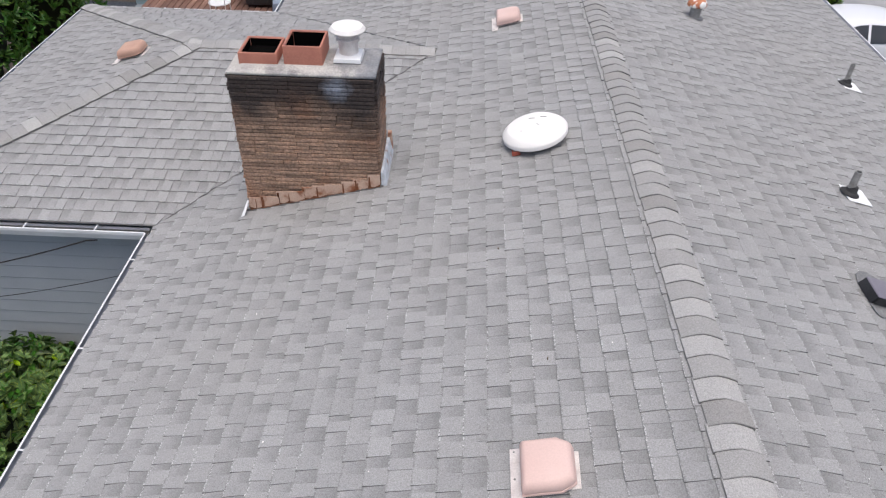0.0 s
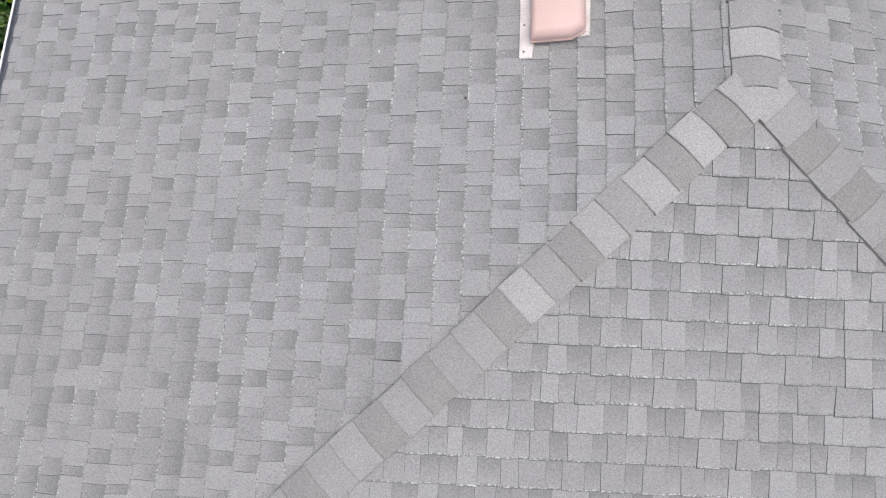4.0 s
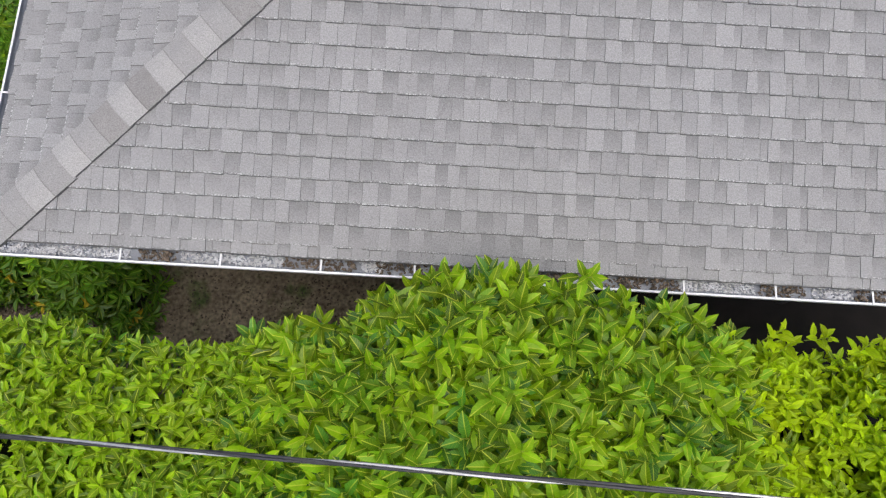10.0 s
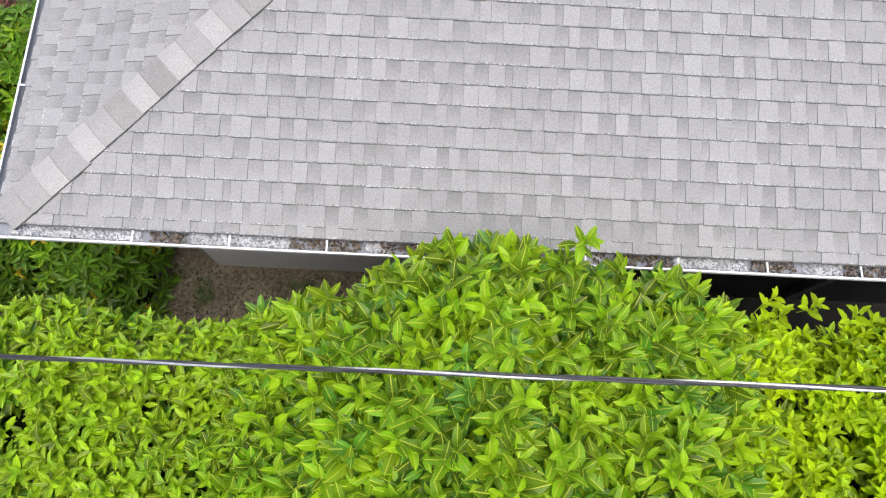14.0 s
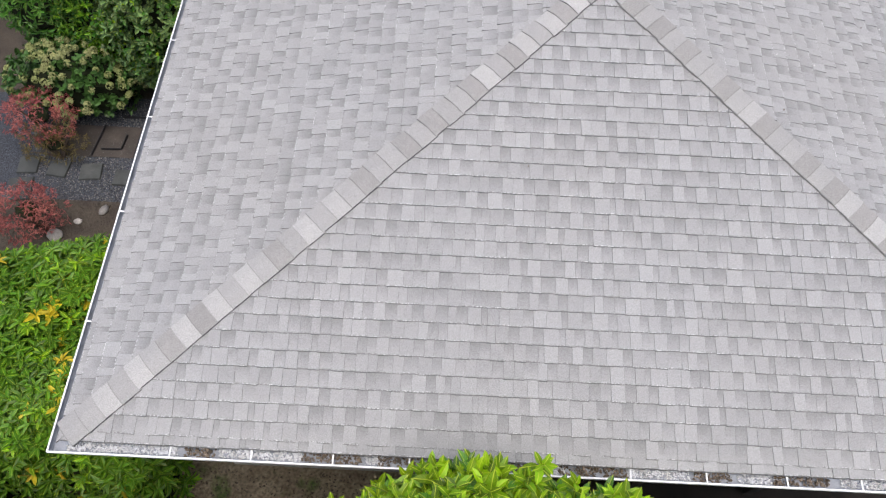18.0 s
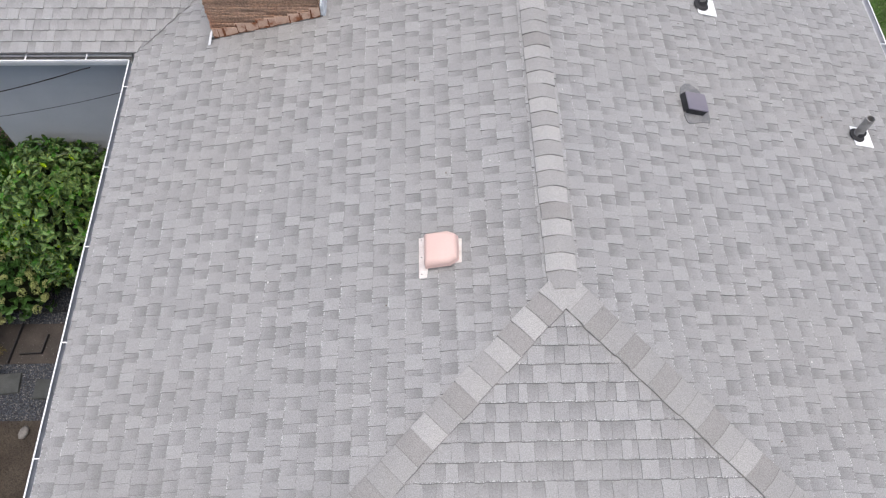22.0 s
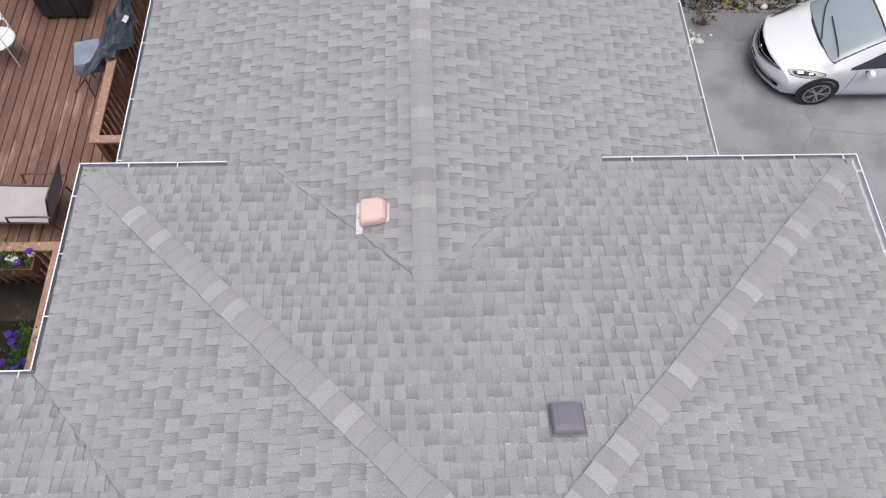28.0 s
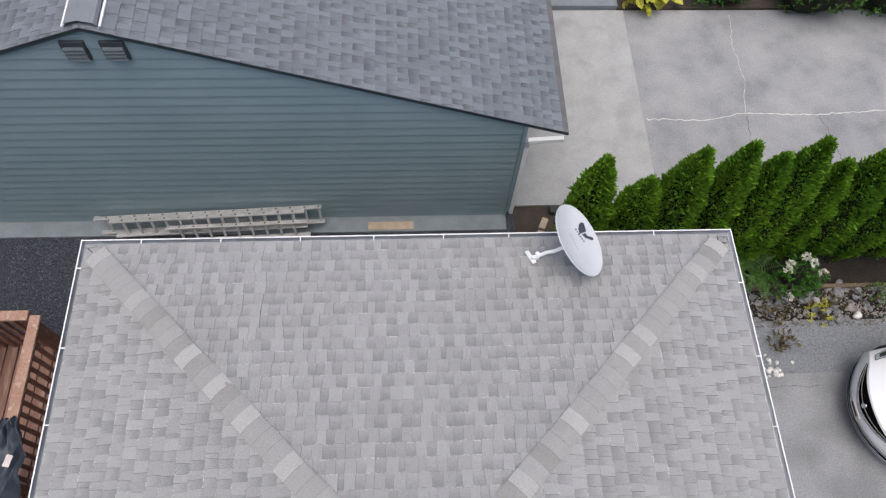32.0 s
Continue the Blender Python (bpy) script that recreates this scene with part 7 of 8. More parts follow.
for x, y, r, mat in ((4.75, 20.15, 0.2, maple_olive), (5.45, 20.08, 0.2, hosta_leaf), (5.6, 20.2, 0.2, maple_olive), (6.4, 20.35, 0.17, rhodo_leaf), (4.78, 19.62, 0.17, maple_olive), (7.2, 20.3, 0.2, fresh_leaf), (5.35, 20.6, 0.13, fresh_leaf)):
    shrub("weed", "small straggling weed among the border rocks", "plant", (*lot(x, y), LOT + 0.12), (r, r, 0.15), 190, 0.05, mat, int(x * 100), wide=0.4, core=0.12, base_z=LOT + 0.03)
ROCKS = [stone_mesh(k + 20, rock_mat, 0.55, False) for k in range(7)]
for k in range(290):
    x = prng.uniform(4.2, 9.6)
    stone(*lot(x, 20.25 + prng.uniform(-0.28, 0.30)), prng.choice((0.025, 0.03, 0.04, 0.05, 0.06, 0.085)), "rough grey border rock beside the gravel", "border rocks", ROCKS, "rock", LOT + 0.03)
spots = [(*lot(prng.uniform(3.5, 9.5), 20.22 + prng.uniform(-0.32, 0.36)), LOT + 0.035) for k in range(2600)]
rubble_mat = material("sandy_stone_rubble", (0.225, 0.205, 0.19), (0.15, 0.138, 0.13), scale=9, rough=0.95, island=0.5, fine_amount=0.2)
crumbs("rubble", spots, 0.024, rubble_mat, "small grey stone rubble between the border rocks", "rubble", 31)
spots = [(*lot(prng.uniform(3.5, 9.5), prng.uniform(19.2, 20.0)), LOT + 0.027) for k in range(9000)]
crumbs("gravel_chips", spots, 0.011, chip_mat, "fine blue-grey gravel chips along the driveway", "gravel", 32)
spots = [(prng.uniform(-6.5, 1.0), prng.uniform(19.8, 21.62), 0.022) for k in range(15000)]
crumbs("gravel_chips", spots, 0.013, dark_chip_mat, "dark blue-grey gravel chips between the houses", "gravel", 33)
for k in range(24):
    stone(*lot(4.58 + prng.gauss(0, 0.09), 19.27 + prng.gauss(0, 0.12)), prng.uniform(0.02, 0.042), "white quartz pebble at the drive edge", "white pebbles", PEBBLES, "pebble", LOT + 0.028)
for x, y, size in ((6.05, 20.05, 0.07), (6.75, 20.03, 0.10), (6.5, 19.98, 0.06), (5.5, 20.3, 0.06), (6.95, 20.02, 0.07), (7.6, 20.05, 0.08)):
    stone(*lot(x, y), size, "pale rounded rock at the edge of the border", "pale border rocks", PEBBLES, "rock", LOT + 0.03)
border_wood = material("mossy_brown_timber", (0.16, 0.115, 0.075), (0.10, 0.082, 0.06), scale=4, rough=0.9, fine=30, fine_amount=0.3, stain=(0.085, 0.09, 0.055), stain_scale=3, stain_at=(0.5, 0.7))
edge = part("border_timber", Geo().box(4.0, 11, 20.19, 20.25, LOT, LOT + 0.10), border_wood, bevel=0.012)
tagged(edge, "weathered timber edging behind the rocks", "edging")
shrub("hosta", "yellow hosta clump with broad pale leaves", "plant", (3.9, 26.15, 0.2), (0.42, 0.26, 0.2), 180, 0.20, hosta_leaf, 91, wide=0.6, core=0.4, base_z=0.06)
for x in (5.3, 6.9, 8.4):
    shrub("shade_shrub", "dark clipped shrub behind the drive", "shrub", (x, 26.3 if x < 6 else 26.1, 0.4 if x < 6 else 0.7), (0.6, 0.35, 0.5) if x < 6 else (0.9, 0.6, 0.85), 1800, 0.08, laurel_dark if x > 6 else fresh_leaf, int(x * 10), base_z=0.06)

# trees beyond the wing and far side
for x, y, r, h, seed in ((-9.6, 12.5, 1.5, 3.2, 1), (-9.2, 9.6, 1.3, 2.8, 2), (-11.5, 14.5, 1.8, 3.6, 3), (-9.8, 15.8, 1.3, 2.9, 4), (-12.5, 11.5, 1.9, 3.4, 5)):
    shrub("garden_tree", "leafy green garden tree beyond the wing", "tree", (x, y, h), (r, r, h * 0.62), 5200, 0.14, laurel_dark, 200 + seed, extra=((fresh_leaf, 0.3),), core=0.75)

# ---- deck ----
def along(m, stretch):
    """Draws the coarse colour and the stains of a material out along one axis, as wood grain wears."""
    n, link = m.node_tree.nodes, m.node_tree.links.new
    where = n.new("ShaderNodeNewGeometry")
    scaled = n.new("ShaderNodeVectorMath")
    scaled.operation = "MULTIPLY"
    scaled.inputs[1].default_value = stretch
    link(where.outputs["Position"], scaled.inputs[0])
    for node in [x for x in n if x.type == "TEX_NOISE"]:
        link(scaled.outputs[0], node.inputs["Vector"])
    return m


deck_wood = material("red_brown_deck_board", (0.188, 0.105, 0.079), (0.132, 0.073, 0.056), scale=3, rough=0.7, fine=30, fine_amount=0.18, bump=0.25, island=0.16, per_object=True, stain=(0.36, 0.235, 0.19), stain_scale=3.2, stain_at=(0.56, 0.74))
along(deck_wood, (2.2, 0.28, 2.2))
rail_top = material("sun_bleached_cedar_rail", (0.335, 0.21, 0.155), (0.27, 0.155, 0.11), scale=7, rough=0.75, fine=40, fine_amount=0.15, stain=(0.43, 0.32, 0.255), stain_scale=14, stain_at=(0.55, 0.66))
rail_wood = material("stained_cedar_rail", (0.205, 0.092, 0.062), (0.15, 0.068, 0.046), scale=5, rough=0.65, fine=40, fine_amount=0.12, island=0.12, per_object=True, stain=(0.30, 0.17, 0.12), stain_scale=4, stain_at=(0.6, 0.75))
DECK = 1.2
# Near-black slab below the boards stands in for shade in the gaps.
deck = tagged(part("deck", Geo().box(-9.0, -4.95, 14.25, 19.4, DECK - 0.2, DECK - 0.06).box(-4.95, EXT_X0 + EAVE, L + 0.0, 15.7, DECK - 0.2, DECK - 0.06), shade_soil), "red-brown stained timber deck on posts", "deck", kind="structure")
x = -8.95
while x < EXT_X0 + EAVE - 0.15:
    y1 = 19.42 if x < -4.9 else 15.72
    ob = new("deck_board", mesh_of("deck_board", Geo().box(0, 0.1345, 14.2, y1, -0.028, 0), deck_wood, bevel=0.003, segments=1))
    ob.matrix_world = pose(x, 0, DECK)
    ob.parent = deck
    x += 0.147
for x, y in ((-8.8, 14.4), (-8.8, 19.3), (-5.0, 14.4), (-5.0, 19.3), (-6.9, 14.4), (-6.9, 19.3), (-5.0, 17)):
    part("post", Geo().box(x - 0.06, x + 0.06, y - 0.06, y + 0.06, 0, DECK - 0.2), rail_wood, deck)


def railing(x0, y0, x1, y1, label, z0=DECK, tall=0.95):
    """A rail with a broad top board, lower rail and flat balusters."""
    a, b = Vector((x0, y0, z0)), Vector((x1, y1, z0))
    d = (b - a).normalized()
    turn = math.degrees(math.atan2(d.y, d.x))
    n = (b - a).length
    t = thing("deck_railing", label, "railing", Matrix.Translation(a) @ pose(0, 0, 0, 0, 0, turn))
    part("top_rail", Geo().box(-0.06, n + 0.06, -0.06, 0.06, tall - 0.038, tall), rail_top, bevel=0.006).parent = t
    part("upper_stringer", Geo().box(0, n, -0.02, 0.02, tall - 0.13, tall - 0.04), rail_wood).parent = t
    part("lower_stringer", Geo().box(0, n, -0.02, 0.02, 0.08, 0.16), rail_wood).parent = t
    k = 0.08
    while k < n - 0.04:
        part("baluster", Geo().box(k - 0.02, k + 0.02, -0.058, -0.021, 0.04, tall - 0.05), rail_wood).parent = t
        k += 0.125
    for p in ([0.05, n - 0.05] if n < 2 else [0.05, n / 2, n - 0.05]):
        part("post", Geo().box(p - 0.045, p + 0.045, -0.015, 0.075, -0.2, tall - 0.04), rail_wood).parent = t


railing(-4.81, 15.83, -4.81, 19.32, "red-brown timber deck railing with flat balusters beside the house")
railing(-4.80, 15.75, EXT_X0 - 0.05, 15.75, "short red-brown timber railing at the house", tall=0.953)
railing(-8.9, 19.38, -4.95, 19.38, "red-brown timber deck railing at the far end", tall=0.956)
railing(-8.9, 14.18, -4.98, 14.18, "red-brown timber railing along the stair opening", tall=0.946)
railing(-4.93, 12.55, -4.93, 14.1, "red-brown timber railing beside the wing", tall=0.943)
# Near-black sheet painted as the shadow in the opening.
tagged(part("stair_pit", Geo().box(-9, -4.4, 12.2, 14.1, 0.0, 0.02), shade_soil), "near-black ground with the shade of the deck opening painted in", "soil", kind="structure")

petal_purple = foliage("violet_petunia_petal", (0.09, 0.035, 0.30), (0.13, 0.05, 0.38), rough=0.7)


def planter(x, y, length, turn, label, petals, seed, z=1.75):
    t = thing("planter_box", label, "planter", pose(x, y, z, 0, 0, turn))
    for a in (-0.1, 0.085):
        part("side_board", Geo().box(-length / 2, length / 2, a, a + 0.016, 0, 0.17), rail_wood, t)
    for a in (-length / 2, length / 2 - 0.016):
        part("end_board", Geo().box(a, a + 0.016, -0.083, 0.085, 0, 0.17), rail_wood, t)
    part("soil", Geo().box(-length / 2 + 0.02, length / 2 - 0.02, -0.08, 0.083, 0.01, 0.14), soil, t)
    rng = np.random.default_rng(seed)
    n = 420
    loc = np.stack([rng.normal(0, length * 0.28, n), rng.normal(0, 0.09, n), 0.18 + 0.16 * rng.random(n)], 1)
    m = np.array(t.matrix_world)
    wpos = loc @ m[:3, :3].T + m[:3, 3]
    leaf_cloud("foliage", t, fresh_leaf, wpos, unit(n, rng, 0.3), unit(n, rng, 0.8), rng.uniform(0.03, 0.06, n), np.full(n, 0.02))
    for mat, many in petals:
        for k in range(many):
            c = wpos[rng.integers(n)] + np.array((0, 0, 0.05))
            ang = np.arange(7) * 0.9
            d = np.stack([np.cos(ang), np.sin(ang), np.full(7, 0.35)], 1)
            leaf_cloud("bloom", t, mat, np.tile(c, (7, 1)), d, np.tile((0, 0, 1.0), (7, 1)), np.full(7, 0.05), np.full(7, 0.05))


planter(-5.62, 14.03, 0.75, 0, "timber planter box with white and violet petunias", ((floret_white, 5), (petal_purple, 4)), 5, 1.85)
planter(-5.1, 12.85, 0.7, 90, "timber planter box with violet petunias", ((petal_purple, 10),), 6, 1.8)

# ---- furniture on the deck ----
grill_black = material("black_enamel_grill", (0.018, 0.019, 0.021), (0.03, 0.031, 0.034), scale=4, rough=0.3, spec=0.5, fine_amount=0.08)
steel = material("brushed_stainless_steel", (0.55, 0.55, 0.55), (0.45, 0.45, 0.46), scale=6, rough=0.35, metal=0.85, fine_amount=0.08)
grill = thing("gas_grill", "black gas grill with steel shelves against the railing", "grill", pose(-6.16, 19.02, DECK) @ Matrix.Scale(0.84, 4))
part("cabinet", Geo().box(-0.42, 0.42, -0.26, 0.24, 0.08, 0.72), grill_black, grill, bevel=0.012)
for x in (-0.41, 0.01):
    door = part("cabinet_door", Geo().box(x, x + 0.218, -0.283, -0.262, 0.12, 0.68), grill_black, grill, bevel=0.006)
    part("handle", Geo().tube([(x + 0.08, -0.30, 0.6), (x + 0.32, -0.30, 0.6)], 0.01, 8), steel, door)
part("firebox", tapered(-0.43, 0.43, -0.27, 0.26, 0.72, 0.86, -0.0), grill_black, grill, bevel=0.01)
lid = Geo()
arc = [(-0.27, 0.86), (-0.28, 0.94), (-0.22, 1.06), (-0.08, 1.13), (0.1, 1.13), (0.24, 1.05), (0.26, 0.86)]
lid.add([(x, y, z) for x in (-0.43, 0.28) for y, z in arc], [(k, k + 1, k + 8, k + 7) for k in range(6)] + [tuple(range(7)), tuple(reversed(range(7, 14)))])
part("lid", lid, grill_black, grill, "black domed lid", bevel=0.01, smooth=True)
part("lid_handle", Geo().tube([(-0.35, -0.31, 0.95), (0.2, -0.31, 0.95)], 0.013, 8), steel, grill)
part("control_panel", tapered(-0.43, 0.43, -0.33, -0.26, 0.74, 0.86, 0.01), steel, grill, "steel control panel", bevel=0.006)
for k in range(5):
    part("knob", Geo().lathe([(0.022, 0), (0.02, 0.03)], 14, pose(-0.32 + 0.16 * k, -0.33, 0.80, 90, 0, 0)), black_rubber, grill)
part("side_shelf", Geo().box(0.29, 0.72, -0.27, 0.24, 0.86, 0.90), steel, grill, bevel=0.01)
part("side_shelf", Geo().box(-0.85, -0.44, -0.27, 0.24, 0.80, 0.84), steel, grill, bevel=0.01)
part("thermometer", Geo().lathe([(0.035, 0), (0.03, 0.012)], 16, pose(-0.1, -0.27, 1.0, 70, 0, 0)), white_metal, grill)
for x, y in ((0.60, -0.14), (0.60, 0.0), (0.60, 0.14)):
    part("side_knob", Geo().lathe([(0.032, 0.90), (0.03, 0.925), (0.015, 0.928)], 18, pose(x, y, 0)), grill_black, grill)
for x in (-0.36, 0.36):
    for y in (-0.2, 0.18):
        part("wheel", Geo().lathe([(0.04, -0.015), (0.04, 0.015)], 12, pose(x, y, 0.04, 90, 0, 90)), black_rubber, grill)

tarp_mat = material("dark_blue_grey_tarpaulin", (0.032, 0.040, 0.055), (0.05, 0.06, 0.08), scale=5, rough=0.45, fine_amount=0.08, bump=0.1)
grey_cloth = material("pale_blue_grey_cover", (0.22, 0.26, 0.33), (0.17, 0.2, 0.26), scale=6, rough=0.7)
tarp = thing("grill_cover", "crumpled dark tarpaulin thrown over the railing", "cover", pose(-4.89, 17.6, DECK))
g = Geo()
n, m = 34, 34
for a in range(n):
    for b in range(m):
        u, v = a / (n - 1), b / (m - 1)
        right, left = 0.17 + 0.13 * math.sin(math.pi * v), 0.02 - 0.60 * (1 - v) ** 1.3
        x = right + (left - right) * u
        over = 0.985 - 0.85 * max(0.02 - x, 0) - 0.8 * max(x - 0.15, 0)
        crease = abs(noise.noise(Vector((u * 4.2 + v * 2, v * 5, 3.3)))) * 0.15 + abs(noise.noise(Vector((u * 9, v * 10 + u * 4, 1.3)))) * 0.06
        y = -0.52 + 1.12 * v - 0.22 * u * (1 - v) + noise.noise(Vector((u * 4, v * 4, 5))) * 0.05
        g.v.append((x + noise.noise(Vector((v * 5, u * 3, 9))) * 0.05, y, over + crease))
g.f = [(a * m + b, (a + 1) * m + b, (a + 1) * m + b + 1, a * m + b + 1) for a in range(n - 1) for b in range(m - 1)]
part("sheet", g, tarp_mat, tarp, smooth=True)
part("label_patch", Geo().box(-0.03, 0.03, -0.06, 0.06, 0, 0.004), pale_flange, tarp, at=pose(0.19, 0.16, 1.05, 0, 32, -12))
stool = thing("side_table", "small table under a pale grey-blue cover", "table", pose(-5.30, 17.45, DECK + 0.12, 0, 0, 12))
part("cover", tapered(-0.22, 0.2, -0.26, 0.26, 0.42, 0.62, 0.03), grey_cloth, stool, "pale grey-blue fitted cover", bevel=0.03, smooth=True)
for x in (-0.18, 0.16):
    for y in (-0.2, 0.2):
        part("leg", Geo().tube([(x, y, -0.12), (x * 0.9, y * 0.9, 0.45)], 0.012, 8), louvre_mat, stool)

sling_mat = material("beige_grey_sling_mesh", (0.42, 0.40, 0.40), (0.37, 0.355, 0.355), scale=5, rough=0.75, fine=160, fine_amount=0.1)
frame_mat = material("bronze_brown_tube", (0.12, 0.09, 0.075), (0.09, 0.07, 0.06), scale=8, rough=0.4, metal=0.4)


def lounger(at, label):
    t = thing("sun_lounger", label, "lounger", at, group="deck seating")
    part("seat_sling", Geo().add([(-1.3, -0.27, 0.36), (0, -0.27, 0.36), (0, 0.27, 0.36), (-1.3, 0.27, 0.36), (-0.65, -0.27, 0.335), (-0.65, 0.27, 0.335),
                                  (-1.3, -0.27, 0.35), (0, -0.27, 0.35), (0, 0.27, 0.35), (-1.3, 0.27, 0.35), (-0.65, -0.27, 0.325), (-0.65, 0.27, 0.325)],
                                 [(0, 4, 5, 3), (4, 1, 2, 5), (9, 11, 10, 6), (11, 8, 7, 10)]), sling_mat, t)
    part("back_sling", Geo().add([(0, -0.27, 0.36), (0.22, -0.27, 0.95), (0.22, 0.27, 0.95), (0, 0.27, 0.36), (0.012, -0.27, 0.355), (0.232, -0.27, 0.945), (0.232, 0.27, 0.945), (0.012, 0.27, 0.355)],
                                 [(0, 1, 2, 3), (7, 6, 5, 4)]), sling_mat, t)
    for y in (-0.29, 0.29):
        part("side_tube", Geo().tube([(-1.33, y, 0.35), (-0.65, y, 0.335), (0, y, 0.36), (0.23, y, 0.97)], 0.014, 8), frame_mat, t)
        part("arm_rest", Geo().tube([(-0.5, y * 1.15, 0.34), (-0.46, y * 1.15, 0.56), (-0.05, y * 1.15, 0.60), (0.12, y * 1.1, 0.57)], 0.014, 8), frame_mat, t)
        for x in (-1.2, 0.05):
            part("leg", Geo().tube([(x, y, 0.35), (x + 0.05, y * 1.05, 0.0)], 0.013, 8), frame_mat, t)
    part("cross_bar", Geo().tube([(0.23, -0.29, 0.97), (0.23, 0.29, 0.97)], 0.014, 8), frame_mat, t)


lounger(pose(-5.42, 15.12, DECK, 0, 0, -3), "beige sling sun lounger with bronze metal frame")
chair_white = thing("garden_chair", "white wire garden chair at the deck's side", "chair", pose(-6.85, 18.0, DECK), group="deck seating")
for k in range(3):
    z = 0.42 + 0.2 * k
    part("hoop", Geo().tube([(0.24 * math.cos(a), 0.24 * math.sin(a), z) for a in [2 * math.pi * q / 16 for q in range(17)]], 0.01, 6), white_metal, chair_white)
for q in range(4):
    a = math.pi / 4 + q * math.pi / 2
    part("leg", Geo().tube([(0.24 * math.cos(a), 0.24 * math.sin(a), 0), (0.24 * math.cos(a), 0.24 * math.sin(a), 0.82)], 0.01, 6), white_metal, chair_white)
part("seat", Geo().lathe([(0.23, 0.405), (0.23, 0.42)], 20), white_metal, chair_white)

# ---- satellite dish ----
dish_grey = material("pale_grey_dish_paint", (0.52, 0.54, 0.57), (0.47, 0.49, 0.52), scale=4, rough=0.5, fine_amount=0.04)
logo_dark = material("dark_blue_grey_print", (0.05, 0.055, 0.075), rough=0.6)
foot = EXT_NORTH.at(0.650, EXT_Y - 19.350)
dish = thing("satellite_dish", "pale grey oval satellite dish with a dark printed mark", "satellite dish", pose(foot.x, foot.y, foot.z))
centre = Vector((0.370, 0.020, 0.360))
facing = Vector((0.647, 0.023, 0.758)).normalized()
across = Vector((-0.411, 0.844, 0.325)).normalized()
across = (across - facing * across.dot(facing)).normalized()
high = facing.cross(across)
bowl = Geo()
n, rings = 40, 8
for k in range(rings + 1):
    f = k / rings
    for a in range(n):
        p, q = math.cos(2 * math.pi * a / n) * 0.37 * f, math.sin(2 * math.pi * a / n) * 0.325 * f
        bowl.v.append(tuple(centre + across * p + high * q + facing * (0.075 * f * f - 0.04)))
for k in range(rings + 1):
    f = k / rings
    for a in range(n):
        p, q = math.cos(2 * math.pi * a / n) * 0.375 * f, math.sin(2 * math.pi * a / n) * 0.33 * f
        bowl.v.append(tuple(centre + across * p + high * q + facing * (0.075 * f * f - 0.048)))
top = (rings + 1) * n
for k in range(rings):
    for a in range(n):
        b = (a + 1) % n
        bowl.f += [(k * n + a, (k + 1) * n + a, (k + 1) * n + b, k * n + b), (top + k * n + b, top + (k + 1) * n + b, top + (k + 1) * n + a, top + k * n + a)]
bowl.f += [(rings * n + a, top + rings * n + a, top + rings * n + (a + 1) % n, rings * n + (a + 1) % n) for a in range(n)]
part("reflector", bowl, dish_grey, dish, smooth=True)
face_m = Matrix((across, high, facing)).transposed().to_4x4()
face_m.translation = centre


def print_on(points):
    """A flat printed shape laid on the bowl: points as (along, across)."""
    return [(p, q, 0.075 * ((p / 0.37) ** 2 + (q / 0.325) ** 2) - 0.037) for p, q in points]


def printed(points, name="printed_bar", label=""):
    part(name, Geo().add(print_on(points), [tuple(range(len(points)))]), logo_dark, dish, label, at=face_m)


printed([(0.045, -0.235), (0.125, -0.245), (0.15, -0.215), (0.135, -0.175), (0.10, -0.15), (0.05, -0.14)], "printed_mark", "dark rounded printed mark")
printed([(0.035, -0.215), (0.035, -0.165), (-0.01, -0.19), (-0.06, -0.25), (-0.055, -0.275), (-0.03, -0.27), (0.0, -0.225)], "printed_mark", "dark swept printed mark")
for k in range(6):
    printed([(0.10 - 0.028 * k, -0.125 - 0.007 * k), (0.116 - 0.028 * k, -0.125 - 0.007 * k), (0.116 - 0.028 * k, -0.105 - 0.007 * k), (0.10 - 0.028 * k, -0.105 - 0.007 * k)])
for k in range(7):
    printed([(0.075 - 0.026 * k, -0.012 + 0.004 * (k % 2)), (0.088 - 0.026 * k, -0.012), (0.088 - 0.026 * k, -0.004), (0.075 - 0.026 * k, -0.004 + 0.004 * (k % 2))])
part("foot_plate", Geo().box(-0.022, 0.022, -0.085, 0.085, 0.0, 0.012), white_metal, dish, bevel=0.003, at=pose(-0.03, 0.02, 0.014, -14.7, 0, 22))
part("foot_bracket", Geo().box(-0.03, 0.05, -0.018, 0.018, 0.01, 0.075), white_metal, dish, bevel=0.006, at=pose(0.0, 0.0, 0.0, 0, 0, 8))
part("bolt_head", Geo().lathe([(0.0, 0.03), (0.02, 0.03), (0.022, 0.0)], 10, Matrix.Translation((0.03, 0.03, 0.06))), white_metal, dish)
part("mast", Geo().tube([(0.0, 0, 0.055), (0.12, 0.03, 0.10), tuple(centre * 0.72 - facing * 0.12), tuple(centre - facing * 0.10)], 0.019, 12), white_metal, dish, smooth=True)
part("clamp", Geo().lathe([(0.07, 0), (0.07, 0.07)], 16, Matrix.Translation(centre - facing * 0.115) @ facing.to_track_quat("Z", "Y").to_matrix().to_4x4()), white_metal, dish)

# ---- car ----
car_white = material("white_pearl_car_paint", (0.66, 0.67, 0.70), (0.64, 0.65, 0.68), scale=1, rough=0.3, fine_amount=0.01, bump=0.0, spec=0.5, coat=0.3)
# Pale base colour stands in for the sky reflected in the windscreen.
car_glass = material("sky_pale_car_glass", (0.27, 0.325, 0.345), (0.25, 0.30, 0.32), scale=1, rough=0.22, fine_amount=0.01, bump=0.0, spec=0.9, coat=1.0)
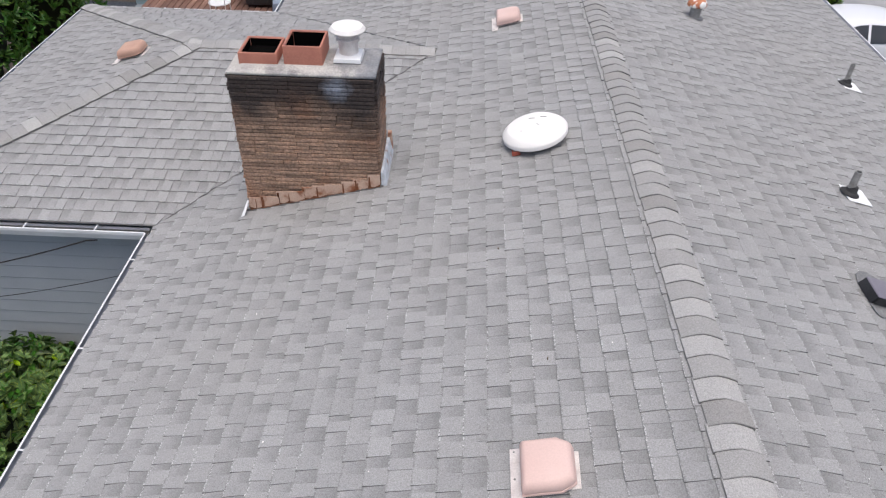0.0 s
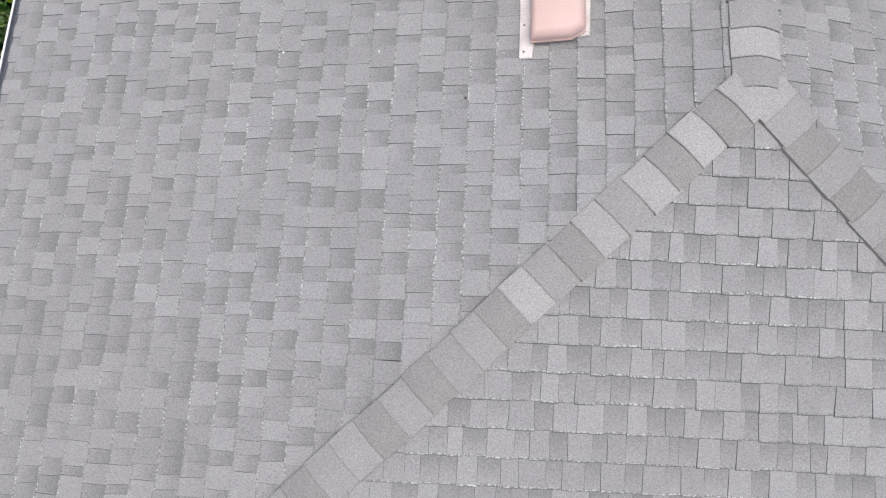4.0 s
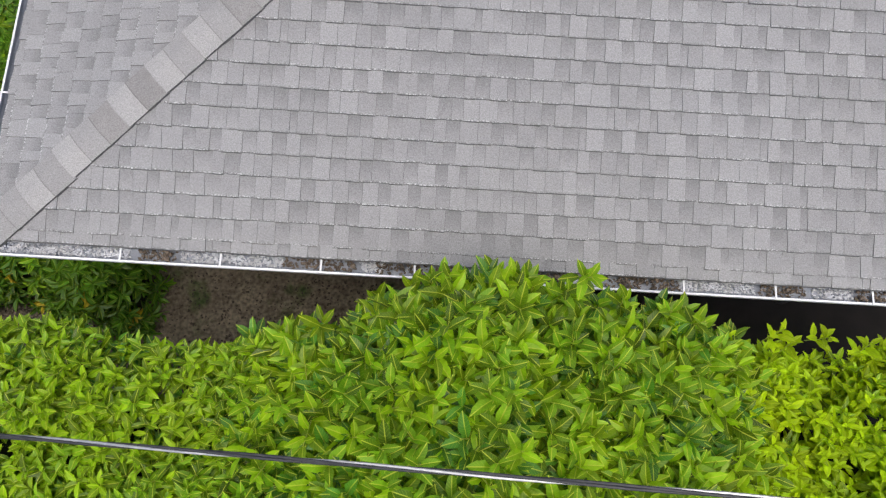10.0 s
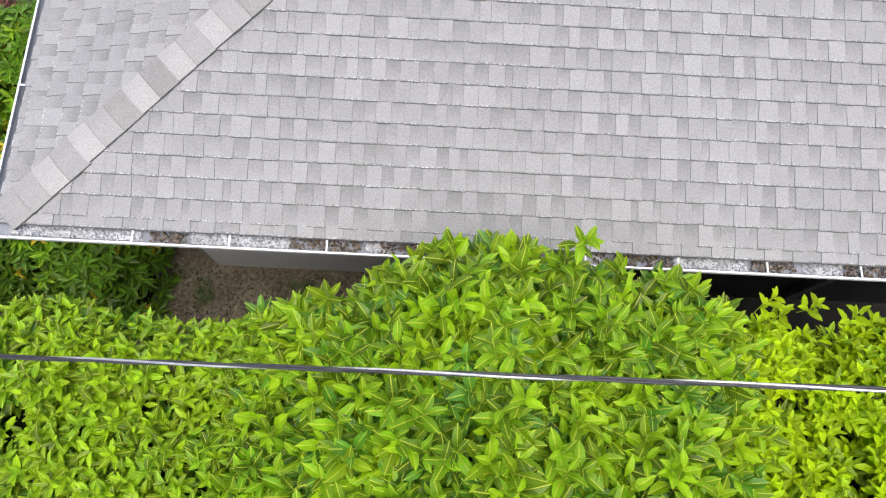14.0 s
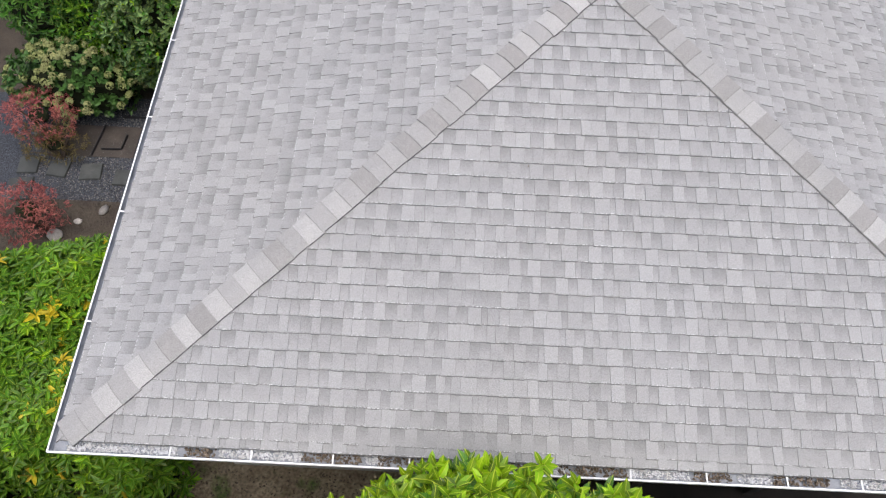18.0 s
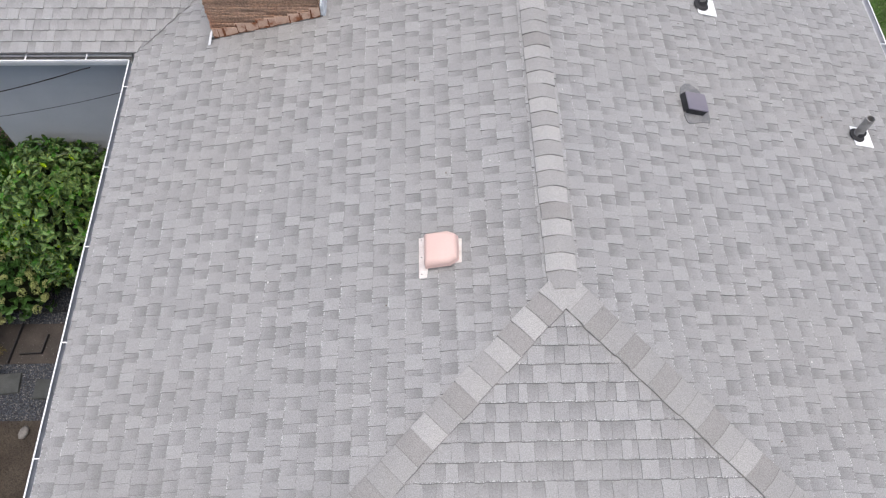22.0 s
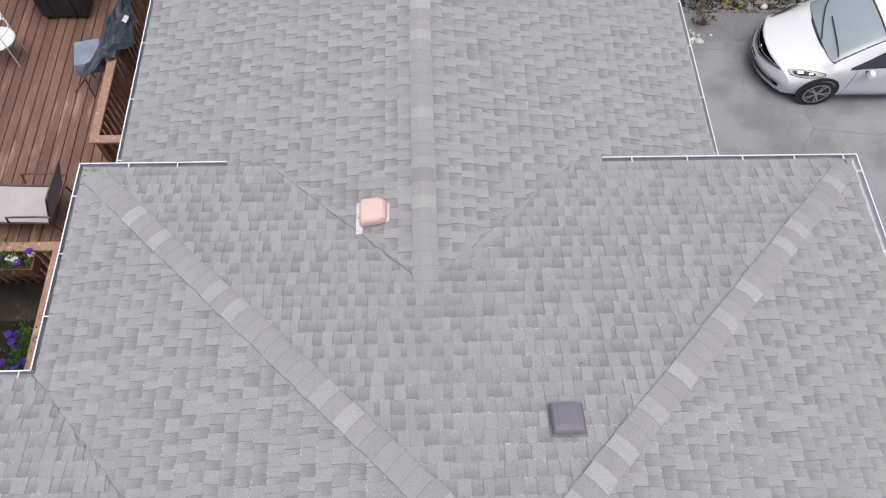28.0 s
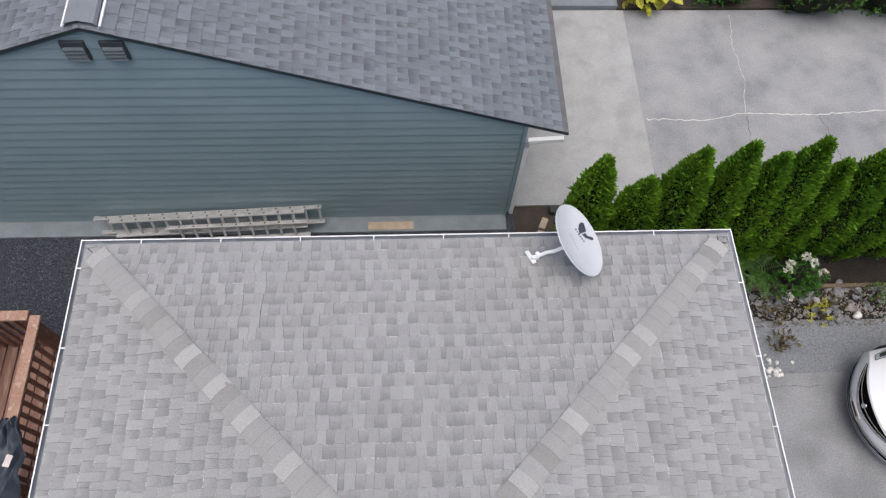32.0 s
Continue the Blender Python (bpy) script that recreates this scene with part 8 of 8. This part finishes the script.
side_glass = material("dark_car_side_glass", (0.02, 0.022, 0.025), (0.03, 0.032, 0.035), scale=1, rough=0.08, fine_amount=0.01, bump=0.0, spec=0.7)
tyre_mat = material("black_tyre_rubber", (0.022, 0.022, 0.023), (0.03, 0.03, 0.03), scale=15, rough=0.85)
rim_mat = material("machined_alloy_rim", (0.52, 0.53, 0.54), (0.45, 0.46, 0.47), scale=6, rough=0.3, metal=0.8, fine_amount=0.03)
lamp_mat = material("clear_headlamp_lens", (0.46, 0.48, 0.51), (0.30, 0.32, 0.35), scale=9, rough=0.12, spec=0.8, fine_amount=0.05, bump=0.0)
chrome = material("chrome_strip", (0.75, 0.76, 0.77), rough=0.12, metal=1.0, fine_amount=0.0, bump=0.0)

# stations from the nose: distance, half width, sill, belt height, top height, top half width
STATIONS = ((0.0, 0.82, 0.20, 0.50, 0.665, 0.64), (0.3, 0.86, 0.18, 0.62, 0.775, 0.68), (0.6, 0.88, 0.18, 0.71, 0.86, 0.71), (0.82, 0.885, 0.18, 0.78, 0.92, 0.74), (1.15, 0.885, 0.18, 0.84, 1.06, 0.70), (1.5, 0.885, 0.18, 0.88, 1.23, 0.65),
            (1.85, 0.885, 0.18, 0.90, 1.36, 0.60), (2.15, 0.885, 0.18, 0.92, 1.42, 0.575), (2.6, 0.885, 0.18, 0.94, 1.435, 0.57), (3.1, 0.885, 0.18, 0.95, 1.40, 0.57), (3.6, 0.88, 0.19, 0.96, 1.28, 0.60), (4.0, 0.865, 0.20, 0.97, 1.11, 0.66), (4.3, 0.83, 0.24, 0.95, 1.03, 0.66), (4.5, 0.74, 0.34, 0.84, 0.93, 0.58))
STATION_AT = [s[0] for s in STATIONS]
ROWS = 8


def eased(xs, ys, x):
    """Smooth curve through the given heights."""
    k = max(i for i in range(len(xs) - 1) if xs[i] <= x or i == 0)
    h = xs[k + 1] - xs[k]
    slope = lambda i: (ys[min(i + 1, len(ys) - 1)] - ys[max(i - 1, 0)]) / (xs[min(i + 1, len(xs) - 1)] - xs[max(i - 1, 0)])
    f = min(max((x - xs[k]) / h, 0.0), 1.0)
    return ys[k] * (2 * f ** 3 - 3 * f * f + 1) + ys[k + 1] * (3 * f * f - 2 * f ** 3) + h * (slope(k) * (f ** 3 - 2 * f * f + f) + slope(k + 1) * (f ** 3 - f * f))


def front(y, z):
    """How far the nose lies back of its tip: bowed in plan, raked in profile."""
    return 0.46 * (abs(y) / 0.88) ** 2.2 + eased((0.15, 0.30, 0.42, 0.52, 0.66, 0.8), (0.08, 0.025, 0.0, 0.02, 0.085, 0.2), z)


def shell_at(d, row):
    """The body's skin: d back from the nose, row 0 on the middle line to +-8 at the sill."""
    w, sill, belt, top, tw = (eased(STATION_AT, [s[k] for s in STATIONS], d) for k in range(1, 6))
    ys = (0, tw * 0.5, tw * 0.86, tw, (tw + w) / 2, w * 0.985, w, w * 0.985, w * 0.93)
    zs = (top + 0.022, top + 0.014, top - 0.012, top - 0.045, (top + belt) / 2 - 0.01, belt, (belt + sill) / 2 + 0.08, sill + 0.14, sill)
    r = abs(row)
    k = list(range(ROWS + 1))
    y, z = eased(k, ys, r), eased(k, zs, r)
    f = min(d / 1.3, 1.0)
    return Vector((d + front(y, z) * (1 - f * f * (3 - 2 * f)), y if row > 0 else -y, z))


def shell_out(d, row, lift):
    p = shell_at(d, row)
    a, b = shell_at(d + 0.01, row) - p, shell_at(d, row + 0.02) - p
    return p + b.cross(a).normalized() * -lift


car = thing("car", "silver-white sedan car parked on the concrete driveway", "car", pose(5.11, 18.36, LOT + 0.03) @ Matrix.Scale(0.915, 4))
body = Geo()
stops = [0.0, 0.02, 0.05, 0.1] + [0.15 + 0.075 * k for k in range(59)]
across_rows = [-ROWS + 0.4 * k for k in range(41)]
for d in stops:
    body.v += [tuple(shell_at(min(d, 4.5), r)) for r in across_rows]
n = len(across_rows)
body.f = [(k * n + a, k * n + a + 1, (k + 1) * n + a + 1, (k + 1) * n + a) for k in range(len(stops) - 1) for a in range(n - 1)] + [tuple(reversed(range((len(stops) - 1) * n, len(stops) * n)))]
part("body", body, car_white, car, smooth=True)
face = Geo()
for k in range(21):
    e = shell_at(0.0, ROWS - 0.4 * k)
    face.v += [(front(e.y * q / 12, e.z), e.y * q / 12, e.z) for q in range(-12, 13)]
face.f = [(k * 25 + a, k * 25 + a + 1, k * 25 + a + 26, k * 25 + a + 25) for k in range(20) for a in range(24)]
part("bumper", face, car_white, car, smooth=True)


def shell_patch(name, ds, rows, mat, lift=0.006, label=""):
    """A panel that follows the shell between distances and rows, a little proud of it."""
    g = Geo()
    steps = 12
    for i in range(len(ds)):
        g.v += [tuple(shell_out(ds[i], rows[i][0] + (rows[i][1] - rows[i][0]) * j / steps, lift)) for j in range(steps + 1)]
    g.f = [(13 * i + j, 13 * i + j + 1, 13 * i + j + 14, 13 * i + j + 13) for i in range(len(ds) - 1) for j in range(steps)]
    return part(name, g, mat, car, label, smooth=True)


def nose_patch(name, half, low, high, mat, lift=0.008, label=""):
    """A panel on the nose between two heights, given as functions of the distance from the middle."""
    g = Geo()
    for k in range(-16, 17):
        y = half * k / 16
        for j in range(5):
            z = low(y) + (high(y) - low(y)) * j / 4
            g.v.append((front(y, z) - lift, y, z))
    g.f = [(5 * i + j, 5 * i + j + 1, 5 * i + j + 6, 5 * i + j + 5) for i in range(32) for j in range(4)]
    return part(name, g, mat, car, label, smooth=True)


def screen_rows(d):
    """Half width of the windscreen in rows, bowed at its foot."""
    return min(1.6 * math.sqrt(max((d - 0.80) / 0.32, 0.0)), 1.0) * (3.0 - 0.35 * max(d - 1.25, 0) / 0.6)


ds = [0.805 + 0.042 * k for k in range(25)]
shell_patch("windscreen_surround", ds, [(-screen_rows(d) - 0.12, screen_rows(d) + 0.12) for d in ds], black_rubber, 0.004)
ds = [0.855 + 0.042 * k for k in range(23)]
shell_patch("windscreen", ds, [(-screen_rows(d) + 0.1, screen_rows(d) - 0.1) for d in ds], car_glass, 0.009, "windscreen coloured pale for the sky's reflection")
shell_patch("rear_window", (3.3, 3.5, 3.7, 3.9), ((-2.0, 2.0), (-2.3, 2.3), (-2.4, 2.4), (-2.4, 2.4)), side_glass)
for k in (-1, 1):
    shell_patch("side_window", (1.30, 1.45, 1.6, 1.8, 2.0, 2.2, 2.42), [(k * a, k * 4.85) for a in (4.6, 4.3, 4.05, 3.75, 3.5, 3.35, 3.3)], side_glass)
    shell_patch("side_window", (2.48, 2.7, 3.0, 3.25, 3.5), [(k * a, k * 4.85) for a in (3.3, 3.3, 3.35, 3.5, 4.2)], side_glass)
    ends = ((2.62, 3.7), (2.8, 4.3), (3.05, 4.62), (3.4, 4.78), (3.85, 4.86), (4.4, 4.86))
    shell_patch("lamp_surround", (0.05, 0.14, 0.24, 0.36, 0.48, 0.63), [(k * a, k * b) for a, b in ends], black_metal, 0.005, "thin dark edge round a headlamp")
    shell_patch("headlamp", (0.06, 0.14, 0.24, 0.36, 0.48, 0.60), [(k * (a + 0.1), k * (b - 0.12)) for a, b in ends], lamp_mat, 0.010, "clear angular headlamp")
    shell_patch("lamp_bezel", (0.10, 0.18, 0.27, 0.40), [(k * 3.0, k * 3.7), (k * 3.2, k * 4.1), (k * 3.45, k * 4.3), (k * 4.0, k * 4.5)], black_metal, 0.013, "dark headlamp bezel")
    shell_patch("lamp_bulb", (0.15, 0.19, 0.23), [(k * 3.35, k * 3.65), (k * 3.3, k * 3.75), (k * 3.38, k * 3.7)], chrome, 0.016)
    shell_patch("lamp_bulb", (0.29, 0.33, 0.37), [(k * 3.9, k * 4.1), (k * 3.88, k * 4.15), (k * 3.95, k * 4.15)], chrome, 0.016)
    shell_patch("sill", (1.4, 2.0, 2.6, 3.2), ((k * 7.35, k * 7.7),) * 4, chrome, 0.006)
    shell_patch("door_seam", (1.42, 1.43), ((k * 4.95, k * 7.2),) * 2, black_rubber, 0.003)
    shell_patch("door_seam", (2.45, 2.46), ((k * 4.95, k * 7.2),) * 2, black_rubber, 0.003)
    ds = (0.08, 0.2, 0.35, 0.5, 0.7, 0.9, 1.1)
    shell_patch("bonnet_seam", ds, [(k * (2.6 + 0.55 * min(d / 0.5, 1)), k * (2.63 + 0.55 * min(d / 0.5, 1))) for d in ds], pipe_metal, 0.002)
    part("mirror", tapered(-0.07, 0.11, -0.11, 0.11, -0.07, 0.07, 0.03), car_white, car, bevel=0.03, smooth=True, at=pose(1.60, k * 0.985, 0.92, 0, 0, 12 * k) @ Matrix.Scale(0.75, 4))
    part("mirror_stalk", Geo().box(1.57, 1.63, k * 0.9 - 0.05, k * 0.9 + 0.05, 0.86, 0.885), black_rubber, car)
    part("door_handle", Geo().box(2.2, 2.37, k * 0.89 - 0.012, k * 0.89 + 0.012, 0.80, 0.83), car_white, car, bevel=0.005)
    for d in (0.96, 3.62):
        hubm = Matrix.Translation((d, k * 0.893, 0.318)) @ pose(0, 0, 0, -90 * k, 0, 0)
        part("wheel_arch", Geo().lathe([(0.365, -0.02), (0.365, 0.004), (0.30, 0.004), (0.30, -0.02)], 32, Matrix.Translation((d, k * 0.888, 0.345)) @ pose(0, 0, 0, -90 * k, 0, 0)), black_rubber, car)
        wheel = part("wheel", Geo().lathe([(0.30, -0.19), (0.318, -0.15), (0.318, -0.03), (0.30, 0.008), (0.235, 0.012), (0.228, -0.03)], 36, hubm), tyre_mat, car, "black tyre", smooth=True)
        hub = Geo().lathe([(0.228, -0.02), (0.234, 0.016), (0.214, 0.018), (0.208, -0.035)], 36, close=False)
        hub.lathe([(0.045, -0.03), (0.04, 0.016)], 14)
        part("rim", hub, rim_mat, wheel, "machined alloy rim", smooth=True, at=hubm)
        part("brake_disc", Geo().lathe([(0.212, 0.0), (0.212, 0.013)], 24), black_metal, wheel, at=hubm)
        for q in range(5):
            for off in (-0.16, 0.16):
                a = 2 * math.pi * q / 5
                ca, sa, cb, sb = math.cos(a), math.sin(a), math.cos(a + off), math.sin(a + off)
                part("spoke", Geo().add([(0.03 * ca - 0.016 * sa, 0.03 * sa + 0.016 * ca, 0.018), (0.03 * ca + 0.016 * sa, 0.03 * sa - 0.016 * ca, 0.018), (0.216 * cb + 0.011 * sb, 0.216 * sb - 0.011 * cb, 0.020), (0.216 * cb - 0.011 * sb, 0.216 * sb + 0.011 * cb, 0.020)],
                                        [(0, 1, 2, 3)]), rim_mat, wheel, at=hubm)
nose_patch("grille", 0.58, lambda y: 0.525 + 0.085 * (abs(y) / 0.5) ** 1.4, lambda y: 0.672 - 0.030 * (y / 0.5) ** 2, depth_black, 0.008, "black front grille")
nose_patch("grille_bar", 0.60, lambda y: 0.498 + 0.09 * (abs(y) / 0.5) ** 1.4, lambda y: 0.525 + 0.085 * (abs(y) / 0.5) ** 1.4, chrome, 0.018)
nose_patch("grille_bar", 0.52, lambda y: 0.575 + 0.05 * (abs(y) / 0.5) ** 1.4, lambda y: 0.587 + 0.05 * (abs(y) / 0.5) ** 1.4, pipe_metal, 0.012)
# Grey strip paints a crease's shade onto the smooth bumper.
nose_patch("crease_shade_strip", 0.74, lambda y: 0.372 + 0.02 * (y / 0.6) ** 2, lambda y: 0.384 + 0.02 * (y / 0.6) ** 2, pipe_metal, 0.004, "grey strip for the shade of a bumper crease")
nose_patch("air_intake", 0.70, lambda y: 0.262 + 0.02 * (y / 0.6) ** 2, lambda y: 0.335 + 0.03 * min(abs(y) / 0.6, 1) ** 3, depth_black, 0.008, "black lower air intake")
nose_patch("intake_strip", 0.62, lambda y: 0.318, lambda y: 0.330, chrome, 0.016)
nose_patch("lower_lip", 0.70, lambda y: 0.215, lambda y: 0.245, car_white, 0.03)
part("plate", Geo().box(-0.022, -0.012, -0.16, 0.16, 0.385, 0.485), pale_flange, car, bevel=0.003)
part("plate_bar", Geo().box(-0.025, -0.0225, -0.11, 0.11, 0.415, 0.455), logo_dark, car)
part("badge", Geo().lathe([(0.04, 0), (0.035, 0.012)], 16, pose(0.035, 0, 0.585, 0, -70, 0)), chrome, car)
for y0, y1, d0, d1 in ((-2.4, 0.5, 1.04, 1.16), (-0.6, 2.0, 0.87, 1.22)):
    path = [tuple(shell_out(d0 + (d1 - d0) * f, y0 + (y1 - y0) * f, 0.03)) for f in (0, 0.25, 0.5, 0.75, 1.0)]
    part("wiper", Geo().tube(path, 0.011, 6), black_rubber, car)

# ---- service cable over the hedge ----
cable = thing("service_cable", "twisted black and bare aluminium service cable over the hedge", "cable", pose(-1.3, -0.9, 5.7))
alu = material("bare_aluminium_strand", (0.5, 0.51, 0.52), (0.4, 0.41, 0.42), scale=30, rough=0.4, metal=0.6)
black_plastic = material("black_cable_jacket", (0.03, 0.032, 0.036), (0.05, 0.052, 0.056), scale=20, rough=0.5)
for phase, mat, r, name in ((0.0, black_plastic, 0.0042, "insulated_wire"), (2.1, black_plastic, 0.0042, "insulated_wire"), (4.2, alu, 0.0038, "bare_wire")):
    pts = []
    for k in range(400):
        x = -12 + 24 * k / 399
        a = x * 7.0 + phase
        pts.append((x + 1.3, -0.906 - 0.0133 * (x + 2.6) + 0.0045 * math.cos(a) + 0.9, 5.70 + 0.205 * (x + 2.6) + 0.0016 * (x * x - 6.8) - 5.7 + 0.0045 * math.sin(a)))
    part(name, Geo().tube(pts, r, 6), mat, cable, smooth=True)
